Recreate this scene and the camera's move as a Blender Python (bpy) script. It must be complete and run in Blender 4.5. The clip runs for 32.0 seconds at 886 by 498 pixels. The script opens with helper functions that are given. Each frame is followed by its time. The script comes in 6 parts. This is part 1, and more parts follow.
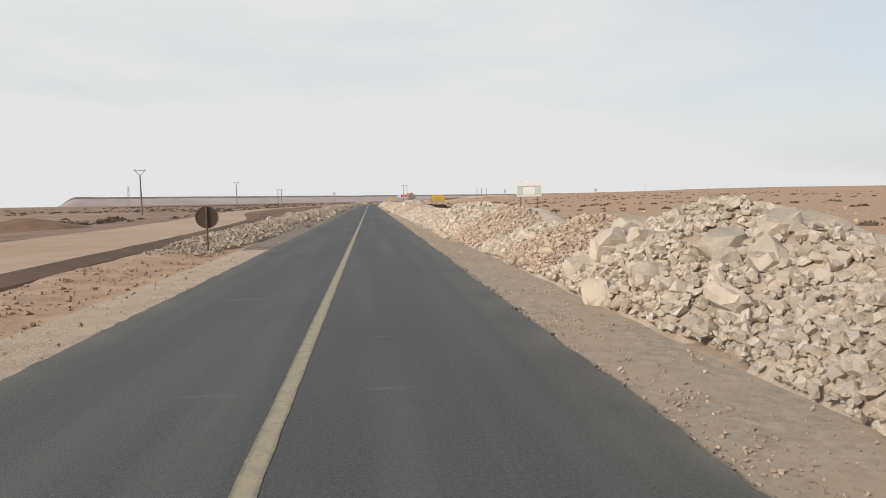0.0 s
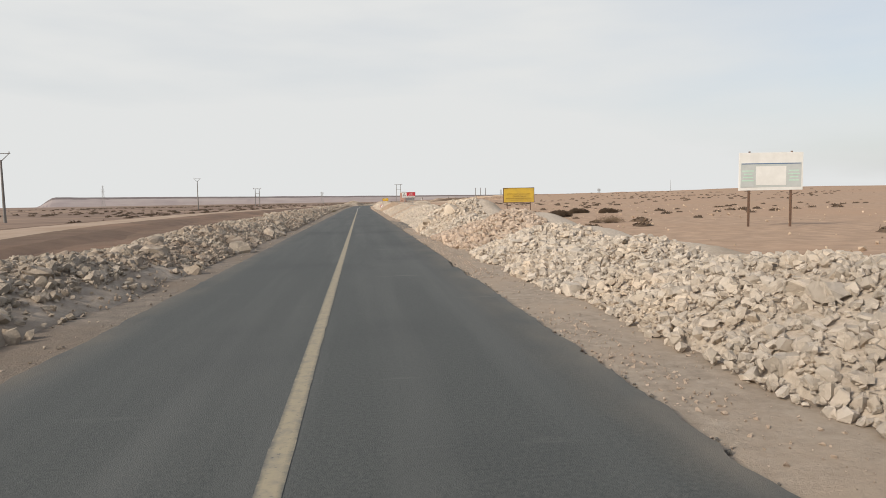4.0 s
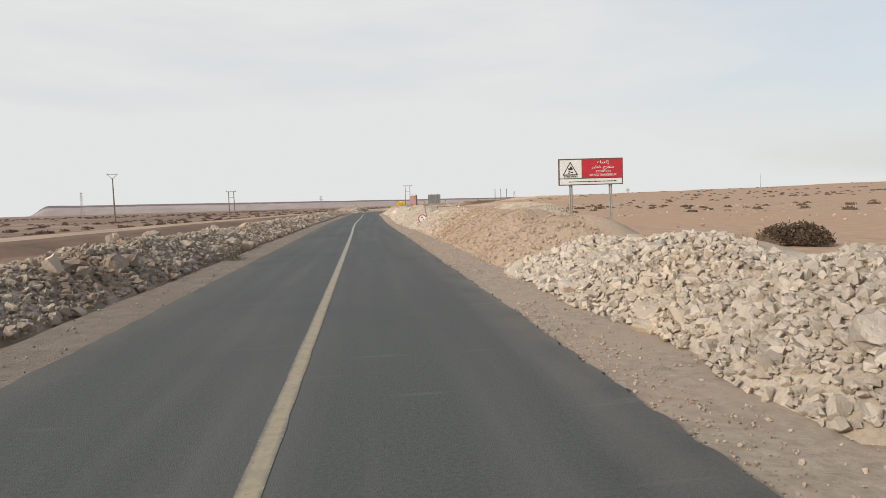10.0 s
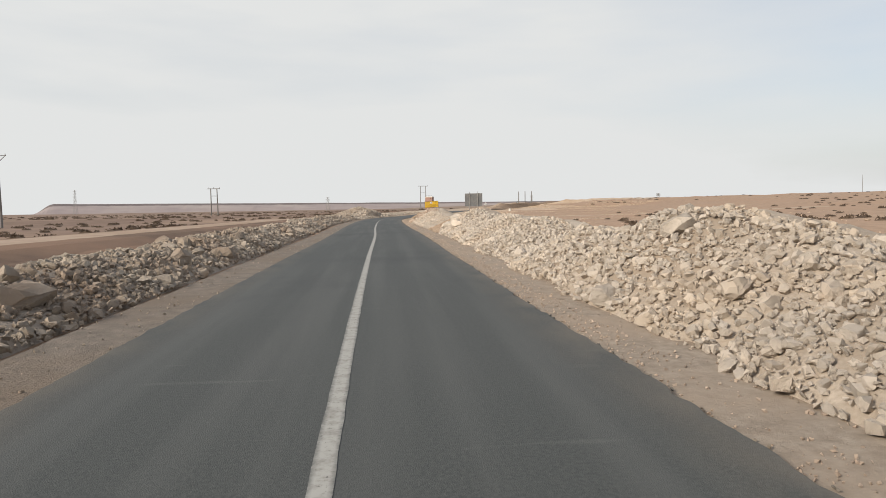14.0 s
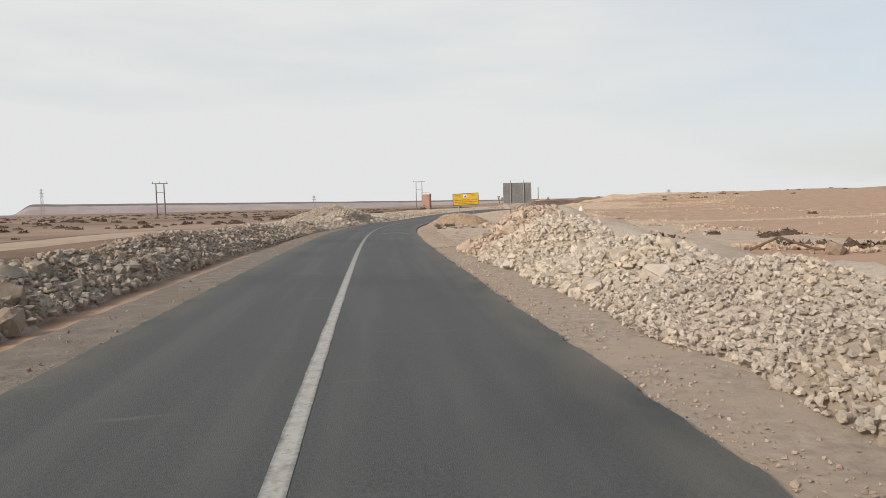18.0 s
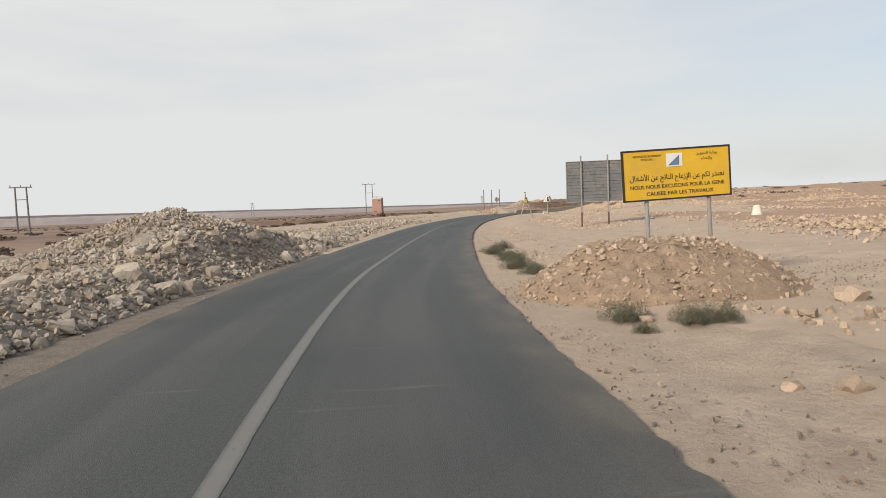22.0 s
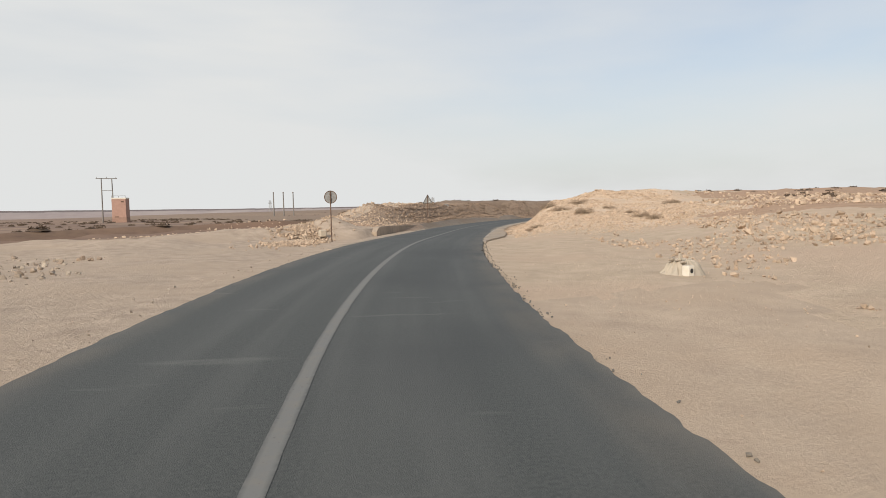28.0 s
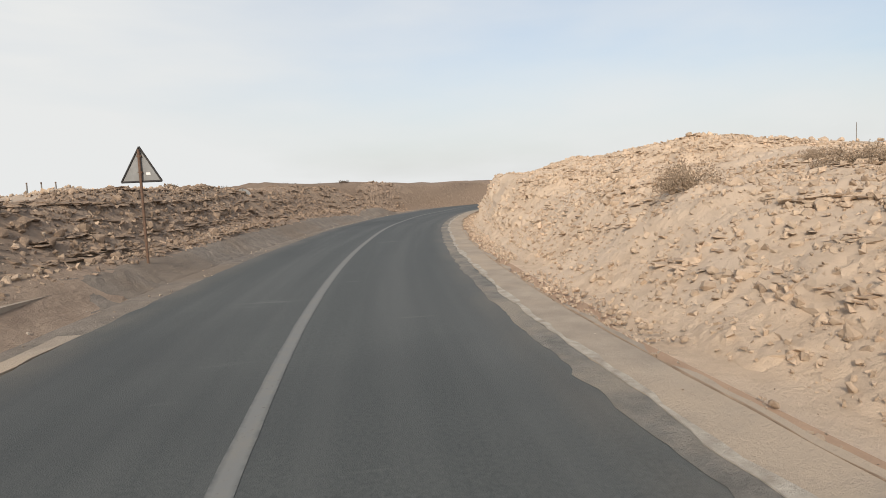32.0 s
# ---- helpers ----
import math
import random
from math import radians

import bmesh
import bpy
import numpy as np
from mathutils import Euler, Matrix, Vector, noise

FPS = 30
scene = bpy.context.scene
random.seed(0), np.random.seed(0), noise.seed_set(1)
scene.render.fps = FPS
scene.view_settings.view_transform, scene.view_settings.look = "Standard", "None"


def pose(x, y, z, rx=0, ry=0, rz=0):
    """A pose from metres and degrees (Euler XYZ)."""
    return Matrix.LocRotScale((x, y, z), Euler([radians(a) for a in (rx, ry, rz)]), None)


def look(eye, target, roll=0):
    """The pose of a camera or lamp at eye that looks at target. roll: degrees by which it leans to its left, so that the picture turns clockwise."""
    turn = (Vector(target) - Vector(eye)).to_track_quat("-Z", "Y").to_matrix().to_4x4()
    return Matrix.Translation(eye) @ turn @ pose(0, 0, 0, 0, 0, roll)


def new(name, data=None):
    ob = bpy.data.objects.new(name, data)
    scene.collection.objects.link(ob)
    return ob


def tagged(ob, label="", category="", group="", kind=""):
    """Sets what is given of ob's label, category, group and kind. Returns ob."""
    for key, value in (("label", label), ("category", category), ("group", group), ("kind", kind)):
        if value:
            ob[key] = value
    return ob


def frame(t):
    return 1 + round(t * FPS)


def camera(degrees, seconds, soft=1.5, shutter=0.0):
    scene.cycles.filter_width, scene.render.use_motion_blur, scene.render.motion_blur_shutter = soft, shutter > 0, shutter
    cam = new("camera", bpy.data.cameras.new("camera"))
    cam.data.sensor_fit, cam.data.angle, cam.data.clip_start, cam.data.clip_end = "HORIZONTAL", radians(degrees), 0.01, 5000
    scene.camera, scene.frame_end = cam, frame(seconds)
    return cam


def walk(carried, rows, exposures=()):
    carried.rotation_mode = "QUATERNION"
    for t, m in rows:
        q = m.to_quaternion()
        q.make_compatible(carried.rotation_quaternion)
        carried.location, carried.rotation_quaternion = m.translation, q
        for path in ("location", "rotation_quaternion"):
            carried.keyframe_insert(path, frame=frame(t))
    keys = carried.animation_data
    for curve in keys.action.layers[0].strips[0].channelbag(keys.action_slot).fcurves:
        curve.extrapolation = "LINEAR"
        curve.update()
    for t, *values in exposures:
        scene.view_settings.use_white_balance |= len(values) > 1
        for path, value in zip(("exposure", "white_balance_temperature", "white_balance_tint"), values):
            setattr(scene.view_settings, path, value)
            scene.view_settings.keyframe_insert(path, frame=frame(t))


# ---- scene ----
cam = camera(70.0, 32.0, soft=0.32)
PATH = [
    (0.0, pose(0.784, -0.000, 1.734, 85.54, 1.03, -6.56)),
    (0.5, pose(0.701, 6.534, 1.732, 85.63, 1.15, -6.49)),
    (1.0, pose(0.629, 13.064, 1.722, 85.10, 0.99, -6.35)),
    (1.5, pose(0.610, 19.643, 1.722, 84.97, 0.86, -6.81)),
    (2.0, pose(0.628, 26.280, 1.724, 85.22, 0.75, -6.91)),
    (2.5, pose(0.629, 32.955, 1.725, 84.95, 0.57, -6.96)),
    (4.5, pose(0.574, 60.349, 1.730, 85.70, 1.04, -7.58)),
    (5.0, pose(0.650, 67.578, 1.728, 85.60, 0.91, -7.60)),
    (5.5, pose(0.674, 74.860, 1.724, 85.41, 1.51, -7.63)),
    (6.0, pose(0.697, 82.100, 1.719, 85.67, 1.37, -7.66)),
    (6.5, pose(0.695, 89.442, 1.721, 86.11, 1.23, -7.61)),
    (7.0, pose(0.703, 96.891, 1.723, 85.83, 1.06, -7.66)),
    (7.5, pose(0.736, 104.416, 1.722, 85.74, 0.99, -7.59)),
    (8.0, pose(0.778, 111.990, 1.722, 85.95, 1.02, -7.28)),
    (8.5, pose(0.799, 119.517, 1.724, 86.13, 1.27, -7.18)),
    (9.0, pose(0.784, 126.939, 1.728, 86.00, 1.07, -7.35)),
    (9.5, pose(0.770, 134.206, 1.733, 86.10, 1.43, -7.31)),
    (10.0, pose(0.776, 141.427, 1.727, 85.92, 1.71, -7.22)),
    (10.5, pose(0.776, 148.683, 1.722, 86.00, 1.81, -6.85)),
    (11.0, pose(0.794, 155.900, 1.729, 85.98, 1.29, -6.74)),
    (11.5, pose(0.801, 163.110, 1.729, 86.16, 1.33, -6.53)),
    (12.0, pose(0.706, 170.307, 1.723, 86.13, 1.25, -6.44)),
    (12.5, pose(0.534, 177.471, 1.719, 86.44, 1.36, -6.17)),
    (13.0, pose(0.408, 184.520, 1.719, 86.10, 1.10, -6.27)),
    (13.5, pose(0.342, 191.379, 1.724, 86.16, 1.14, -6.48)),
    (14.0, pose(0.308, 198.077, 1.723, 86.24, 0.95, -6.42)),
    (14.5, pose(0.315, 204.671, 1.724, 86.52, 1.16, -6.70)),
    (16.5, pose(0.817, 231.389, 1.725, 86.37, 1.11, -7.21)),
    (17.0, pose(0.963, 237.859, 1.726, 86.28, 1.24, -7.30)),
    (17.5, pose(1.079, 244.242, 1.726, 86.41, 1.53, -7.21)),
    (18.0, pose(1.175, 250.511, 1.727, 86.09, 1.23, -7.27)),
    (18.5, pose(1.296, 256.619, 1.728, 86.25, 1.18, -7.56)),
    (19.0, pose(1.419, 262.581, 1.727, 86.35, 1.66, -7.63)),
    (19.5, pose(1.538, 268.419, 1.726, 85.76, 1.81, -8.33)),
    (20.0, pose(1.716, 274.103, 1.723, 85.69, 1.61, -8.76)),
    (20.5, pose(1.945, 279.706, 1.721, 85.60, 2.11, -9.50)),
    (21.0, pose(2.214, 285.312, 1.721, 85.71, 2.49, -10.17)),
    (21.5, pose(2.579, 290.972, 1.721, 86.01, 2.47, -11.19)),
    (22.0, pose(3.023, 296.679, 1.722, 86.42, 2.22, -12.11)),
    (22.5, pose(3.628, 302.369, 1.720, 86.10, 1.97, -13.28)),
    (23.0, pose(4.415, 308.044, 1.719, 86.30, 1.83, -14.72)),
    (23.5, pose(5.407, 313.790, 1.721, 86.31, 1.87, -16.40)),
    (24.0, pose(6.632, 319.617, 1.723, 86.18, 1.32, -18.03)),
    (24.5, pose(8.050, 325.492, 1.725, 86.36, 1.08, -19.76)),
    (25.0, pose(9.565, 331.444, 1.725, 86.50, 1.24, -21.16)),
    (25.5, pose(11.194, 337.340, 1.734, 86.64, 1.29, -22.34)),
    (27.5, pose(19.036, 360.214, 2.120, 86.74, 1.27, -28.75)),
    (28.0, pose(21.412, 365.687, 2.204, 86.42, 1.25, -30.93)),
    (28.5, pose(23.935, 371.019, 2.284, 86.22, 1.31, -33.22)),
    (29.0, pose(26.635, 376.147, 2.364, 86.34, 0.63, -35.75)),
    (29.5, pose(29.475, 381.034, 2.440, 86.54, 1.32, -38.17)),
    (30.0, pose(32.426, 385.686, 2.478, 85.64, 0.69, -40.58)),
    (30.5, pose(35.478, 390.110, 2.449, 85.67, 1.75, -42.00)),
    (31.0, pose(38.695, 394.540, 2.383, 85.33, 1.94, -43.85)),
    (31.5, pose(42.076, 399.020, 2.320, 85.14, 2.17, -45.42)),
    (32.0, pose(45.536, 403.574, 2.292, 84.73, 2.64, -46.93)),
]

walk(cam, PATH, exposures=[(0.0, 0.0), (20.0, 0.0), (25.0, -0.02), (28.0, -0.02), (30.0, 0.0), (32.0, 0.08)])

# ---- world and sun ----
SUN_AZ = Vector((-0.86, -0.50, 0.0)).normalized()
SUN_EL = radians(29)
sun_dir = Vector((SUN_AZ.x * math.cos(SUN_EL), SUN_AZ.y * math.cos(SUN_EL), math.sin(SUN_EL)))
world = bpy.data.worlds.new("sky")
scene.world = world
world.use_nodes = True
wn, wl = world.node_tree.nodes, world.node_tree.links
wn.clear()
w_out = wn.new("ShaderNodeOutputWorld")
w_bg = wn.new("ShaderNodeBackground")
w_sky = wn.new("ShaderNodeTexSky")
w_sky.sky_type = "NISHITA"
w_sky.sun_disc = False
w_sky.sun_elevation = SUN_EL
w_sky.sun_rotation = math.atan2(SUN_AZ.x, SUN_AZ.y)
w_sky.dust_density = 3.0
w_gain = wn.new("ShaderNodeVectorMath")
w_gain.operation = "SCALE"
w_gain.inputs["Scale"].default_value = 0.15
w_geo = wn.new("ShaderNodeTexCoord")
w_map = wn.new("ShaderNodeMapping")
w_map.inputs["Scale"].default_value = (1.0, 1.6, 5.0)
w_map.inputs["Rotation"].default_value = (0.10, 0.16, 0.5)
w_noise = wn.new("ShaderNodeTexNoise")
w_noise.inputs["Scale"].default_value = 1.5
w_noise.inputs["Detail"].default_value = 5.0
w_noise.inputs["Roughness"].default_value = 0.5
w_ramp = wn.new("ShaderNodeMapRange")
for key_, val_ in (("From Min", 0.30), ("From Max", 0.66), ("To Min", -0.22), ("To Max", 0.16)):
    w_ramp.inputs[key_].default_value = val_
w_side = wn.new("ShaderNodeVectorMath")
w_side.operation = "DOT_PRODUCT"
w_side.inputs[1].default_value = (0.94, 0.34, 0)
w_haze = wn.new("ShaderNodeMapRange")
for key_, val_ in (("From Min", 0.45), ("From Max", 0.97), ("To Min", 1.0), ("To Max", 0.56)):
    w_haze.inputs[key_].default_value = val_
w_up = wn.new("ShaderNodeSeparateXYZ")
w_zen = wn.new("ShaderNodeMapRange")
for key_, val_ in (("From Min", 0.30), ("From Max", 0.62), ("To Min", 1.0), ("To Max", 0.36)):
    w_zen.inputs[key_].default_value = val_
w_low = wn.new("ShaderNodeMapRange")
for key_, val_ in (("From Min", 0.0), ("From Max", 0.16), ("To Min", 0.5), ("To Max", 0.0)):
    w_low.inputs[key_].default_value = val_
w_sum = wn.new("ShaderNodeMath")
w_sum2 = wn.new("ShaderNodeMath")
w_sum2.use_clamp = True
w_mul = wn.new("ShaderNodeMath")
w_mul.operation = "MULTIPLY"
w_mul.use_clamp = True
w_mix = wn.new("ShaderNodeMix")
w_mix.data_type = "RGBA"
w_veil = wn.new("ShaderNodeRGB")
w_veil.outputs[0].default_value = (0.765, 0.775, 0.77, 1)
wl.new(w_geo.outputs["Generated"], w_map.inputs["Vector"])
wl.new(w_map.outputs["Vector"], w_noise.inputs["Vector"])
wl.new(w_noise.outputs["Fac"], w_ramp.inputs["Value"])
wl.new(w_geo.outputs["Generated"], w_side.inputs[0])
wl.new(w_side.outputs["Value"], w_haze.inputs["Value"])
wl.new(w_geo.outputs["Generated"], w_up.inputs[0])
wl.new(w_up.outputs[2], w_zen.inputs["Value"])
wl.new(w_ramp.outputs[0], w_sum.inputs[0])
wl.new(w_haze.outputs[0], w_sum.inputs[1])
wl.new(w_up.outputs[2], w_low.inputs["Value"])
wl.new(w_sum.outputs[0], w_sum2.inputs[0])
wl.new(w_low.outputs[0], w_sum2.inputs[1])
wl.new(w_sum2.outputs[0], w_mul.inputs[0])
wl.new(w_zen.outputs[0], w_mul.inputs[1])
wl.new(w_sky.outputs["Color"], w_gain.inputs[0])
wl.new(w_mul.outputs[0], w_mix.inputs[0])
wl.new(w_gain.outputs["Vector"], w_mix.inputs[6])
wl.new(w_veil.outputs[0], w_mix.inputs[7])
wl.new(w_mix.outputs[2], w_bg.inputs["Color"])
w_bg.inputs["Strength"].default_value = 1.0
wl.new(w_bg.outputs[0], w_out.inputs["Surface"])

sun_data = bpy.data.lights.new("sun", "SUN")
sun_data.energy = 3.42
sun_data.angle = radians(11)
sun_data.color = (1.0, 0.91, 0.79)
sun = new("sun", sun_data)
sun.matrix_world = look(sun_dir * 100, (0, 0, 0))


# ---- materials ----
def mat(name, base, base2=None, scale=1.0, rough=0.9, bump=0.0, bump_scale=30.0, metal=0.0, base3=None, scale3=0.12, spread=0.18,
        vary=0.0, dist=0.02, spec=0.3):
    """Two-scale procedural surface: base and base2 mixed by grain, base3 in broad patches, relief by fine noise."""
    m = bpy.data.materials.new(name)
    m.use_nodes = True
    n, l = m.node_tree.nodes, m.node_tree.links
    b = n["Principled BSDF"]
    b.inputs["Roughness"].default_value = rough
    b.inputs["Metallic"].default_value = metal
    b.inputs["Specular IOR Level"].default_value = spec
    geo = n.new("ShaderNodeNewGeometry")
    tc = geo.outputs["Position"]

    def noise_tex(s, detail=5.0):
        t = n.new("ShaderNodeTexNoise")
        t.inputs["Scale"].default_value = s
        t.inputs["Detail"].default_value = detail
        t.inputs["Roughness"].default_value = 0.6
        l.new(tc, t.inputs["Vector"])
        return t

    def ramp(fac, lo, hi):
        r = n.new("ShaderNodeMapRange")
        r.inputs["From Min"].default_value = lo
        r.inputs["From Max"].default_value = hi
        l.new(fac, r.inputs["Value"])
        return r.outputs[0]

    def mixc(fac, a, c):
        x = n.new("ShaderNodeMix")
        x.data_type = "RGBA"
        l.new(fac, x.inputs[0])
        for sock, v in ((x.inputs[6], a), (x.inputs[7], c)):
            if isinstance(v, tuple):
                sock.default_value = (*v, 1)
            else:
                l.new(v, sock)
        return x.outputs[2]

    base2 = base2 or tuple(0.75 * c for c in base)
    col = mixc(ramp(noise_tex(scale).outputs["Fac"], 0.5 - spread, 0.5 + spread), base, base2)
    if base3:
        col = mixc(ramp(noise_tex(scale3, 4.0).outputs["Fac"], 0.45, 0.65), col, base3)
    if vary:
        info = n.new("ShaderNodeObjectInfo")
        hsv = n.new("ShaderNodeHueSaturation")
        isl = n.new("ShaderNodeNewGeometry")
        add = n.new("ShaderNodeMath")
        l.new(info.outputs["Random"], add.inputs[0])
        l.new(isl.outputs["Random Per Island"], add.inputs[1])
        fr = n.new("ShaderNodeMath")
        fr.operation = "FRACT"
        l.new(add.outputs[0], fr.inputs[0])
        mr = n.new("ShaderNodeMapRange")
        mr.inputs["To Min"].default_value = 1 - vary
        mr.inputs["To Max"].default_value = 1 + vary * 0.6
        l.new(fr.outputs[0], mr.inputs["Value"])
        l.new(mr.outputs[0], hsv.inputs["Value"])
        l.new(col, hsv.inputs["Color"])
        col = hsv.outputs["Color"]
    l.new(col, b.inputs["Base Color"])
    if bump:
        bp = n.new("ShaderNodeBump")
        bp.inputs["Strength"].default_value = bump
        bp.inputs["Distance"].default_value = dist
        relief = noise_tex(bump_scale, 9.0)
        relief.inputs["Roughness"].default_value = 0.72
        l.new(relief.outputs["Fac"], bp.inputs["Height"])
        l.new(bp.outputs["Normal"], b.inputs["Normal"])
    return m


M_SAND = mat("sand", (0.46, 0.32, 0.22), (0.31, 0.212, 0.145), 1.1, 0.95, 0.55, 3.5, base3=(0.40, 0.265, 0.175), scale3=0.03, dist=0.05)
M_PLAIN = mat("reddish_plain", (0.245, 0.165, 0.12), (0.165, 0.112, 0.082), 0.25, 0.95, 0.4, 5.0, base3=(0.32, 0.225, 0.16), scale3=0.02, dist=0.05)
M_VERGE = mat("dusty_and_shaded_verge", (0.265, 0.222, 0.18), (0.175, 0.147, 0.12), 2.6, 0.95, 0.9, 9.0, base3=(0.21, 0.165, 0.125), scale3=0.3, dist=0.05)
M_DIRT = mat("packed_dirt", (0.52, 0.415, 0.32), (0.37, 0.29, 0.22), 1.7, 0.95, 0.9, 9.0, base3=(0.46, 0.36, 0.27), scale3=0.25, dist=0.06)
M_SHOULDER = mat("shoulder_gravel", (0.385, 0.32, 0.252), (0.26, 0.21, 0.162), 7.0, 0.95, 0.7, 16.0, base3=(0.36, 0.285, 0.215), scale3=0.5, dist=0.025)
M_KERB = mat("pale_kerb", (0.50, 0.45, 0.38), (0.30, 0.255, 0.205), 5.0, 0.9, 0.8, 14.0, dist=0.04)
M_BROWN = mat("brown_soil", (0.19, 0.125, 0.085), (0.13, 0.085, 0.06), 0.8, 0.95, 0.6, 8.0, base3=(0.24, 0.15, 0.10), scale3=0.08, dist=0.05)
M_BED = mat("roadbed_gravel", (0.44, 0.335, 0.25), (0.36, 0.265, 0.195), 1.0, 0.95, 0.4, 12.0, base3=(0.35, 0.25, 0.175), scale3=0.1)
M_PALE = mat("pale_stone", (0.58, 0.465, 0.37), (0.46, 0.36, 0.28), 5.0, 0.93, 1.0, 10.0, base3=(0.52, 0.395, 0.30), scale3=0.6, vary=0.26, dist=0.06)
M_ROCK = mat("limestone", (0.64, 0.56, 0.472), (0.50, 0.43, 0.352), 4.0, 0.93, 1.0, 10.0, base3=(0.62, 0.515, 0.405), scale3=0.5, vary=0.26, dist=0.07)
M_TAN = mat("tan_rock", (0.57, 0.435, 0.32), (0.43, 0.32, 0.23), 5.0, 0.93, 1.0, 10.0, base3=(0.52, 0.405, 0.30), scale3=0.6, vary=0.26, dist=0.06)
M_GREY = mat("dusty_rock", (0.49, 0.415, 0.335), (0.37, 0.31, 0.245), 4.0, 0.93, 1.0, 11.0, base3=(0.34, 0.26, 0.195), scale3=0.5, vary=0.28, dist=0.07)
M_HEAP = mat("grey_limestone", (0.55, 0.475, 0.39), (0.425, 0.36, 0.29), 4.0, 0.93, 1.0, 11.0, base3=(0.41, 0.33, 0.255), scale3=0.5, vary=0.28, dist=0.07)
# Brown rock; on the left bank its darkness also stands for shade.
M_BANK = mat("brown_rock_and_shade", (0.37, 0.275, 0.20), (0.25, 0.18, 0.13), 4.0, 0.94, 1.0, 10.0, base3=(0.30, 0.22, 0.16), scale3=0.5, vary=0.3, dist=0.07)
M_CUT = mat("cut_rock", (0.62, 0.475, 0.345), (0.49, 0.37, 0.265), 2.8, 0.95, 1.0, 12.0, base3=(0.56, 0.445, 0.34), scale3=0.25, dist=0.05)
M_HILL = mat("hill_stone", (0.61, 0.465, 0.34), (0.47, 0.35, 0.25), 5.0, 0.95, 1.0, 10.0, base3=(0.54, 0.42, 0.31), scale3=0.6, vary=0.24, dist=0.06)
# Browner, darker copy of the cut rock: the sunless face's shade is in it.
M_CUTSHADE = mat("bank_rock_shaded", (0.38, 0.285, 0.21), (0.26, 0.19, 0.14), 2.0, 0.95, 0.9, 7.0, base3=(0.32, 0.24, 0.175), scale3=0.25, dist=0.12)
M_CORE = mat("crushed_limestone", (0.60, 0.515, 0.42), (0.43, 0.355, 0.28), 14.0, 0.95, 1.0, 9.0, base3=(0.37, 0.295, 0.22), scale3=0.3, dist=0.05)
M_CORETAN = mat("crushed_tan_earth", (0.50, 0.385, 0.285), (0.36, 0.27, 0.195), 10.0, 0.95, 1.0, 8.0, base3=(0.44, 0.335, 0.245), scale3=0.3, dist=0.06)
M_CORGREY = mat("dusty_earth", (0.49, 0.41, 0.33), (0.36, 0.295, 0.235), 8.0, 0.95, 1.0, 8.0, base3=(0.33, 0.265, 0.205), scale3=0.3, dist=0.06)
M_WORNRED = mat("worn_dark_red", (0.17, 0.055, 0.05), (0.10, 0.045, 0.04), 7.0, 0.6)
M_PLASTER = mat("grey_plaster", (0.37, 0.30, 0.235), (0.27, 0.22, 0.17), 2.5, 0.92, 0.6, 8.0, base3=(0.41, 0.325, 0.245), scale3=0.6)
M_SCRUB = mat("dry_scrub", (0.25, 0.18, 0.12), (0.16, 0.115, 0.078), 3.0, 0.9, vary=0.3)
M_GREEN = mat("green_weed", (0.15, 0.148, 0.10), (0.095, 0.10, 0.065), 3.0, 0.85, vary=0.3)
M_DRYBUSH = mat("dry_bush", (0.36, 0.27, 0.19), (0.24, 0.18, 0.125), 3.0, 0.9, vary=0.3)
M_DARKSCRUB = mat("dark_brown_scrub", (0.125, 0.085, 0.055), (0.075, 0.052, 0.036), 3.0, 0.9, vary=0.3)
M_TWIG = mat("twig", (0.22, 0.16, 0.10), (0.15, 0.11, 0.07), 6.0, 0.9)
M_STEEL = mat("galvanised_steel", (0.36, 0.36, 0.35), (0.27, 0.265, 0.255), 5.0, 0.55, 0.15, 40.0, metal=0.3, base3=(0.30, 0.27, 0.24), scale3=1.5)
M_RUST = mat("rusty_steel", (0.17, 0.10, 0.065), (0.09, 0.06, 0.045), 8.0, 0.8, 0.2, 60.0)
M_SIGNBACK = mat("sign_back", (0.25, 0.25, 0.245), (0.19, 0.19, 0.185), 4.0, 0.6, 0.1, 30.0, base3=(0.21, 0.205, 0.195), scale3=2.0)
M_BILLBACK = mat("billboard_back", (0.175, 0.178, 0.18), (0.13, 0.132, 0.135), 2.5, 0.6, 0.1, 30.0, base3=(0.20, 0.195, 0.185), scale3=1.2)
M_BROWNSIGN = mat("brown_sign_back", (0.075, 0.05, 0.04), (0.05, 0.035, 0.03), 5.0, 0.7, 0.1, 30.0)
M_YELLOW = mat("yellow_board", (0.70, 0.43, 0.035), (0.62, 0.37, 0.03), 2.0, 0.6, 0.05, 20.0, base3=(0.56, 0.36, 0.06), scale3=1.2)
M_YDARK = mat("yellow_board_faded", (0.58, 0.38, 0.05), (0.50, 0.33, 0.045), 2.0, 0.65, 0.05, 20.0, base3=(0.44, 0.30, 0.06), scale3=1.0)
M_WHITE = mat("white_board", (0.74, 0.74, 0.71), (0.66, 0.66, 0.63), 2.0, 0.6, 0.05, 20.0)
M_GREENPALE = mat("pale_green_print", (0.50, 0.66, 0.57), (0.42, 0.60, 0.50), 3.0, 0.6)
M_GREYPALE = mat("pale_grey_print", (0.50, 0.53, 0.52), (0.44, 0.47, 0.46), 3.0, 0.6)
M_RED = mat("red_board", (0.50, 0.035, 0.05), (0.42, 0.03, 0.045), 3.0, 0.55, 0.03, 20.0)
M_SIGNRED = mat("sign_red", (0.52, 0.06, 0.06), (0.44, 0.05, 0.05), 5.0, 0.5)
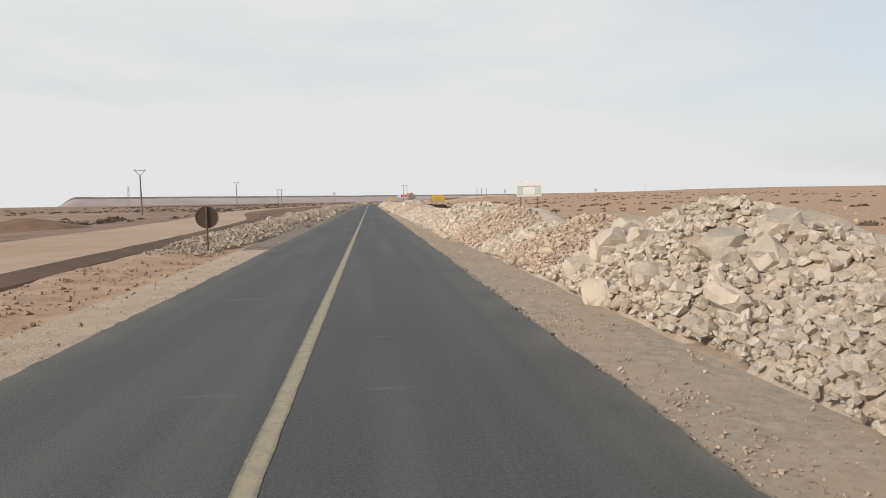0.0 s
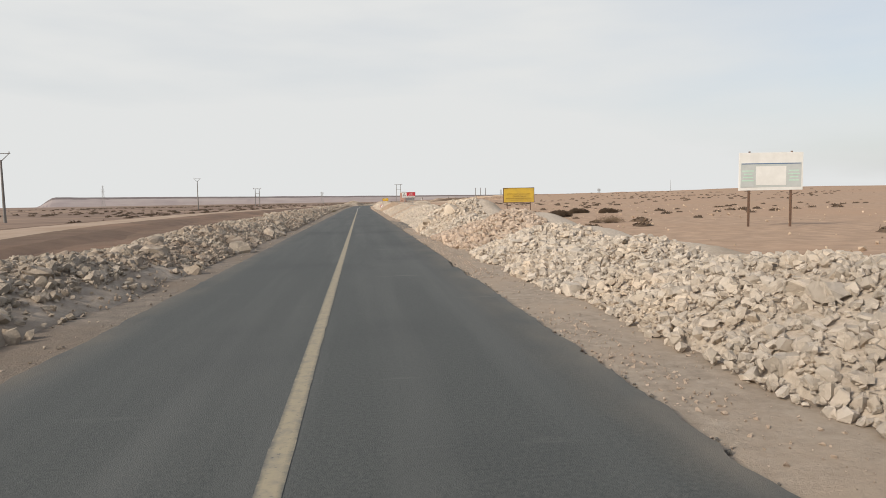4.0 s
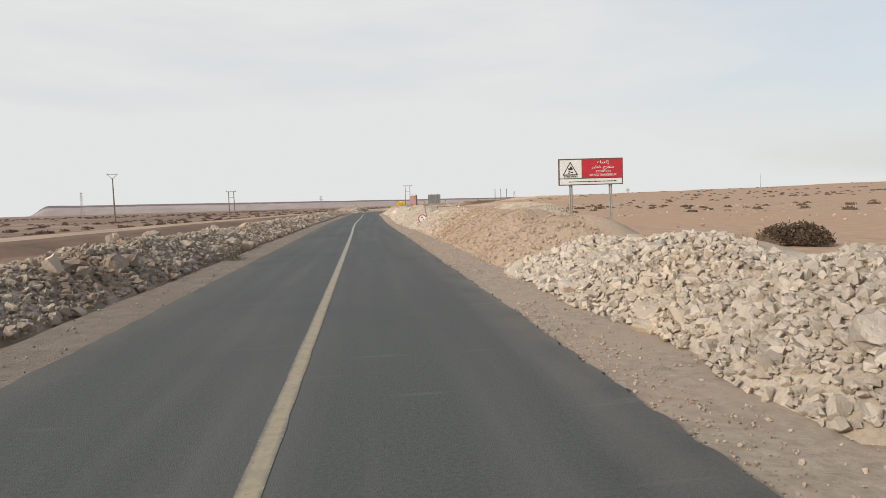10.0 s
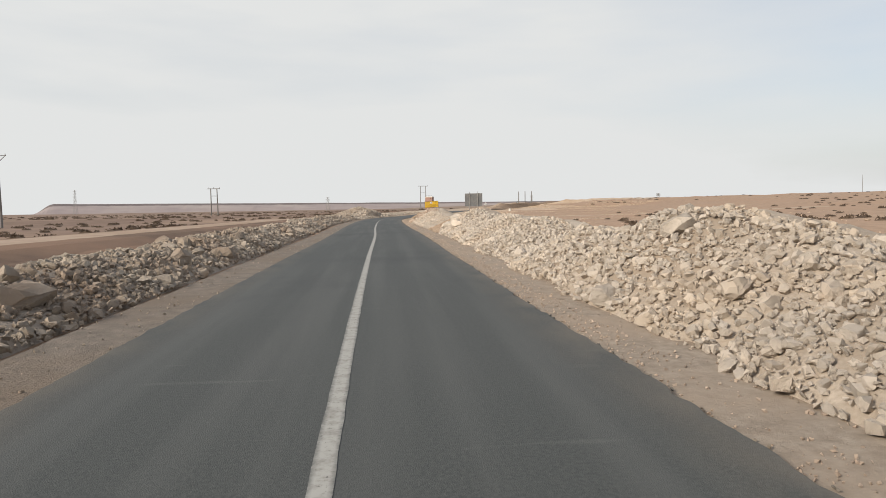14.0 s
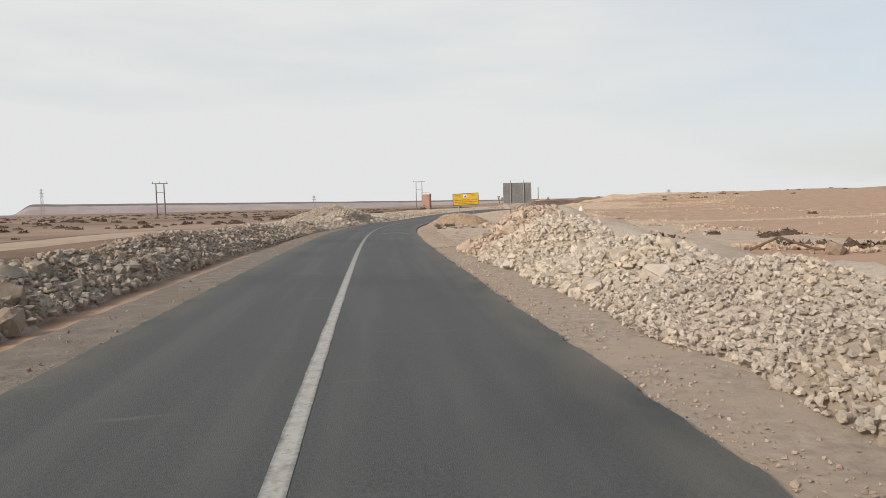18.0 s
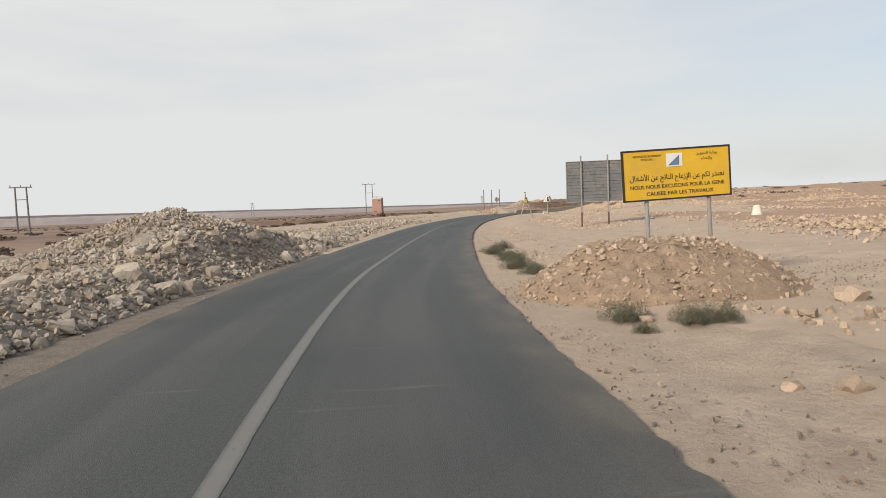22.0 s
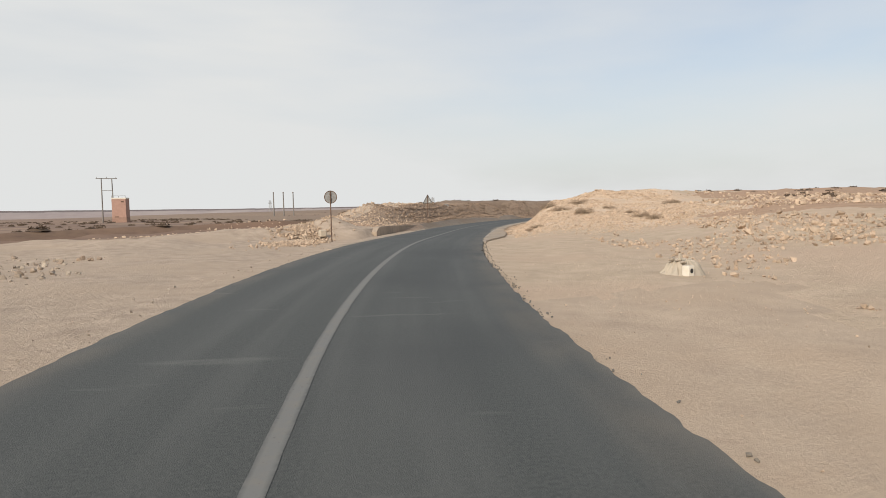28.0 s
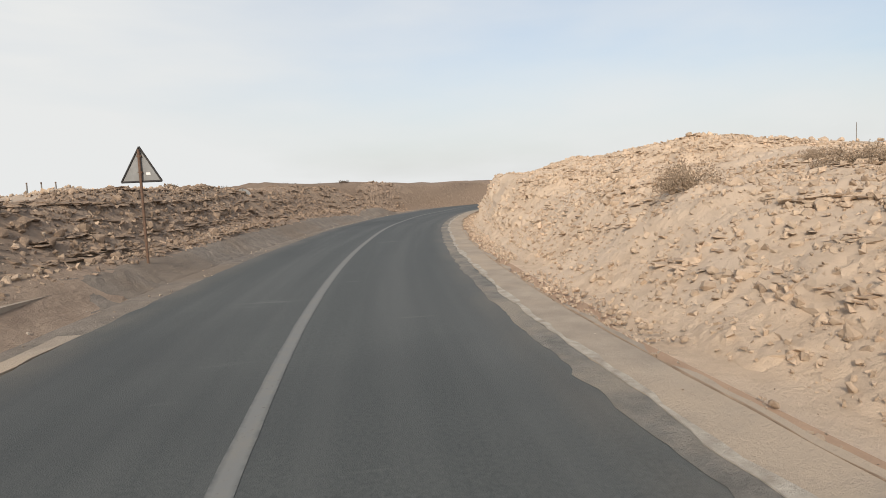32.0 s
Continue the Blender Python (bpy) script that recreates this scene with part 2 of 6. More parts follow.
M_BLACK = mat("black_print", (0.025, 0.025, 0.028), (0.04, 0.035, 0.03), 6.0, 0.7)
M_BROWNINK = mat("faded_print", (0.20, 0.12, 0.02), (0.28, 0.17, 0.03), 9.0, 0.7)
M_BLUE = mat("blue_print", (0.13, 0.20, 0.33), (0.10, 0.16, 0.27), 5.0, 0.6)
M_CONCRETE = mat("concrete", (0.42, 0.37, 0.30), (0.33, 0.285, 0.23), 1.4, 0.92, 0.4, 25.0, base3=(0.48, 0.41, 0.32), scale3=0.4)
M_WHITEWASH = mat("whitewash", (0.72, 0.67, 0.58), (0.60, 0.54, 0.45), 3.0, 0.9, 0.3, 25.0)
M_BROWNSTONE = mat("stained_render", (0.36, 0.23, 0.175), (0.28, 0.18, 0.14), 1.0, 0.9, 0.2, 15.0)
M_KIOSK = mat("pink_render", (0.42, 0.265, 0.21), (0.36, 0.225, 0.18), 1.0, 0.9, 0.2, 15.0)
M_POST = mat("weathered_post", (0.32, 0.235, 0.16), (0.22, 0.16, 0.11), 6.0, 0.85, 0.4, 20.0)
M_POLE = mat("concrete_pole", (0.23, 0.215, 0.20), (0.18, 0.165, 0.15), 2.0, 0.85, 0.1, 20.0)
M_MESA = mat("far_plateau", (0.36, 0.30, 0.28), (0.30, 0.25, 0.24), 0.01, 0.95, base3=(0.40, 0.34, 0.31), scale3=0.004)
M_MESATOP = mat("plateau_rim", (0.19, 0.16, 0.155), (0.15, 0.125, 0.12), 0.02, 0.95)
M_MOUND = mat("mound_earth", (0.46, 0.335, 0.235), (0.31, 0.22, 0.15), 5.0, 0.95, 1.0, 8.0, base3=(0.39, 0.28, 0.19), scale3=0.7, dist=0.10)
M_GUTTER = mat("gutter_concrete", (0.40, 0.33, 0.255), (0.29, 0.24, 0.19), 1.7, 0.92, 0.7, 18.0, base3=(0.42, 0.335, 0.25), scale3=0.5, dist=0.03)
M_OLDROAD = mat("old_asphalt", (0.165, 0.152, 0.132), (0.11, 0.102, 0.092), 2.5, 0.9, 0.5, 40.0, base3=(0.27, 0.22, 0.165), scale3=0.6)
M_EDGE = mat("crazed_asphalt", (0.25, 0.23, 0.20), (0.15, 0.14, 0.125), 5.0, 0.9, 1.0, 22.0, base3=(0.30, 0.26, 0.21), scale3=0.8, dist=0.04)
M_SLOPE = mat("sandy_slope", (0.555, 0.44, 0.325), (0.435, 0.34, 0.245), 1.3, 0.95, 0.8, 7.0, base3=(0.50, 0.375, 0.275), scale3=0.12, dist=0.06)
M_TRACK = mat("track_dust", (0.50, 0.395, 0.295), (0.40, 0.31, 0.23), 1.2, 0.95, 0.7, 12.0, base3=(0.45, 0.345, 0.25), scale3=0.4, dist=0.03)
M_PATCH = mat("broken_bitumen", (0.27, 0.255, 0.23), (0.18, 0.17, 0.155), 6.0, 0.9, 0.8, 30.0, dist=0.03)


def road_material():
    """Worn asphalt: fine grain, long faint streaks along the lanes, dust at the edges, crosswise scuffs."""
    m = bpy.data.materials.new("asphalt")
    m.use_nodes = True
    n, l = m.node_tree.nodes, m.node_tree.links
    b = n["Principled BSDF"]
    b.inputs["Roughness"].default_value = 0.72
    b.inputs["Specular IOR Level"].default_value = 0.35
    uv = n.new("ShaderNodeUVMap")
    uv.uv_map = "lane"
    sep = n.new("ShaderNodeSeparateXYZ")
    l.new(uv.outputs[0], sep.inputs[0])

    def tex(sx, sy, scale, detail=5.0):
        mp = n.new("ShaderNodeMapping")
        mp.inputs["Scale"].default_value = (sx, sy, 1)
        l.new(uv.outputs[0], mp.inputs["Vector"])
        t = n.new("ShaderNodeTexNoise")
        t.inputs["Scale"].default_value = scale
        t.inputs["Detail"].default_value = detail
        l.new(mp.outputs[0], t.inputs["Vector"])
        return t.outputs["Fac"]

    def rng(v, a, c, lo=0.0, hi=1.0):
        r = n.new("ShaderNodeMapRange")
        for k, x in (("From Min", a), ("From Max", c), ("To Min", lo), ("To Max", hi)):
            r.inputs[k].default_value = x
        l.new(v, r.inputs["Value"])
        return r.outputs[0]

    def mul(a, c):
        x = n.new("ShaderNodeMath")
        x.operation = "MULTIPLY"
        for k, v in ((0, a), (1, c)):
            if isinstance(v, float):
                x.inputs[k].default_value = v
            else:
                l.new(v, x.inputs[k])
        return x.outputs[0]

    def mixc(fac, a, c):
        x = n.new("ShaderNodeMix")
        x.data_type = "RGBA"
        l.new(fac, x.inputs[0])
        for sock, v in ((x.inputs[6], a), (x.inputs[7], c)):
            if isinstance(v, tuple):
                sock.default_value = (*v, 1)
            else:
                l.new(v, sock)
        return x.outputs[2]

    col = mixc(rng(tex(1, 1, 30.0, 8.0), 0.34, 0.66), (0.056, 0.060, 0.057), (0.086, 0.090, 0.084))
    col = mixc(mul(rng(tex(1.0, 0.04, 1.6, 3.0), 0.45, 0.7), 0.6), col, (0.110, 0.112, 0.105))
    col = mixc(mul(rng(tex(0.4, 0.35, 0.5, 4.0), 0.52, 0.72), 0.55), col, (0.042, 0.045, 0.045))
    col = mixc(mul(rng(tex(0.5, 3.0, 0.9, 3.0), 0.66, 0.74), 0.35), col, (0.17, 0.168, 0.155))
    ab = n.new("ShaderNodeMath")
    ab.operation = "ABSOLUTE"
    l.new(sep.outputs[0], ab.inputs[0])
    edge = rng(ab.outputs[0], 2.3, 3.1)
    col = mixc(mul(mul(edge, rng(tex(1, 0.5, 1.5, 6.0), 0.3, 0.75)), 0.5), col, (0.25, 0.205, 0.155))
    l.new(col, b.inputs["Base Color"])
    bp = n.new("ShaderNodeBump")
    bp.inputs["Strength"].default_value = 0.5
    bp.inputs["Distance"].default_value = 0.012
    l.new(tex(1, 1, 90.0, 3.0), bp.inputs["Height"])
    l.new(bp.outputs["Normal"], b.inputs["Normal"])
    return m


def paint_material():
    """Centre line paint, worn through to the asphalt, yellowish with dust on the first stretch."""
    m = bpy.data.materials.new("line_paint")
    m.use_nodes = True
    n, l = m.node_tree.nodes, m.node_tree.links
    b = n["Principled BSDF"]
    b.inputs["Roughness"].default_value = 0.75
    geo = n.new("ShaderNodeNewGeometry")
    sep = n.new("ShaderNodeSeparateXYZ")
    l.new(geo.outputs["Position"], sep.inputs[0])

    def rng(v, a, c, lo=0.0, hi=1.0):
        r = n.new("ShaderNodeMapRange")
        for k, x in (("From Min", a), ("From Max", c), ("To Min", lo), ("To Max", hi)):
            r.inputs[k].default_value = x
        l.new(v, r.inputs["Value"])
        return r.outputs[0]

    def tex(s):
        t = n.new("ShaderNodeTexNoise")
        t.inputs["Scale"].default_value = s
        t.inputs["Detail"].default_value = 8.0
        t.inputs["Roughness"].default_value = 0.7
        l.new(geo.outputs["Position"], t.inputs["Vector"])
        return t.outputs["Fac"]

    def mixc(fac, a, c):
        x = n.new("ShaderNodeMix")
        x.data_type = "RGBA"
        l.new(fac, x.inputs[0])
        for sock, v in ((x.inputs[6], a), (x.inputs[7], c)):
            if isinstance(v, tuple):
                sock.default_value = (*v, 1)
            else:
                l.new(v, sock)
        return x.outputs[2]

    col = mixc(rng(sep.outputs[1], 150.0, 195.0), (0.33, 0.28, 0.19), (0.40, 0.39, 0.355))
    col = mixc(rng(sep.outputs[1], 262.0, 296.0), col, (0.175, 0.174, 0.163))
    col = mixc(rng(tex(6.0), 0.45, 0.75), col, (0.20, 0.185, 0.155))
    col = mixc(rng(tex(24.0), 0.60, 0.68), col, (0.10, 0.098, 0.092))
    uv = n.new("ShaderNodeUVMap")
    uv.uv_map = "lane"
    across = n.new("ShaderNodeSeparateXYZ")
    l.new(uv.outputs[0], across.inputs[0])
    half = n.new("ShaderNodeMath")
    half.operation = "ABSOLUTE"
    l.new(across.outputs[0], half.inputs[0])
    worn = n.new("ShaderNodeMath")
    worn.operation = "MULTIPLY"
    l.new(rng(half.outputs[0], 0.045, 0.09), worn.inputs[0])
    l.new(rng(tex(9.0), 0.25, 0.6), worn.inputs[1])
    col = mixc(worn.outputs[0], col, (0.085, 0.088, 0.083))
    l.new(col, b.inputs["Base Color"])
    return m


M_ROAD = road_material()
M_PAINT = paint_material()

# ---- plan of the road and the land ----
AXIS = [(0.0, -200), (0.0, 120), (0.02, 180), (-0.04, 204), (0.15, 220), (0.48, 238), (0.58, 254), (0.78, 267), (1.12, 281), (1.55, 291), (2.35, 301), (4.05, 312.3), (6.4, 322.5), (9.7, 335.4),
        (13.9, 349.3), (19.8, 363.9), (24.5, 373.9), (30.6, 384.3), (37.0, 393.8), (40.31, 398.2), (43.85, 402.8), (51.2, 411.8), (60.0, 421.0),
        (70.5, 430.5), (84.0, 440.0), (101.0, 448.0), (125.0, 453.0)]
AX = np.array([a[0] for a in AXIS])
AY = np.array([a[1] for a in AXIS], float)


def hermite(y):
    """The road's centre x for each y, a smooth curve through AXIS."""
    y = np.asarray(y, float)
    d = np.gradient(AX, AY)
    k = np.clip(np.searchsorted(AY, y) - 1, 0, len(AY) - 2)
    h = AY[k + 1] - AY[k]
    t = np.clip((y - AY[k]) / h, 0, 1)
    return ((2 * t**3 - 3 * t**2 + 1) * AX[k] + (t**3 - 2 * t**2 + t) * h * d[k] + (-2 * t**3 + 3 * t**2) * AX[k + 1]
            + (t**3 - t**2) * h * d[k + 1])


def slope_x(y):
    return (hermite(np.asarray(y) + 0.5) - hermite(np.asarray(y) - 0.5))


def sstep(a, b, v):
    t = np.clip((np.asarray(v, float) - a) / (b - a), 0, 1)
    return t * t * (3 - 2 * t)


def lattice(ix, iy, seed):
    h = (ix * 374761393 + iy * 668265263 + seed * 974634541) & 0x7FFFFFFF
    h = ((h ^ (h >> 13)) * 1274126177) & 0x7FFFFFFF
    return ((h ^ (h >> 16)) & 0xFFFF) / 65535.0


def vnoise(x, y, seed=0):
    """Smooth value noise, 0 to 1, over arrays."""
    x, y = np.broadcast_arrays(np.asarray(x, float), np.asarray(y, float))
    ix, iy = np.floor(x).astype(np.int64), np.floor(y).astype(np.int64)
    fx, fy = x - ix, y - iy
    fx, fy = fx * fx * (3 - 2 * fx), fy * fy * (3 - 2 * fy)
    a, b = lattice(ix, iy, seed), lattice(ix + 1, iy, seed)
    c, d = lattice(ix, iy + 1, seed), lattice(ix + 1, iy + 1, seed)
    return (a * (1 - fx) + b * fx) * (1 - fy) + (c * (1 - fx) + d * fx) * fy


def fbm(x, y, seed=0, octaves=4):
    s, a, tot = 0.0, 1.0, 0.0
    for k in range(octaves):
        s = s + a * vnoise(np.asarray(x) * 2**k, np.asarray(y) * 2**k, seed + 17 * k)
        tot += a
        a *= 0.5
    return s / tot


LEVEL_Y = np.arange(300.0, 480.0, 1.0)
LEVEL_Z = np.convolve(np.interp(np.arange(292.0, 488.0, 1.0), [334, 345, 360, 366, 371, 376, 381, 386, 390, 394.5, 399, 404, 410],
                                [0, 0.12, 0.395, 0.48, 0.56, 0.64, 0.71, 0.745, 0.72, 0.66, 0.60, 0.57, 0.565]), np.ones(17) / 17, "valid")[:180]


def road_z(y):
    """Height of the road's crown: level, then a rise with a hump before the cutting."""
    return np.interp(y, LEVEL_Y, LEVEL_Z)


def offset(x, y):
    """Distance from the road's centre line, right positive."""
    s = slope_x(y)
    return (np.asarray(x) - hermite(y)) / np.sqrt(1 + s * s)


def land(x, y):
    """Height of the natural ground, with the hill and the road cutting."""
    x, y = np.asarray(x, float), np.asarray(y, float)
    n = offset(x, y)
    z = road_z(y) - 0.11 - 0.05 * sstep(3.2, 5.0, np.abs(n)) + 0.10 * sstep(4.6, 6.5, np.abs(n))
    rough = sstep(4.0, 9.0, np.abs(n))
    z = z + 0.035 * sstep(277, 280, y) * (1 - sstep(3.6, 8, n)) * (n > 0)
    z = z + 0.07 * sstep(3.6, 5.0, np.abs(n)) * (fbm(x * 1.1, y * 1.1, 6, 3) - 0.5)
    z = z + rough * (0.16 * (fbm(x * 0.35, y * 0.35, 3) - 0.5) + 0.35 * (fbm(x * 0.05, y * 0.05, 5) - 0.5))
    far = sstep(14, 160, n)
    z = z + far * (0.5 + 1.9 * sstep(120, 330, y)) * (0.85 + 0.3 * fbm(x * 0.012, y * 0.012, 8))
    z = z + 0.75 * sstep(9, 22, n) * sstep(300, 335, y)
    z = z - 0.6 * sstep(-16, -40, n)
    # right-hand hill and its cut face
    on = sstep(386, 413, y) * (1 - sstep(451, 461, y))
    near = sstep(411, 424, y)
    face = sstep(4.3, 8.0 - 1.9 * near, n) * (1.85 + 0.55 * near) + sstep(7.0, 12.0, n) * 1.0 - sstep(10, 26, n) * 0.75
    step = 0.35 * (fbm(x * 0.9, y * 0.9, 21) - 0.5) + 0.9 * (fbm(x * 0.22, y * 0.22, 22) - 0.5)
    z = z + on * (face + sstep(4.6, 7.5, n) * step)
    z = z + 0.50 * np.exp(-((x - 67.6) ** 2 + (y - 411.6) ** 2) / 8.0) - 0.50 * np.exp(-((x - 70.0) ** 2 + (y - 407.0) ** 2) / 22.0) - 0.55 * np.exp(-((x - 61.0) ** 2 + (y - 402.0) ** 2) / 26.0)
    apron = sstep(370, 388, y) * (1 - on)
    z = z + apron * 0.9 * sstep(9, 24, n)
    # left-hand bank of the cutting
    onl = sstep(405, 421, y) * (1 - sstep(-13, -24, n)) * (1 - sstep(455, 500, y)) * sstep(0, 8, x - 28 - (y - 410) * 0.85)
    along = 0.72 * x + 0.69 * y
    onl = onl * (1 - 0.45 * sstep(-8.6, -10.5, n) * (1 - sstep(320, 327, along)))
    bank = 0.75 * sstep(-3.5, -4.9, n) + sstep(-4.9, -7.4, n) * (1.15 + 0.5 * sstep(415, 425, y)) + sstep(-8, -18, n) * 0.6
    z = z + 0.50 * np.exp(-((x - 45.6) ** 2 + (y - 418.2) ** 2) / 4.0)
    z = z + onl * (bank + sstep(-5.2, -8, n) * (0.3 * (fbm(x * 0.9, y * 0.9, 31) - 0.5) + 0.8 * (fbm(x * 0.25, y * 0.25, 32) - 0.5)))
    pre = sstep(388, 402, y) * (1 - sstep(405, 421, y)) * (1 - sstep(-18, -45, n))
    z = z + pre * sstep(-7, -13, n) * (0.25 + 0.7 * (fbm(x * 0.25, y * 0.25, 32) - 0.35))
    z = z - 0.32 * np.exp(-((x - 50.3) ** 2 + (y - 424.2) ** 2) / 26.0)
    # the bank goes on round the bend
    m = 0.954 * (y - 448.0) - 0.30 * (x - 101.0)
    z = np.maximum(z, (sstep(434, 444, y) * sstep(60, 72, x) * (1 - sstep(150, 190, x)) * sstep(4.6, 7.0, m) * (3.5 + 0.9 * (fbm(x * 0.25, y * 0.25, 32) - 0.5)) * (1 - sstep(20, 45, m))) + 0.45 * sstep(430, 444, y) - 0.6)
    # earth mound beside the round sign
    z = z + 0.85 * np.exp(-((x - 36.7) ** 2 + (y - 405.9) ** 2) / 2.4)
    # low heap under the yellow board
    z = z + 0.36 * np.exp(-((x - 24.7) ** 2 + (y - 357.6) ** 2) / 5.0)
    # fill behind the parapet
    z = z + 0.09 * np.exp(-(((y - 436.0) - 0.2 * (x - 5.0)) / 1.7) ** 2) * 10.0 * sstep(-20, -8, x) * (1 - sstep(46, 56, x))
    z = z + 0.52 * sstep(401.6, 403.8, y) * (1 - sstep(408, 415, y)) * sstep(-4.6, -5.0, n) * (1 - sstep(-9, -16, n))
    return z


def bed_x(y):
    """Centre line of the new roadbed that is being laid beside the road."""
    return np.interp(y, [-30, 15, 30, 45, 60, 80, 104, 150, 220, 270, 330], [-11.0, -11.2, -11.9, -12.7, -14.0, -16.6, -19.6, -22, -18.5, -14.5, -11.0])


def part(name, bm, material, parent=None, label="", smooth=False):
    """Links a bmesh (or a mesh) as one object, under a thing where a parent is given."""
    if isinstance(bm, bmesh.types.BMesh):
        me = bpy.data.meshes.new(name)
        bm.to_mesh(me)
        bm.free()
    else:
        me = bm
    if not me.materials:
        me.materials.append(material)
    if smooth:
        me.shade_smooth()
    ob = new(name, me)
    if parent:
        ob.parent = parent
    if label:
        ob["label"] = label
    return ob


def thing(name, x, y, z, label, category, group="", kind="", rz=0.0):
    e = new(name)
    e.matrix_world = pose(x, y, z, 0, 0, rz)
    e.empty_display_size = 0.2
    return tagged(e, label, category, group, kind)


def mesh_np(name, verts, faces, material=None, smooth=False):
    """A mesh from arrays: verts n x 3, faces m x k (all with k corners)."""
    me = bpy.data.meshes.new(name)
    verts, faces = np.asarray(verts, np.float32), np.asarray(faces, np.int32)
    m, k = faces.shape
    me.vertices.add(len(verts))
    me.vertices.foreach_set("co", verts.ravel())
    me.loops.add(m * k)
    me.loops.foreach_set("vertex_index", faces.ravel())
    me.polygons.add(m)
    me.polygons.foreach_set("loop_start", np.arange(0, m * k, k, dtype=np.int32))
    me.polygons.foreach_set("use_smooth", np.broadcast_to(smooth, m).copy())
    me.update(calc_edges=True)
    if material:
        me.materials.append(material)
    return me


def grid_faces(rows, cols):
    i = np.arange(rows - 1)[:, None] * cols + np.arange(cols - 1)[None, :]
    i = i.ravel()
    return np.stack([i, i + 1, i + cols + 1, i + cols], 1)


def growing(start, first, ratio, end):
    out, v, d = [], start, first
    while v < end:
        d *= ratio
        v += d
        out.append(v)
    return out


# ---- ground ----
near_u = list(np.arange(-18, 24.01, 0.4))
us = np.array(sorted([-(18 + g - 0) for g in growing(0, 0.4, 1.16, 4200)]) + near_u + [24 + g for g in growing(0, 0.4, 1.16, 4200)])
ys = np.array(sorted([-12 - g for g in growing(0, 0.6, 1.25, 700)]) + list(np.arange(-12, 446, 0.5)) + [446 + g for g in growing(0, 0.5, 1.13, 4300)])
gy, gu = np.meshgrid(ys, us, indexing="ij")
gx = hermite(gy) + gu
gz = land(gx, gy)
ground_mesh = mesh_np("ground", np.stack([gx, gy, gz], -1).reshape(-1, 3), grid_faces(len(ys), len(us)), None, True)
for m_ in (M_SAND, M_PLAIN, M_BROWN, M_DIRT, M_CUT, M_CUTSHADE, M_BANK, M_TRACK, M_SLOPE):
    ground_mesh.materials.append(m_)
fx, fy = (gx[:-1, :-1] + gx[1:, 1:]) / 2, (gy[:-1, :-1] + gy[1:, 1:]) / 2
fn = offset(fx, fy)
wob = 3.0 * (fbm(fx * 0.15, fy * 0.15, 50) - 0.5)
slot = np.zeros(fx.shape, np.int32)
slot[(fn + wob * 3 < -14) & (fy < 352)] = 1
slot[(fn + wob * 3 < -19) & (fy >= 352)] = 1
slot[(fx > bed_x(fy)) & (fn < -7.6) & (fy > 55 + wob) & (fy < 318)] = 2
slot[(fn > 2.2) & (fn + wob < 22) & (fy > 272 + wob) & (fy < 400 + wob * 2) & (fn + wob * 2 < 26 - 0.12 * (fy - 272))] = 3
slot[(slot == 3) & (fn > 0) & (fy > 300 + 3 * wob + 2.0 * np.abs(fn - 8))] = 7
slot[(fn > 3.9) & (fn < 7.2) & (fy < 276)] = 3
slot[(fn < -4.0) & (fn + wob > -22) & (fy > 326 + wob) & (fy < 408 + wob)] = 3
broad = fbm(fx * 0.02, fy * 0.02, 53) - 0.5
slot[(slot == 0) & (fn > 6) & (fy > 352 + wob * 5 - 0.2 * fn + 60 * broad) & (fn < 42 + 80 * broad + 6 * wob)] = 8
slot[(slot == 7) & (fy > 378 + wob * 4 - fn)] = 8
slot[(fn > 4.2) & (fy > 397 + wob * 2) & (fn < 20 + wob)] = 4
slot[(fn < -8) & (fy > 409 + wob) & (fn > -14)] = 3
# Slots 5 and 6: bank faces whose shade is put into the rock colour.
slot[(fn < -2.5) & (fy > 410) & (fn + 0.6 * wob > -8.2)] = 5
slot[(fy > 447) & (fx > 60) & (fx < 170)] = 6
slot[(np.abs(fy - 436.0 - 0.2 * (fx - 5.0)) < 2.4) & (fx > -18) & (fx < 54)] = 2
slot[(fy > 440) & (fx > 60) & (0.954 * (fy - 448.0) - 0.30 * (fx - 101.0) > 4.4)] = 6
ground_mesh.polygons.foreach_set("material_index", slot.ravel())
ground = part("ground", ground_mesh, M_SAND)
tagged(ground, "dry sandy desert plain with low rises and stones", "ground", kind="structure")


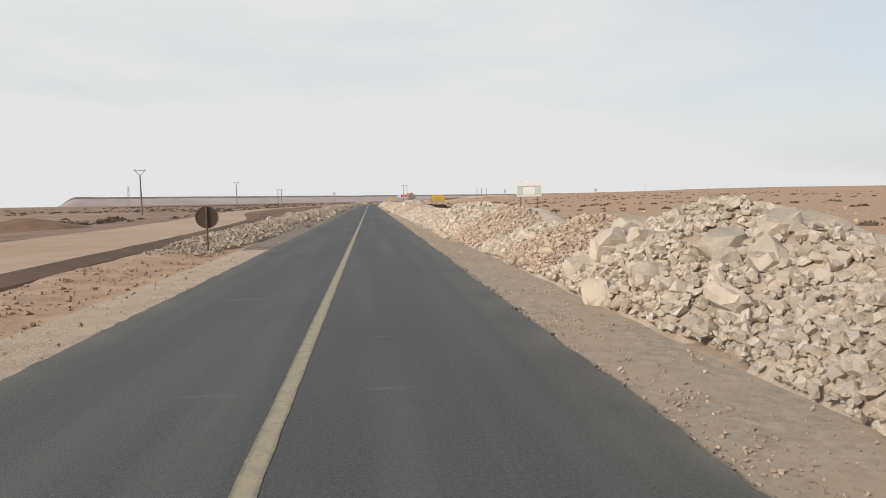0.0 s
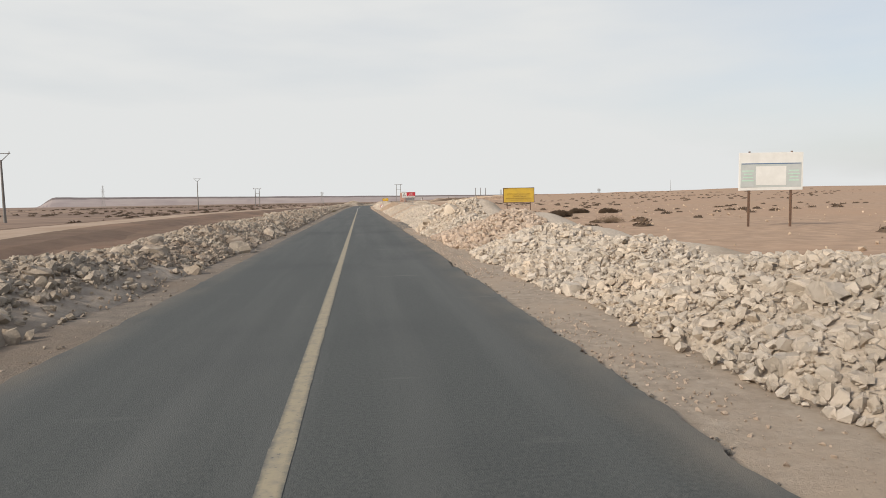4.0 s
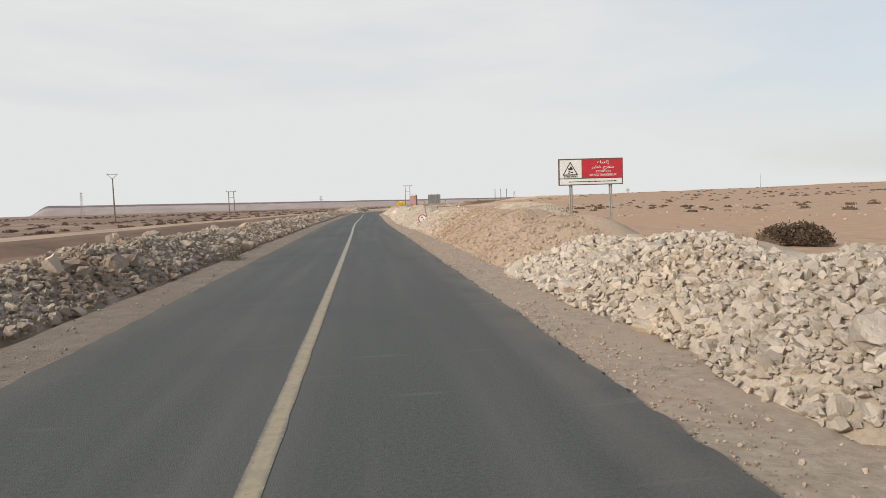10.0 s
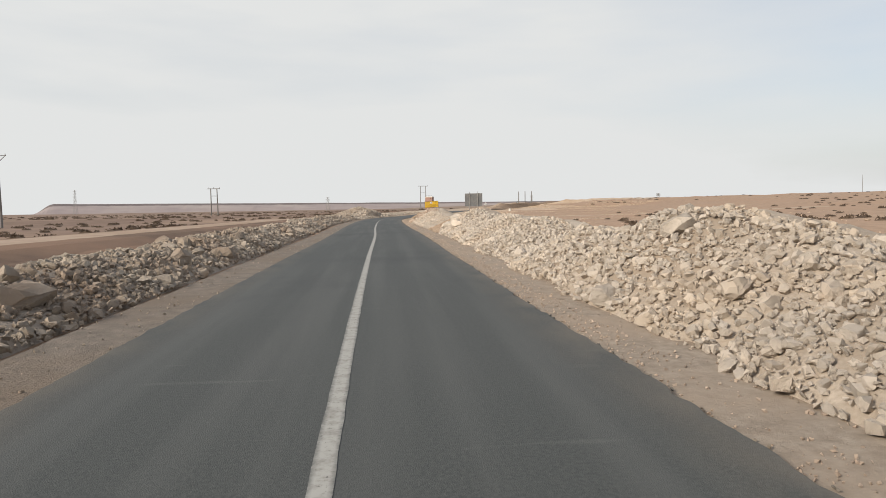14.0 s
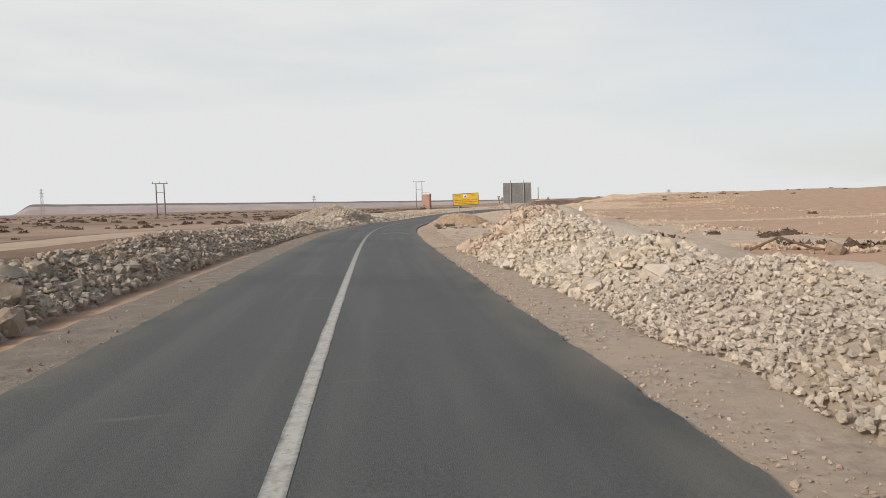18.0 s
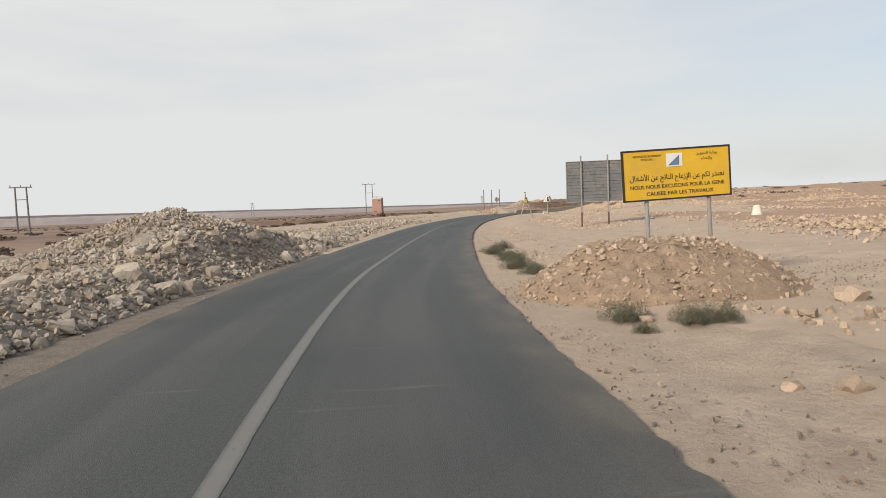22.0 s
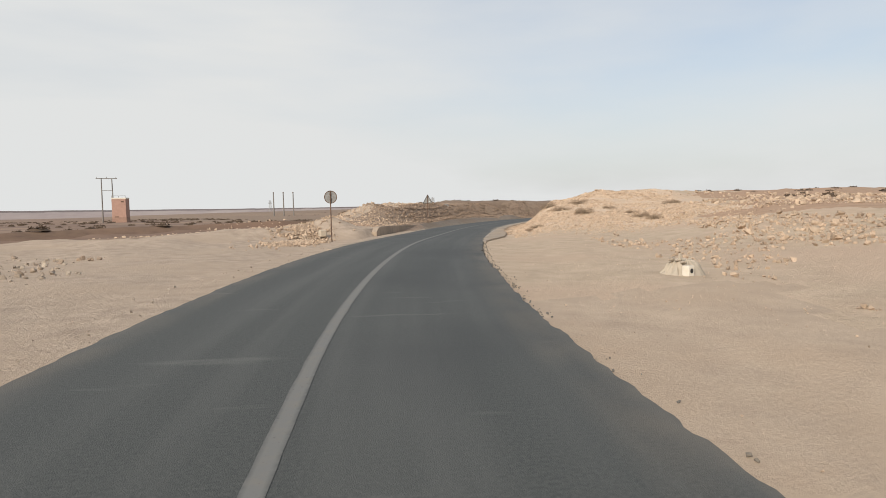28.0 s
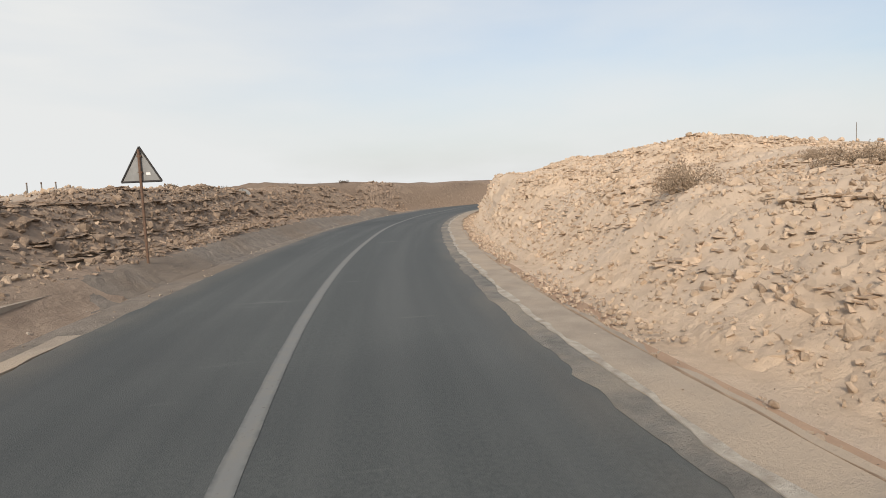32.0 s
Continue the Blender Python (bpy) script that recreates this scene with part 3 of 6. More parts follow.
def ribbon(name, y0, y1, step, left, right, lift, material, depth=0.0, seed=0, rag=0.0, base=None, freq=1.5):
    """A strip along the road from offset left to right (numbers or functions of y), with a ragged rim and a thickness."""
    yy = np.arange(y0, y1 + step * 0.5, step)
    s = slope_x(yy)
    ln = np.sqrt(1 + s * s)
    nx, ny = 1 / ln, -s / ln
    lo = left(yy) if callable(left) else np.full_like(yy, left)
    hi = right(yy) if callable(right) else np.full_like(yy, right)
    if rag:
        lo = lo - rag * (fbm(yy * freq, yy * 0 + 3.3, seed, 4) - 0.5) * 2
        hi = hi + rag * (fbm(yy * freq, yy * 0 + 9.1, seed + 5, 4) - 0.5) * 2 + 0.7 * rag * (vnoise(yy * 5.1, yy * 0 + 4.4, seed + 9) - 0.5)
    cols = max(3, int(np.max(hi - lo) / 0.5) + 2)
    f = np.linspace(0, 1, cols)
    off = lo[:, None] + (hi - lo)[:, None] * f[None, :]
    x = hermite(yy)[:, None] + off * nx[:, None]
    y = yy[:, None] + off * ny[:, None]
    z = (base(x, y) if base else np.repeat(road_z(yy)[:, None], cols, 1)) + lift
    if depth:
        z[0] -= 0.3
        z[-1] -= 0.3
    v = np.stack([x, y, z], -1)
    uvs = np.stack([off, np.repeat(yy[:, None], cols, 1)], -1)
    if depth:
        lowl, lowr = v[:, :1].copy(), v[:, -1:].copy()
        lowl[..., 2] -= depth
        lowr[..., 2] -= depth
        v = np.concatenate([lowl, v, lowr], 1)
        uvs = np.concatenate([uvs[:, :1], uvs, uvs[:, -1:]], 1)
    me = mesh_np(name, v.reshape(-1, 3), grid_faces(v.shape[0], v.shape[1]), None, False)
    uvl = me.uv_layers.new(name="lane")
    idx = np.empty(len(me.loops), np.int32)
    me.loops.foreach_get("vertex_index", idx)
    uvl.data.foreach_set("uv", uvs.reshape(-1, 2)[idx].astype(np.float32).ravel())
    return part(name, me, material)


road = ribbon("road", -40, 452, 0.12, -2.95, lambda y: 3.05 + 0.05 * (vnoise(y * 0.35, y * 0, 44) - 0.5) - 0.5 * np.clip(vnoise(y * 1.7, y * 0 + 2.0, 47) - 0.86, 0, 1) + 0.30 * sstep(288, 326, y) * (1 - sstep(344, 366, y)) - 0.06 * sstep(380, 386, y) + 0.2 * sstep(384, 394, y), 0.0, M_ROAD, 0.12, 40, 0.06, None, 3.8)
tagged(road, "worn dark grey asphalt road with broken edges", "road", kind="structure")
line = ribbon("centre_line", -40, 452, 0.25, -0.085, 0.085, 0.004, M_PAINT, 0.0, 43, 0.012, None, 2.2)
tagged(line, "worn off-white painted centre line on asphalt", "road marking", kind="structure")
# From 409 on the left, the darker verge colour also carries the bank's shade.
for side, a, b, y0_, y1_, m_ in (("right", 2.75, 4.55, -40, 279, M_SHOULDER), ("left", -4.2, -2.7, -40, 25, M_DIRT), ("left", -4.2, -2.7, 25, 325, M_VERGE), ("left", -4.2, -2.7, 325, 409, M_DIRT), ("left", -3.7, -2.7, 409, 450, M_VERGE)):
    sh = ribbon("shoulder_" + side, y0_, y1_, 0.5, a, b, -0.075 if side == "right" else -0.05, m_, 0.12, 60 if side == "right" else 70, 0.1)
    tagged(sh, "dusty gravel road shoulder with small stones", "shoulder", kind="structure")

# ---- new roadbed beside the road ----
by = np.arange(-40, 322, 1.0)
bc = bed_x(by)
bed_off = np.array([-8.0, -5.6, -3.3, -0.5, 1.3, 3.6, 6.4])[None, :] + sstep(95, 55, by)[:, None] * np.array([2.2, 1.1, -0.2, 0.6, 2.2, 0.5, -1.9])[None, :]
bed_z = np.array([-0.4, 0.20, 0.30, 0.36, 0.33, 0.28, -0.25])[None, :] + sstep(95, 55, by)[:, None] * np.array([0.0, -0.12, -0.10, -0.14, -0.12, -0.26, -0.05])[None, :]
fade = 1 - sstep(296, 320, by)
bx = bc[:, None] + bed_off
bz = bed_z * fade[:, None] - 0.2 * (1 - fade[:, None]) + 0.06 * (fbm(bx * 0.6, by[:, None] * 0.6, 81) - 0.5)
me = mesh_np("roadbed", np.stack([bx, np.repeat(by[:, None], 7, 1), bz], -1).reshape(-1, 3), grid_faces(len(by), 7))
me.materials.append(M_BED)
me.materials.append(M_BROWN)
me.polygons.foreach_set("material_index", np.tile(np.array([1, 1, 0, 0, 1, 1], np.int32), len(by) - 1))
tagged(part("roadbed", me, M_BED), "pale gravel roadbed under construction with brown earth sides", "roadbed", kind="structure")


# ---- rocks ----
def chip(count, rng):
    """A sharp-edged broken stone: the hull of a few random points."""
    k = np.arange(count) + 0.5
    h, a = 1 - 2 * k / count, 2.39996 * k + rng.uniform(0, 6.283)
    r = np.sqrt(1 - h * h)
    p = np.stack([r * np.cos(a), r * np.sin(a), h], -1) + rng.normal(scale=0.30, size=(count, 3))
    p /= np.linalg.norm(p, axis=1)[:, None]
    p = np.sign(p) * np.abs(p) ** 0.72
    p *= rng.uniform(0.8, 1.02, (count, 1)) * np.array([1.0, rng.uniform(0.6, 0.95), rng.uniform(0.42, 0.8)]) * 0.86
    bm = bmesh.new()
    for q in p:
        bm.verts.new(q)
    r = bmesh.ops.convex_hull(bm, input=bm.verts[:])
    bmesh.ops.delete(bm, geom=[g for g in r["geom_interior"] if isinstance(g, bmesh.types.BMVert)], context="VERTS")
    bmesh.ops.triangulate(bm, faces=bm.faces[:])
    bm.verts.index_update()
    v = np.array([q.co[:] for q in bm.verts])
    f = np.array([[q.index for q in c.verts] for c in bm.faces])
    bm.free()
    return v, f


def rough_block(count, rng, rough=0.05):
    """A large broken block: a hull whose faces are split once and left uneven, with chipped corners."""
    v, f = chip(count, rng)
    mids, extra, faces = {}, [], []

    def mid(a, b):
        key = (min(a, b), max(a, b))
        if key not in mids:
            mids[key] = len(v) + len(extra)
            extra.append((v[a] + v[b]) / 2 * rng.uniform(0.97, 1.05))
        return mids[key]

    for a, b, c in f:
        ab, bc, ca = mid(a, b), mid(b, c), mid(c, a)
        faces += [(a, ab, ca), (ab, b, bc), (ca, bc, c), (ab, bc, ca)]
    v = np.concatenate([v * rng.uniform(0.93, 1.0, (len(v), 1)), np.array(extra)])
    v = v + rng.normal(scale=rough, size=v.shape) * 0.6
    return v / np.abs(v).max(), np.array(faces)


rk = np.random.RandomState(7)
ROCK_S = [chip(8, rk) for _ in range(24)]
ROCK_M = [chip(11, rk) for _ in range(36)]
ROCK_R = [chip(13, rk) for _ in range(48)]
ROCK_XS = [chip(6, rk) for _ in range(16)]
ROCK_C = [chip(7, rk) for _ in range(30)]
ROCK_L = [rough_block(22, rk) for _ in range(16)] + [rough_block(13, rk, 0.06) for _ in range(30)]


def rotations(m, rng, tilt=3.2):
    a, b, c = rng.uniform(0, 6.283, m), rng.uniform(-tilt, tilt, m), rng.uniform(0, 6.283, m)
    ca, sa, cb, sb, cc, sc = np.cos(a), np.sin(a), np.cos(b), np.sin(b), np.cos(c), np.sin(c)
    z, o = np.zeros(m), np.ones(m)
    rza = np.stack([np.stack([ca, -sa, z], -1), np.stack([sa, ca, z], -1), np.stack([z, z, o], -1)], 1)
    rxb = np.stack([np.stack([o, z, z], -1), np.stack([z, cb, -sb], -1), np.stack([z, sb, cb], -1)], 1)
    rzc = np.stack([np.stack([cc, -sc, z], -1), np.stack([sc, cc, z], -1), np.stack([z, z, o], -1)], 1)
    return rza @ rxb @ rzc


def joined(name, shapes, pos, size, rng, material, tilt=3.2, smooth=False):
    """Many stones in one mesh: each a shape from the list, turned at random."""
    pick = rng.randint(0, len(shapes), len(pos))
    rot = rotations(len(pos), rng, tilt)
    vs, fs, sm, base = [], [], [], 0
    for k, (v, f) in enumerate(shapes):
        w = np.where(pick == k)[0]
        if not len(w):
            continue
        p = np.einsum("mij,nj->mni", rot[w], v) * size[w][:, None, None] + pos[w][:, None, :]
        vs.append(p.reshape(-1, 3))
        fs.append((f[None, :, :] + (base + np.arange(len(w)) * len(v))[:, None, None]).reshape(-1, 3))
        base += len(w) * len(v)
        sm.append(np.full(len(w) * len(f), smooth))
    me = mesh_np(name, np.concatenate(vs), np.concatenate(fs), material, np.concatenate(sm))
    if smooth:
        me.set_sharp_from_angle(angle=radians(34))
    return me


HL = np.array([(22, 0), (31, 0.38), (50, 0.52), (66, 0.75), (100, 0.95), (150, 0.95), (200, 0.9), (240, 0.95), (262, 0.98), (277, 1.12), (289, 1.0), (300, 0.82), (314, 0.95), (335, 0.75),
               (346, 0.7), (354, 0.5), (360, 0.12), (364, 0.1), (367, 0.5), (371, 0)], float)

# tipped loads along the right side: y, height, half length, stone, fineness (0 coarse blocks, 1 earth)
LOADS = [(-34, 1.4, 5, "C", 0.2), (-24, 1.4, 5, "C", 0.3), (-14, 1.45, 5, "C", 0.2), (-5, 1.4, 4.5, "C", 0.3), (3.5, 1.45, 4, "C", 0.25), (10.3, 1.72, 3.6, "C", 0.0),
         (16.8, 1.42, 3.2, "P", 0.42), (21.3, 0.95, 2.2, "C", 0.1), (26.3, 1.55, 3.0, "P", 0.42), (30.3, 1.38, 2.4, "C", 0.4), (34.2, 1.68, 2.4, "C", 0.0), (40.0, 1.6, 3.4, "C", 0.48)]
LOADS += [(46.5, 1.22, 3.8, "C", 0.35), (53, 1.15, 4, "C", 0.42), (60, 1.0, 4, "C", 0.3), (66.5, 0.88, 3.6, "C", 0.3), (72, 0.98, 3, "C", 0.12), (77.6, 1.5, 2.8, "P", 0.05), (82.2, 0.85, 2.6, "P", 0.5),
          (85.8, 0.95, 2.2, "C", 0.2), (89.2, 1.9, 2.2, "C", 0.0), (93.4, 0.98, 2.6, "C", 0.2), (98, 1.08, 3.2, "C", 0.35), (103, 1.25, 3.2, "C", 0.3), (108.6, 1.58, 3.6, "C", 0.22)]
LOADS += [(114.4, 1.38, 3.4, "C", 0.35), (119.6, 1.32, 2.8, "C", 0.03), (124.6, 1.3, 3, "P", 0.48), (129.4, 1.32, 3, "C", 0.7), (134.2, 1.48, 2.7, "C", 0.75), (141.3, 1.48, 3.7, "C", 0.5),
          (147, 1.28, 3, "C", 0.3), (152.4, 1.15, 3, "C", 0.2), (156.4, 0.9, 2, "C", 0.1), (160.4, 1.42, 2.6, "T", 0.9), (166, 1.6, 3, "T", 0.94), (170.9, 1.6, 2.6, "T", 1.0), (174.6, 1.58, 2.3, "T", 0.55)]
LOADS += [(178.2, 1.42, 2.4, "P", 0.03), (183.6, 1.6, 3.2, "C", 0.72), (189.6, 1.3, 2.8, "C", 0.05), (195.3, 1.38, 3.2, "C", 0.75), (201.8, 1.4, 3.6, "C", 0.45), (209.2, 1.84, 3.8, "C", 0.35), (215.4, 1.2, 3, "C", 0.3),
          (222, 1.32, 3.6, "C", 0.35), (229, 1.52, 3.8, "C", 0.4), (235, 1.48, 3, "C", 0.2), (239.6, 1.74, 2.6, "C", 0.0), (244.4, 1.08, 2.8, "T", 0.9), (249, 1.08, 2.8, "T", 0.86)]
LOADS += [(254.4, 1.02, 3, "C", 0.7), (259.4, 0.95, 2.8, "C", 0.75), (264, 1.05, 2.6, "C", 0.08), (269.8, 1.55, 3, "C", 0.3), (273.4, 1.85, 2.6, "P", 0.15), (275.3, 1.05, 1.5, "T", 0.25)]
BACK = (194.0, 1.5, 9.0, "C", 0.55)


def foot_right(y):
    return np.interp(y, [-40, 5, 22, 31, 75, 82, 90, 102, 135, 150, 178, 190, 205, 238, 268, 273, 279], [4.7, 4.75, 4.75, 4.35, 4.3, 4.0, 4.0, 4.3, 4.2, 4.4, 4.55, 4.4, 4.2, 4.55, 4.4, 4.15, 4.4])


def load_height(n, x, y, k):
    """Height of the tipped load k over the shoulder."""
    if k == len(LOADS):
        d = np.abs((y - BACK[0]) / BACK[2])
        return BACK[1] * (0.7 + 0.6 * fbm(x * 0.33, y * 0.27, 91, 3)) * np.exp(-((n - 14.0) / 2.6) ** 2) * np.clip(1.55 - d ** 2, 0, 1)
    yc, h, half, _, fine = LOADS[k]
    d = np.abs((y - yc) / half)
    foot = foot_right(y) - 0.22 + 0.30 * np.minimum(d, 1.6) ** 1.5 + 0.4 * (fbm(y * 0.5, y * 0 + 1.5, 90) - 0.5)
    along = np.where(d < 1, 1 - 0.36 * d ** 1.4, np.clip(0.64 - 0.62 * (d - 1), 0, 1))
    t = np.clip((n - foot) / (2.15 + 0.25 * fine), 0, 1)
    across = t ** 0.8 * (1 - sstep(7.6, 10.8, n))
    lump = 0.84 + 0.32 * fbm(x * 0.4 + 7.7 * k, y * 0.36, 91, 3)
    return 0.93 * h * lump * along * across


def bank_right(x, y):
    """Height of the whole right-hand bank and the load that lies on top at each place."""
    x, y = np.asarray(x, float), np.asarray(y, float)
    n = offset(x, y)
    best, owner = np.zeros(x.shape), np.full(x.shape, -1)
    lo, hi = y.min() if y.size else 0, y.max() if y.size else 0
    for k in range(len(LOADS) + 1):
        yc, half = (LOADS[k] if k < len(LOADS) else BACK)[0:3:2]
        if yc + 2.1 * half < lo or yc - 2.1 * half > hi:
            continue
        h = load_height(n, x, y, k)
        win = h > best
        best, owner = np.where(win, h, best), np.where(win, k, owner)
    return best + 0.10 * (fbm(x * 1.6, y * 1.6, 92, 3) - 0.5) * (best > 0.02), owner


def pile_left(x, y):
    n = -offset(x, y)
    foot = np.interp(y, [22, 40, 60, 69, 97, 120, 136, 155, 180, 206, 250, 275, 296, 305, 330], [4.5, 4.15, 3.75, 3.7, 3.65, 3.85, 4.25, 4.45, 4.6, 4.35, 4.75, 4.95, 4.35, 3.85, 3.75])
    foot = foot + 0.5 * (fbm(y * 0.3, y * 0 + 7.5, 95) - 0.5) + 1.9 * sstep(334, 345, y)
    lump = 0.66 + 0.7 * fbm(np.asarray(x) * 0.33, np.asarray(y) * 0.27, 96, 3)
    h = np.interp(y, HL[:, 0], HL[:, 1]) * 0.84 * lump
    z = h * (np.clip((n - foot) / 1.65, 0, 1) ** 0.85) * (1 - sstep(6.6, 9.4, n))
    d = np.sqrt(((np.asarray(x) + 1.9) / 7.4) ** 2 + ((np.asarray(y) - 323.0) / 12.5) ** 2)
    z = np.maximum(z, np.clip((n - 3.5) / 1.9, 0, 1) * 2.25 * np.clip(1 - d, 0, 1) ** 1.05 * (0.75 + 0.5 * fbm(np.asarray(x) * 0.4, np.asarray(y) * 0.4, 97)))
    return z + 0.10 * (fbm(np.asarray(x) * 1.6, np.asarray(y) * 1.6, 98, 3) - 0.5) * (z > 0.02)


def heap_core(e, y0, y1, n0, n1, fun, base_mat):
    """The earth under a heap, as a skin that follows its height."""
    ox, oy = e.matrix_world.translation.x, e.matrix_world.translation.y
    yy = np.linspace(y0, y1, int((y1 - y0) / 0.28) + 1)
    nn = np.arange(n0, n1 + 0.01, 0.28)
    gy_, gn_ = np.meshgrid(yy, nn, indexing="ij")
    gx_ = hermite(gy_) + gn_
    h = fun(gx_, gy_)
    z = np.where(h > 0.05, road_z(gy_) - 0.13 + h + 0.05 * (fbm(gx_ * 4.3, gy_ * 4.3, 93, 3) - 0.5), road_z(gy_) - 0.5)
    part("earth_core", mesh_np("earth_core", np.stack([gx_ - ox, gy_ - oy, z], -1).reshape(-1, 3), grid_faces(len(yy), len(nn)), base_mat, True), base_mat, e)


def heap_stones(e, spots, classes, material, rng):
    """Loose stones of several size classes over the spots a function gives; blocks are single parts."""
    for name, count, lo, hi, power, sink, shapes, smooth in classes:
        if count < 1:
            continue
        p = spots(int(count))
        if name == "boulder" and len(p) > 3:
            p = p[np.argsort(p[:, 2] + 0.5 * rng.uniform(0, 1, len(p)))][: max(3, int(0.8 * len(p)))]
        if not len(p):
            continue
        s = lo + (hi - lo) * rng.uniform(0, 1, len(p)) ** power
        p = p + np.stack([s * 0, s * 0, s * sink], -1)
        if name == "boulder":
            rot = rotations(len(p), rng, 0.9)
            for k in range(len(p)):
                ob = new("boulder", BOULDER[material.name][rng.randint(16) if s[k] > 0.28 else 16 + rng.randint(30)])
                ob.parent = e
                r3 = Matrix([list(map(float, row)) for row in rot[k]]).to_4x4()
                ob.matrix_local = Matrix.Translation([float(c) for c in p[k]]) @ r3 @ Matrix.Diagonal((float(s[k]), float(s[k]), float(s[k]), 1))
        else:
            part(name, joined(name, shapes, p, s, rng, material, 3.2, smooth), material, e)["kind"] = "stuff"


STONE = {"C": (M_ROCK, M_CORE, "cream limestone"), "P": (M_PALE, M_CORE, "pinkish cream limestone"), "T": (M_TAN, M_CORETAN, "tan stone")}
BOULDER = {m_.name: [mesh_np("boulder", v, f, m_, True) for v, f in ROCK_L] for m_ in (M_ROCK, M_TAN, M_GREY, M_PALE, M_HEAP)}
for kind_ in BOULDER.values():
    for me in kind_:
        me.set_sharp_from_angle(angle=radians(26))
rr = np.random.RandomState(11)


def tipped_load(k, rng):
    """One tipped load of the right-hand spoil bank."""
    yc, h, half, kind, fine = LOADS[k] if k < len(LOADS) else BACK
    material, core, words = STONE[kind]
    how = "tipped heap of coarse broken %s blocks" if fine < 0.25 else "tipped heap of broken %s rubble" if fine < 0.6 else "tipped heap of crushed %s and gravel" if fine < 0.8 else "smooth tipped heap of earth and crumbled %s"
    back = k == len(LOADS)
    y0, y1 = yc - (1.3 if back else 1.75) * half, yc + (1.3 if back else 1.75) * half
    n0, n1, v0, v1 = (9.0, 18.0, 10.5, 15.5) if back else (3.4, 11.2, 3.6, 7.25)
    e = thing("rubble_heap", float(hermite(yc)) + (n0 + n1) / 2, yc, 0.0, how % words + " beside the road", "rubble heap", "spoil heaps along the road")
    ox, oy = e.matrix_world.translation.x, yc

    def own(x, y):
        h_, who = bank_right(x, y)
        return np.where(who == k, h_, np.where(h_ > 0, h_ - 0.10, 0))

    heap_core(e, y0, y1, n0, n1, own, core)

    def spots(count):
        y = rng.uniform(y0, y1, count * 4)
        n = v0 + (v1 - v0) * rng.uniform(0, 1, count * 4) ** 1.15
        x = hermite(y) + n
        h_, who = bank_right(x, y)
        keep = np.where((h_ > 0.03) & (who == k))[0][:count]
        x, y, h_ = x[keep], y[keep], h_[keep]
        return np.stack([x - ox, y - oy, road_z(y) - 0.11 + h_], -1)

    m = half * (2.6 if back else 2.0) * (0.25 if yc < -4 else 1.0)
    coarse = max(0.0, 1 - fine / 0.8)
    heap_stones(e, spots, [
        ("boulder", m * (0.08 if fine > 0.85 else 0.5 + 5.5 * coarse ** 1.5), 0.13, 0.21 + (0.32 if h > 1.65 else 0.14) * coarse, 2.8, 0.15, None, True),
        ("loose_rubble", m * ((3 if fine > 0.85 else 13) + 150 * coarse) * (1.5 if back else 1.0), 0.07, 0.10 + 0.07 * coarse, 1.4, 0.32, ROCK_R, True),
        ("small_rubble", m * (95 + 255 * (1 - abs(fine - 0.62) / 0.62)) * (0.25 if fine > 0.85 else 1.0), 0.035, 0.078, 1.2, 0.4, ROCK_C, False),
        ("fine_rubble", m * (45 + 225 * fine) * (1.6 if fine > 0.85 else 1.0), 0.014, 0.04, 1.4, 0.42, ROCK_XS, False)], material, rng)
    return e


for k_ in range(len(LOADS) + 1):
    tipped_load(k_, rr)


def left_bank(y0, y1, rng):
    """One stretch of the dusty bank on the left."""
    yc = (y0 + y1) / 2
    n0, n1, v0 = (-10.5, -2.9, 7.6) if y0 < 300 else (-16.0, -2.9, 15.0)
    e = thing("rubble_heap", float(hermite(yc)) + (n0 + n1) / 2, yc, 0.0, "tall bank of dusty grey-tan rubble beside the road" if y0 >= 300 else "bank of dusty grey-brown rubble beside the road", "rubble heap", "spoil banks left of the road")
    ox, oy = e.matrix_world.translation.x, yc
    heap_core(e, y0, y1, n0, n1, pile_left, M_CORGREY)

    def spots(count):
        y = rng.uniform(y0, y1, count * 4)
        n = -3.1 - (v0 - 3.1) * rng.uniform(0, 1, count * 4) ** 1.2
        x = hermite(y) + n
        h_ = pile_left(x, y)
        top = 0.62 * np.interp(y, HL[:, 0], HL[:, 1])
        bare = (y > 36) & (y < 70) & (h_ < top * 0.72) & (rng.uniform(0, 1, len(y)) > 0.16)
        keep = np.where((h_ > 0.035) & ~bare & (fbm(x * 0.5, y * 0.5, 99) > 0.18))[0][:count]
        x, y, h_ = x[keep], y[keep], h_[keep]
        return np.stack([x - ox, y - oy, road_z(y) - 0.11 + h_], -1)

    m = (y1 - y0) * (0.5 if y0 < 40 else 2.3 if 300 <= y0 < 340 else 1.0)
    heap_stones(e, spots, [
        ("boulder", m * (0.8 if y0 < 40 else 3.4), 0.13, 0.40, 2.6, 0.10, None, True),
        ("loose_rubble", m * 74, 0.075, 0.17, 1.6, 0.24, ROCK_R, True),
        ("small_rubble", m * 190, 0.035, 0.085, 1.3, 0.30, ROCK_C, False),
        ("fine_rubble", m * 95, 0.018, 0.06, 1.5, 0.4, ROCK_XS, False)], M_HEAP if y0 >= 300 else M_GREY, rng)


for a in range(22, 371, 28):
    left_bank(a, a + 28, rr)


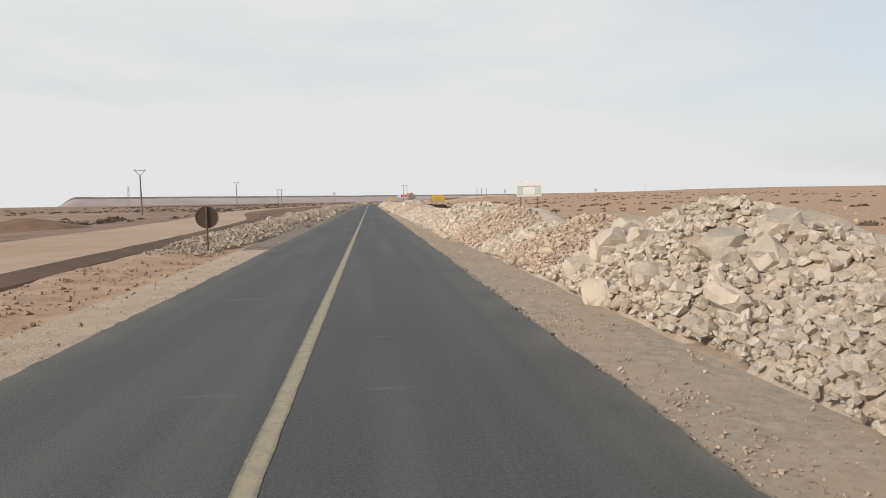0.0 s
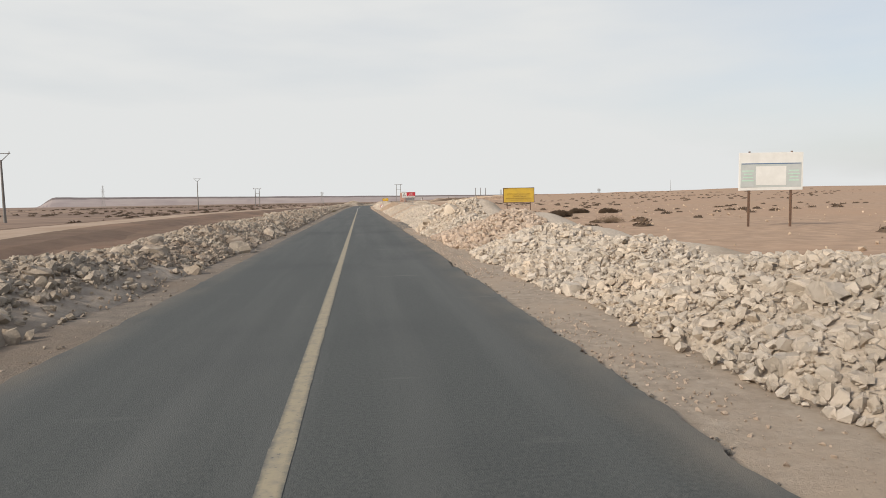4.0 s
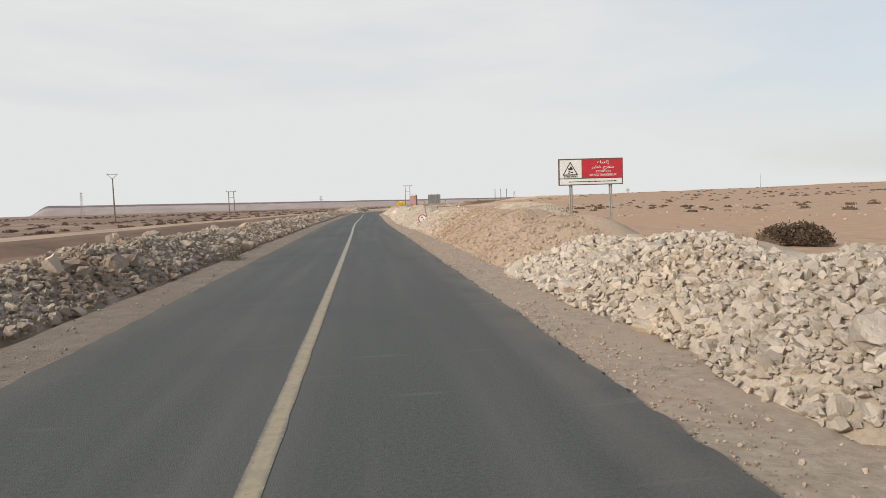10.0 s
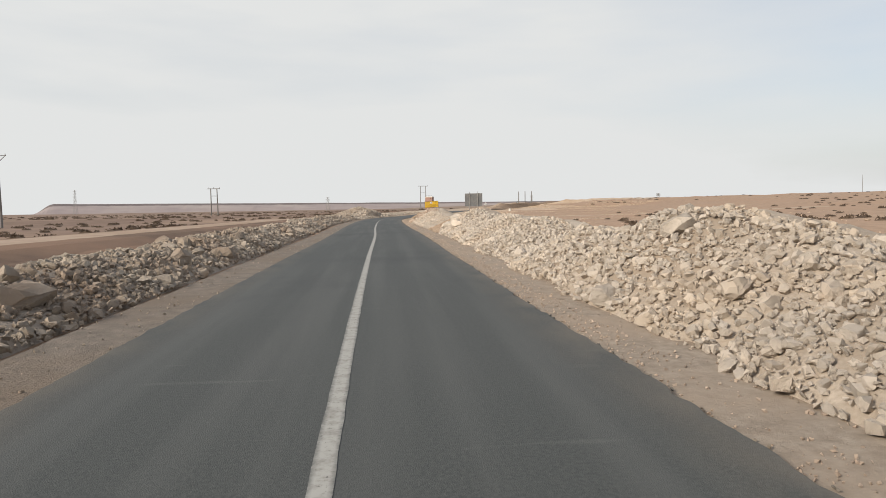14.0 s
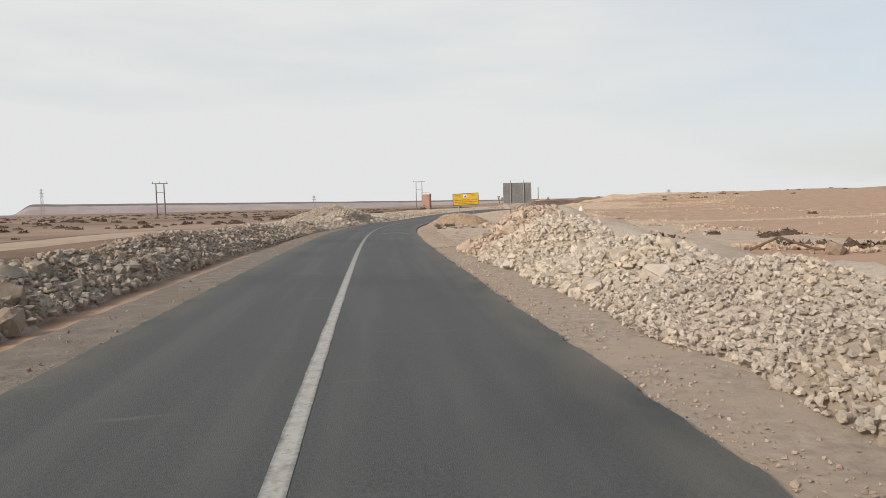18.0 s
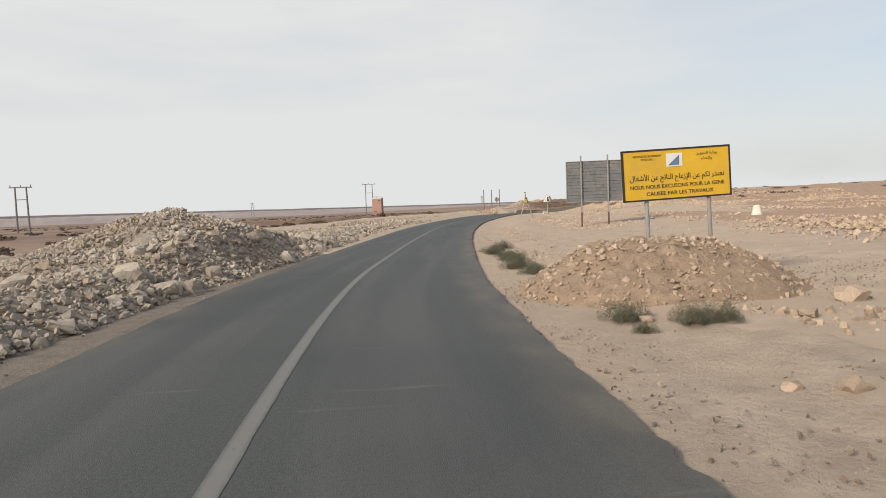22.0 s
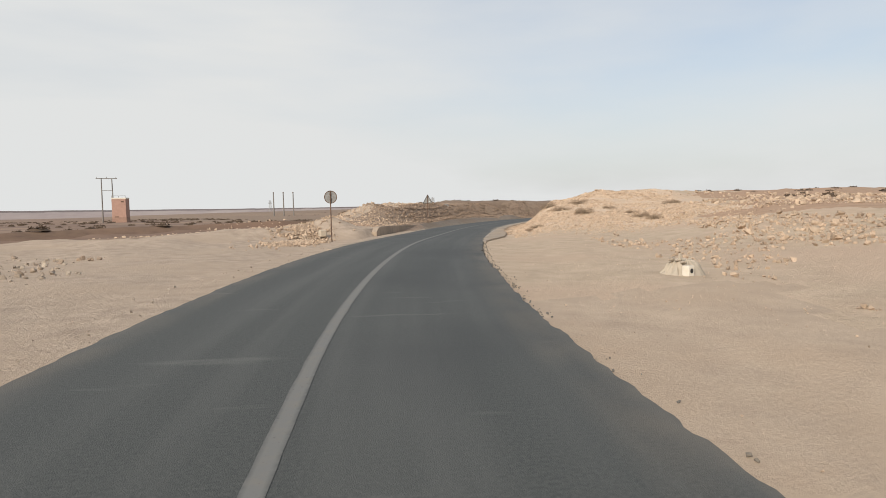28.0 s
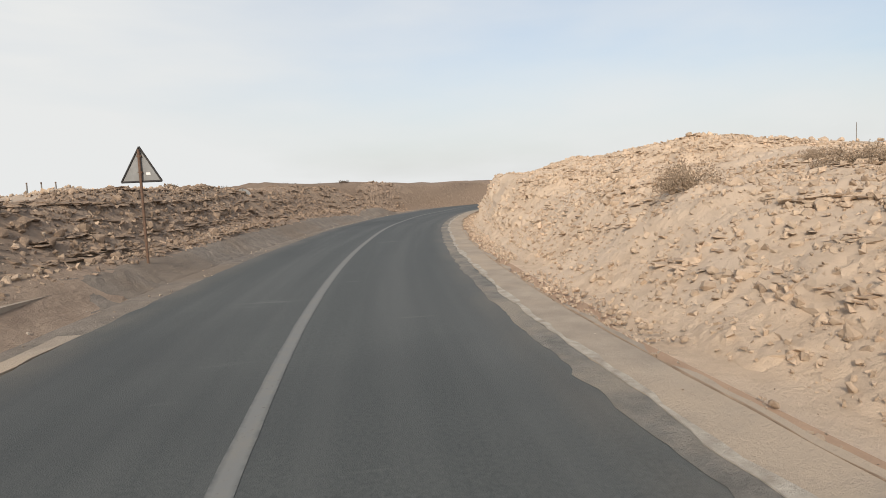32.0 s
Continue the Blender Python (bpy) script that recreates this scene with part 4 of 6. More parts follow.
for x_, y_, z_, sx, sy, sz, tilt_, m_, words in ((-3.75, 76.9, 0.12, 0.50, 0.42, 0.40, 0.3, M_GREY, "large pale grey boulder at the foot of the bank"), (-5.7, 155.6, 0.62, 0.30, 0.22, 0.55, 0.35, M_ROCK, "pale upright slab of rock standing on the bank"),
                                             (-5.2, 208.6, 0.42, 0.62, 0.50, 0.42, 0.2, M_GREY, "large brown boulder on the dusty bank"), (-4.3, 92.6, 0.14, 0.36, 0.34, 0.34, 0.5, M_GREY, "blunt grey boulder at the foot of the bank"),
                                             (-4.5, 136.2, 0.05, 0.26, 0.24, 0.2, 0.4, M_PALE, "pale boulder lying beside the road")):
    e = thing("rock", x_, y_, z_, words, "rock")
    me = mesh_np("stone", ROCK_L[16 + int(y_) % 30][0] * np.array([sx, sy, sz]), ROCK_L[16 + int(y_) % 30][1], m_, True)
    me.set_sharp_from_angle(angle=radians(20))
    part("stone", me, m_, e).rotation_euler = (tilt_, -0.5 * tilt_, y_)


def scatter_stones(name, count, y0, y1, n0, n1, lo, hi, material, label, rng, shapes=None, power=2.5, patchy=0.0, lift=0.35):
    y = rng.uniform(y0, y1, count * 3)
    n = rng.uniform(n0, n1, count * 3)
    sl = slope_x(y)
    ln = np.sqrt(1 + sl * sl)
    x, yy_ = hermite(y) + n / ln, y - n * sl / ln
    keep = np.where(fbm(x * 0.25, yy_ * 0.25, 120) > patchy)[0][:count]
    x, yy_, n = x[keep], yy_[keep], n[keep]
    s = lo + (hi - lo) * rng.uniform(0, 1, len(keep)) ** power
    z = land(x, yy_)
    z = np.where((np.abs(n) < 4.5), road_z(yy_) - np.where(n > 0, 0.07, 0.045), z)
    ob = part(name, joined(name, shapes or (ROCK_XS if hi < 0.055 else ROCK_S), np.stack([x, yy_, z + s * lift], -1), s, rng, material), material)
    return tagged(ob, label, "stones", kind="stuff")


scatter_stones("shoulder_gravel", 13000, -5, 300, 3.05, 4.7, 0.010, 0.045, M_PALE, "small pale stones strewn over the gravel shoulder", rr, None, 2.5, 0.0, 0.15)
scatter_stones("shoulder_gravel", 14000, -5, 290, 3.1, 3.75, 0.010, 0.035, M_PALE, "strip of loose pale gravel along the road edge", rr, None, 1.8, 0.42, 0.2)
scatter_stones("shoulder_gravel", 5000, -10, 440, -4.2, -3.0, 0.01, 0.05, M_GREY, "small dusty stones strewn over the road shoulder", rr)
scatter_stones("sand_pebbles", 8000, 276, 345, 3.6, 13.0, 0.008, 0.05, M_GREY, "tan pebbles scattered over packed dirt", rr, power=2.4, patchy=0.40)
scatter_stones("sand_pebbles", 4500, 276, 340, 3.4, 12.0, 0.006, 0.025, M_BANK, "dark brown chips scattered over packed dirt", rr, power=2.4, patchy=0.42)
scatter_stones("sand_pebbles", 5000, 340, 402, 3.6, 14.0, 0.006, 0.03, M_TAN, "small tan pebbles scattered over packed dirt", rr, power=2.6, patchy=0.40)
scatter_stones("slope_stones", 4000, 374, 405, 8.0, 28.0, 0.025, 0.14, M_TAN, "rows of tan stones on the sandy slope", rr, ROCK_C, 2.2, 0.50)
scatter_stones("sand_pebbles", 7000, 277, 312, 3.4, 16.0, 0.012, 0.05, M_GREY, "grey-brown chips strewn over packed dirt", rr, power=2.2, patchy=0.34)
scatter_stones("sand_pebbles", 6000, 277, 312, 3.3, 16.0, 0.008, 0.035, M_BANK, "dark brown chips strewn over packed dirt", rr, power=2.0, patchy=0.34)
scatter_stones("sand_clods", 700, 4, 25, -7.0, -4.4, 0.02, 0.10, M_SAND, "orange clods of loose sand beside the road", rr, ROCK_C, 2.2, 0.40)
scatter_stones("shoulder_chips", 2500, -10, 440, 3.1, 4.6, 0.006, 0.018, M_BANK, "dark brown chips strewn over the gravel shoulder", rr, None, 2.0, 0.0, 0.1)
scatter_stones("plain_stones", 5000, 276, 420, 13.0, 45.0, 0.015, 0.10, M_PALE, "tan stones strewn over the sandy ground", rr, power=3, patchy=0.52)
scatter_stones("plain_stones", 1800, 276, 400, 16.0, 30.0, 0.04, 0.20, M_PALE, "pale stones in a broken row beside a dirt track", rr, ROCK_M, 2.5, 0.55)
scatter_stones("plain_stones", 1700, 340, 386, -17.0, -8.0, 0.03, 0.15, M_GREY, "pale stones strewn beside the road", rr, ROCK_M, 2.5, 0.55)
scatter_stones("low_rubble", 1500, 332, 368, -14.0, -4.6, 0.08, 0.30, M_GREY, "low scatter of broken pale rubble beside the road", rr, ROCK_M, 2.0, 0.42)
scatter_stones("plain_stones", 2500, -5, 276, 12.0, 60.0, 0.03, 0.22, M_TAN, "stones strewn over the desert plain", rr, power=3, patchy=0.5)
scatter_stones("gutter_chips", 2600, 396, 440, 3.15, 4.15, 0.008, 0.035, M_GREY, "small chips lying in the concrete gutter", rr, None, 2.2, 0.38, 1.8)
scatter_stones("gutter_rubble", 2400, 399, 446, 3.7, 4.5, 0.02, 0.09, M_TAN, "broken stones fallen along the gutter", rr, ROCK_M, 2.6, 0.40, 0.2)
scatter_stones("plain_stones", 400, 398, 425, -31.0, -24.0, 0.06, 0.26, M_TAN, "row of tan rocks along an earth bank", rr, ROCK_M, 2.0)
scatter_stones("sand_stones", 8000, 404, 426, -22.0, -5.0, 0.025, 0.15, M_TAN, "tan stones on the sandy rise behind the parapet", rr, ROCK_C, 2.2, 0.36, 0.25)


scatter_stones("broken_asphalt", 260, 374, 392, 3.0, 3.25, 0.012, 0.04, M_OLDROAD, "dark broken asphalt lumps along the crumbling road edge", rr, ROCK_S, 2.0)
scatter_stones("slope_rubble", 3000, 300, 384, 17.0, 44.0, 0.04, 0.18, M_TAN, "low rows of tan rubble on the desert slope", rr, ROCK_C, 2.2, 0.53)
scatter_stones("slope_rocks", 3600, 370, 424, 13.0, 46.0, 0.05, 0.26, M_TAN, "tan rocks scattered over the sandy slope", rr, ROCK_M, 2.6, 0.48)
scatter_stones("edge_stones", 420, 318, 348, 5.2, 6.6, 0.015, 0.10, M_PALE, "small tan stones in a windrow beside the shoulder", rr, ROCK_S, 2.4, 0.46)
scatter_stones("broken_asphalt", 2600, -8, 283, 2.98, 3.2, 0.012, 0.045, M_OLDROAD, "dark crumbs of asphalt along the broken road edge", rr, ROCK_S, 2.2)
scatter_stones("broken_asphalt", 300, 283, 392, 3.1, 3.4, 0.012, 0.035, M_OLDROAD, "dark broken asphalt lumps along the crumbling road edge", rr, ROCK_S, 2.0)


def stone_patch(name, cx, cy, turn, half_l, half_w, count, lo, hi, mound, label, rng, material=M_PALE):
    """A loose patch of stones on the sand, thicker towards its middle."""
    u, w = rng.normal(0, 0.46, count), rng.normal(0, 0.46, count)
    w = w + 0.35 * (fbm(u * 1.7, u * 0 + cx, 140) - 0.5)
    x = cx + math.sin(turn) * u * half_l + math.cos(turn) * w * half_w
    y = cy + math.cos(turn) * u * half_l - math.sin(turn) * w * half_w
    keep = fbm(x * 0.7, y * 0.7, 141) > 0.36
    x, y, u, w = x[keep], y[keep], u[keep], w[keep]
    s = lo + (hi - lo) * rng.uniform(0, 1, len(x)) ** 2.3
    z = land(x, y) + s * 0.3 + mound * np.exp(-2.0 * (u * u + w * w)) * (0.3 + 0.7 * rng.uniform(0, 1, len(x)))
    ob = part(name, joined(name, ROCK_M, np.stack([x, y, z], -1), s, rng, material), material)
    return tagged(ob, label, "stones", kind="stuff")


rp = np.random.RandomState(61)
stone_patch("track_stones", 23.7, 341.2, 0.36, 7.5, 2.9, 1700, 0.025, 0.13, 0.0, "low spread of pale stones along a dirt track", rp)
stone_patch("track_stones", 26.6, 353.4, 0.30, 7.0, 2.7, 1000, 0.035, 0.17, 0.0, "pale stones strewn on sand behind the warning sign", rp)
stone_patch("row_stones", 25.4, 317.5, 0.08, 10.0, 1.7, 1100, 0.04, 0.22, 0.15, "broken row of tan stones beyond a dirt track", rp, M_TAN)
stone_patch("rubble_strip", 33.2, 401.6, 0.52, 6.5, 1.7, 3600, 0.02, 0.14, 0.10, "long low heap of broken tan rubble beside the sign", rp, M_TAN)
stone_patch("track_stones", 32.0, 361.5, 0.45, 8.0, 4.0, 700, 0.035, 0.17, 0.0, "scattered tan stones on the sandy slope", rp)


# ---- rock faces of the cutting ----
def cells(u, v, seed):
    """Cell noise: a random value for each cell and the distance to its rim."""
    iu, iv = np.floor(u).astype(np.int64), np.floor(v).astype(np.int64)
    f1, f2, val = np.full(u.shape, 9.0), np.full(u.shape, 9.0), np.zeros(u.shape)
    for du in (-1, 0, 1):
        for dv in (-1, 0, 1):
            cu, cv = iu + du, iv + dv
            d = np.hypot(u - cu - 0.1 - 0.8 * lattice(cu, cv, seed), v - cv - 0.1 - 0.8 * lattice(cu, cv, seed + 1))
            near = d < f1
            f2 = np.where(near, f1, np.minimum(f2, d))
            val = np.where(near, lattice(cu, cv, seed + 2), val)
            f1 = np.where(near, d, f1)
    return val, f2 - f1


FACES = {}


def cut_face(name, y0, y1, n0, n1, material, label, seed, jut, lift=0.05):
    """Layered rock on the cut slope: flat blocks that jut out unevenly, with open cracks between them."""
    yy = np.arange(y0, y1, 0.11)
    nn = np.arange(n0, n1, 0.10 if n1 > n0 else -0.10)
    side = 1.0 if n1 > n0 else -1.0
    gy_, gn_ = np.meshgrid(yy, nn, indexing="ij")
    s = slope_x(gy_)
    ln = np.sqrt(1 + s * s)
    x, y = hermite(gy_) + gn_ / ln, gy_ - gn_ * s / ln
    z0 = land(x, y)
    warp = 1.4 * fbm(x * 0.3, y * 0.3, seed) + 0.35 * fbm(x * 1.5, y * 1.5, seed + 1)
    big, rim1 = cells(gy_ * 0.55 + 0.5 * warp, z0 / 0.30 + warp, seed + 10)
    small, rim2 = cells(gy_ * 2.6 + warp, z0 / 0.14 + 2.0 * warp, seed + 14)
    loose, rim3 = cells(gy_ * 4.6, gn_ * 4.6 + warp, seed + 18)
    mask = sstep(0.46, 0.60, fbm(x * 0.22, y * 0.22, seed + 2)) * sstep(0.25, 0.7, big)
    rim = np.minimum(1, np.minimum((np.abs(gn_) - abs(n0)) / 0.5, (abs(n1) - np.abs(gn_)) / 1.5))
    rim = np.clip(np.minimum(rim, np.minimum((gy_ - y0 - 7 * fbm(x * 0.3, y * 0.3, seed + 6)) / 6, (y1 - gy_) / 3)), 0, 1)
    out = rim * jut * (mask * (0.22 * big - 0.10 * (rim1 < 0.06)) + (0.12 + 0.88 * mask) * (0.17 * (small - 0.5) - 0.07 * (rim2 < 0.07)))
    z = z0 + rim * (lift + 0.06 * (loose - 0.4) * (rim3 > 0.06) * sstep(0.4, 0.6, fbm(x * 0.5, y * 0.5, seed + 4)) + 0.13 * (fbm(x * 1.9, y * 1.9, seed + 3, 4) - 0.5)) - 0.06 * (1 - rim)
    x, y = x - side * out / ln, y + side * out * s / ln
    FACES[name] = (y0, n0, nn[1] - nn[0], x, y, z)
    me = mesh_np(name, np.stack([x, y, z], -1).reshape(-1, 3), grid_faces(len(yy), len(nn)), material)
    return tagged(part(name, me, material), label, "rock face", kind="structure")


def face_stones(face, name, count, y0, y1, n0, n1, lo, hi, power, material, label, rng, shapes, patchy, lift, tilt=3.2, bed=0.0):
    """Loose stones on a rock face; with a bed height they gather along its layers."""
    fy0, fn0, step_n, fx_, fy_, fz_ = FACES[face]
    i = ((rng.uniform(y0, y1, count * 5) - fy0) / 0.11).astype(int).clip(0, fx_.shape[0] - 1)
    j = ((rng.uniform(n0, n1, count * 5) - fn0) / step_n).astype(int).clip(0, fx_.shape[1] - 1)
    x, y, z = fx_[i, j], fy_[i, j], fz_[i, j]
    ok = (fbm(x * 0.33, y * 0.33, 120) > patchy) & (rng.uniform(0, 1, len(x)) < 0.15 + sstep(391, 403, fy0 + 0.11 * i))
    if bed:
        layer = (z + 1.1 * fbm(x * 0.16, y * 0.16, 122)) / bed
        ok &= (layer - np.floor(layer)) < 0.24
    w = np.where(ok)[0][:count]
    s = lo + (hi - lo) * rng.uniform(0, 1, len(w)) ** power
    p = np.stack([x[w] + rng.uniform(-0.06, 0.06, len(w)), y[w] + rng.uniform(-0.06, 0.06, len(w)), z[w] + s * lift], -1)
    return tagged(part(name, joined(name, shapes, p, s, rng, material, tilt), material), label, "stones", kind="stuff")


cut_face("cut_face_right", 391, 446, 4.3, 19.0, M_CUT, "tan layered rock face of the road cutting", 201, 0.8)
# The left face turns from the sun; its colour is darkened for that shade.
cut_face("cut_face_left", 409, 446, -4.5, -8.6, M_CUTSHADE, "brown layered rock bank of the road cutting, darkened for shade", 211, 0.6)
cut_face("verge_slope", 408, 447, -3.3, -5.1, M_VERGE, "smooth grey-brown earth slope between road and rock bank", 221, 0.0, 0.13)
SLAB = [(v * np.array([1.3, 0.9, 0.30]), f) for v, f in ROCK_R[:20]]
rf = np.random.RandomState(71)
face_stones("cut_face_right", "hill_stones", 30000, 393, 445, 4.6, 17.5, 0.018, 0.06, 1.5, M_HILL, "loose tan stones on the cut hillside", rf, ROCK_XS, 0.28, 0.35)
face_stones("cut_face_right", "hill_rubble", 16000, 393, 445, 4.8, 17.5, 0.04, 0.11, 1.7, M_HILL, "angular rubble on the cut hillside", rf, ROCK_C, 0.36, 0.22)
face_stones("cut_face_right", "ledge_rocks", 1000, 402, 445, 5.4, 15.0, 0.09, 0.20, 2.0, M_HILL, "broken rocks on the cut hillside", rf, ROCK_R, 0.42, 0.10)
face_stones("cut_face_right", "ledge_slabs", 4200, 403, 445, 5.4, 16.0, 0.06, 0.18, 1.6, M_HILL, "thin broken ledges of layered rock in the cut hillside", rf, SLAB, 0.40, 0.10, 0.22, 0.46)
# Stones on the left bank carry the same painted shade.
face_stones("cut_face_left", "bank_stones", 9000, 410, 445, -8.5, -4.7, 0.025, 0.11, 1.8, M_BANK, "loose stones on the road bank, darkened for shade", rf, ROCK_C, 0.28, 0.25)
face_stones("cut_face_left", "bank_rocks", 900, 411, 445, -8.4, -5.0, 0.09, 0.24, 2.0, M_BANK, "brown broken rocks on the road bank, darkened for shade", rf, ROCK_R, 0.36, 0.08)
face_stones("cut_face_left", "bank_ledges", 2600, 410, 445, -8.4, -4.9, 0.08, 0.28, 1.8, M_BANK, "thin broken ledges of brown layered rock in the road bank, darkened for shade", rf, SLAB, 0.32, 0.10, 0.22, 0.42)


# ---- scrub ----
def tuft(rng, leaves, size, height, leaf=0.10):
    """Low scrub as arrays of small triangles (leaves) over a mound shape."""
    d = rng.normal(size=(leaves, 3))
    d[:, 2] = np.abs(d[:, 2])
    d /= np.linalg.norm(d, axis=1)[:, None]
    r = rng.uniform(0.45, 1.0, leaves) ** 0.6 * (0.75 + 0.35 * np.sin(np.arctan2(d[:, 1], d[:, 0]) * 3 + rng.uniform(0, 6)))
    c = d * r[:, None] * np.array([size, size * 0.85, height])
    a = rng.normal(size=(leaves, 3)) * size * leaf
    b = rng.normal(size=(leaves, 3)) * size * leaf + np.array([0, 0, height * 0.16])
    v = np.stack([c - a, c + a, c + b], 1).reshape(-1, 3)
    v[:, 2] = np.maximum(v[:, 2], -0.02)
    return v, np.arange(leaves * 3).reshape(-1, 3)


def hummock(rng):
    """A low cushion of dry scrub: a rough dome with twigs and leaves over it."""
    v, f = tuft(rng, 72, 1.0, 0.40, 0.10)
    ring_ = [(r, k) for r in (1.0, 0.62, 0.25) for k in range(8)]
    dome = np.array([[r * math.cos(k * 0.785 + r) * rng.uniform(0.8, 1.15), r * math.sin(k * 0.785 + r) * rng.uniform(0.7, 1.0), (1 - r * r) * 0.30 * rng.uniform(0.7, 1.2) - 0.03] for r, k in ring_])
    q = []
    for j in (0, 8):
        for k in range(8):
            a_, b_, c_, d_ = j + k, j + (k + 1) % 8, j + 8 + (k + 1) % 8, j + 8 + k
            q += [(a_, b_, c_), (a_, c_, d_)]
    q += [(16, 16 + k, 17 + k) for k in range(1, 7)]
    return np.concatenate([v, dome]), np.concatenate([f, np.array(q) + len(v)])


rs = np.random.RandomState(23)
TUFTS = [hummock(rs) for _ in range(10)]


def scrub_field(count, y0, y1, n0, n1, lo, hi, label, seed, patchy):
    rng = np.random.RandomState(seed)
    y = rng.uniform(y0, y1, count * 3)
    n = n0 + (n1 - n0) * rng.uniform(0, 1, count * 3) ** 1.4
    x = hermite(np.clip(y, -200, 450)) + n
    keep = np.where((fbm(x * 0.04, y * 0.04, seed) > patchy) & ~((y > 285) & (y < 455) & (n > 0) & (n < 34)))[0][:count]
    x, y = x[keep], y[keep]
    s = rng.uniform(lo, hi, len(keep))
    return tagged(part("scrub", joined("scrub", TUFTS, np.stack([x, y, land(x, y)], -1), s, rng, M_DARKSCRUB if y1 > 500 else M_SCRUB, 0.05), M_SCRUB), label, "scrub", kind="stuff")


scrub_field(1700, 10, 700, 14, 240, 0.25, 0.85, "low dry desert scrub dotted over the plain", 31, 0.50)
scrub_field(2200, 20, 800, -26, -320, 0.35, 1.2, "low dark scrub dotted over the brown plain", 33, 0.48)
scrub_field(60, 400, 446, -30, -8, 0.2, 0.5, "dry scrub tufts on the road bank", 37, 0.45)


def shrub(x, y, size, height, leafm, label, rng, leaves=2200, z=None):
    e = thing("shrub", x, y, float(land(x, y)) if z is None else z, label, "shrub")
    d = rng.normal(size=(26, 3))
    d[:, 2] = np.abs(d[:, 2]) + 0.3
    d /= np.linalg.norm(d, axis=1)[:, None]
    bm = bmesh.new()
    for q in d:
        end = Vector((q[0] * size * 0.9, q[1] * size * 0.9, q[2] * height))
        side = end.cross(Vector((0.3, 0.2, 1))).normalized() * 0.012
        up = Vector((0, 0, 0.012))
        vs = [bm.verts.new(p) for p in (-side, side, up, end)]
        for f in ((0, 1, 3), (1, 2, 3), (2, 0, 3)):
            bm.faces.new([vs[k] for k in f])
    part("branchwork", bm, M_TWIG, e)
    v, f = tuft(rng, leaves, size, height)
    v0 = v.reshape(-1, 3, 3)
    c = v0.mean(1, keepdims=True)
    v = (c + (v0 - c) * (0.13 if leaves < 9000 else 0.26)).reshape(-1, 3)
    part("foliage", mesh_np("foliage", v, f, leafm), leafm, e)
    return e


sr = np.random.RandomState(41)
GREENLAB = "low grey-green weedy bush at the road's edge"
DRYLAB = "dry brown twiggy shrub on stony ground"
for x, y, sz, ht, g in [(-3.6, 45.6, 0.42, 0.35, 1), (-3.9, 164.6, 0.62, 0.62, 1), (-4.4, 169.6, 0.5, 0.5, 0), (-5.0, 127.5, 0.4, 0.3, 0)]:
    shrub(x, y, sz, ht, M_GREEN if g else M_SCRUB, GREENLAB if g else DRYLAB, sr)
for k in range(19):
    f = (k + 0.5 * math.sin(k * 2.4)) / 18.5
    shrub(8.65 + 1.9 * f + sr.uniform(-0.3, 0.45), 312.2 + 10.2 * f, sr.uniform(0.32, 0.66), sr.uniform(0.16, 0.3), M_GREEN, GREENLAB, sr, 4200)
for x, y, sz, ht in [(7.75, 305.6, 0.46, 0.34), (7.6, 304.75, 0.22, 0.18), (8.45, 304.85, 0.42, 0.32), (8.85, 304.75, 0.38, 0.28), (8.5, 310.0, 0.6, 0.4), (7.2, 300.1, 0.3, 0.26), (11.4, 323.5, 0.6, 0.36)]:
    shrub(x, y, sz, ht, M_GREEN, "grey-green weed clump beside the earth mound", sr, 7000)
for x, y, sz, ht in [(7.5, 299.4, 0.22, 0.16), (8.3, 298.7, 0.3, 0.18), (8.6, 298.3, 0.26, 0.18), (10.5, 299.0, 0.4, 0.25), (9.6, 298.8, 0.22, 0.15), (8.4, 300.4, 0.6, 0.1), (9.2, 300.2, 0.7, 0.1), (9.9, 299.8, 0.6, 0.1)]:
    shrub(x, y, sz, ht, M_SCRUB, "small dry tuft of twigs on sand", sr, 500)
for x, y, sz, ht in [(58.1, 408.7, 0.75, 0.62), (55.4, 404.0, 0.9, 0.36), (58.6, 405.8, 0.75, 0.4), (60.5, 406.9, 0.5, 0.3), (57.0, 400.7, 0.6, 0.22), (52.8, 398.9, 0.75, 0.42), (54.8, 396.3, 0.5, 0.2),
                     (52.4, 393.2, 0.6, 0.36), (51.4, 391.4, 0.55, 0.34), (46.8, 396.5, 0.5, 0.2), (46.0, 396.2, 0.45, 0.14), (62.6, 399.2, 0.8, 0.3)]:
    shrub(x, y, sz * 1.2, ht * 1.05, M_DRYBUSH, DRYLAB, sr, 6000)
for x, y, sz, ht in [(18.5, 97.0, 0.9, 0.5), (13.4, 98.0, 0.7, 0.4), (13.0, 160.0, 0.9, 0.5), (17.0, 152.0, 0.9, 0.5)]:
    shrub(x, y, sz * 1.3, ht * 1.05, M_SCRUB, DRYLAB, sr, 6000)


for x, y, sz, ht in [(14.0, 104.5, 1.5, 1.3), (16.2, 109.0, 1.6, 1.2), (19.5, 112.0, 1.7, 1.2), (17.8, 151.0, 1.8, 1.4), (15.4, 140.5, 1.7, 1.4), (16.2, 143.0, 1.5, 1.3), (15.6, 131.4, 1.5, 1.3), (15.4, 129.5, 1.4, 1.3), (16.0, 162.0, 1.8, 1.5), (25.0, 122.6, 1.7, 1.0), (28.0, 121.5, 1.6, 1.0)]:
    shrub(x, y, sz * 0.75, ht * 0.5, M_DARKSCRUB, "large dark brown dry bush behind the rubble", sr, 11000)

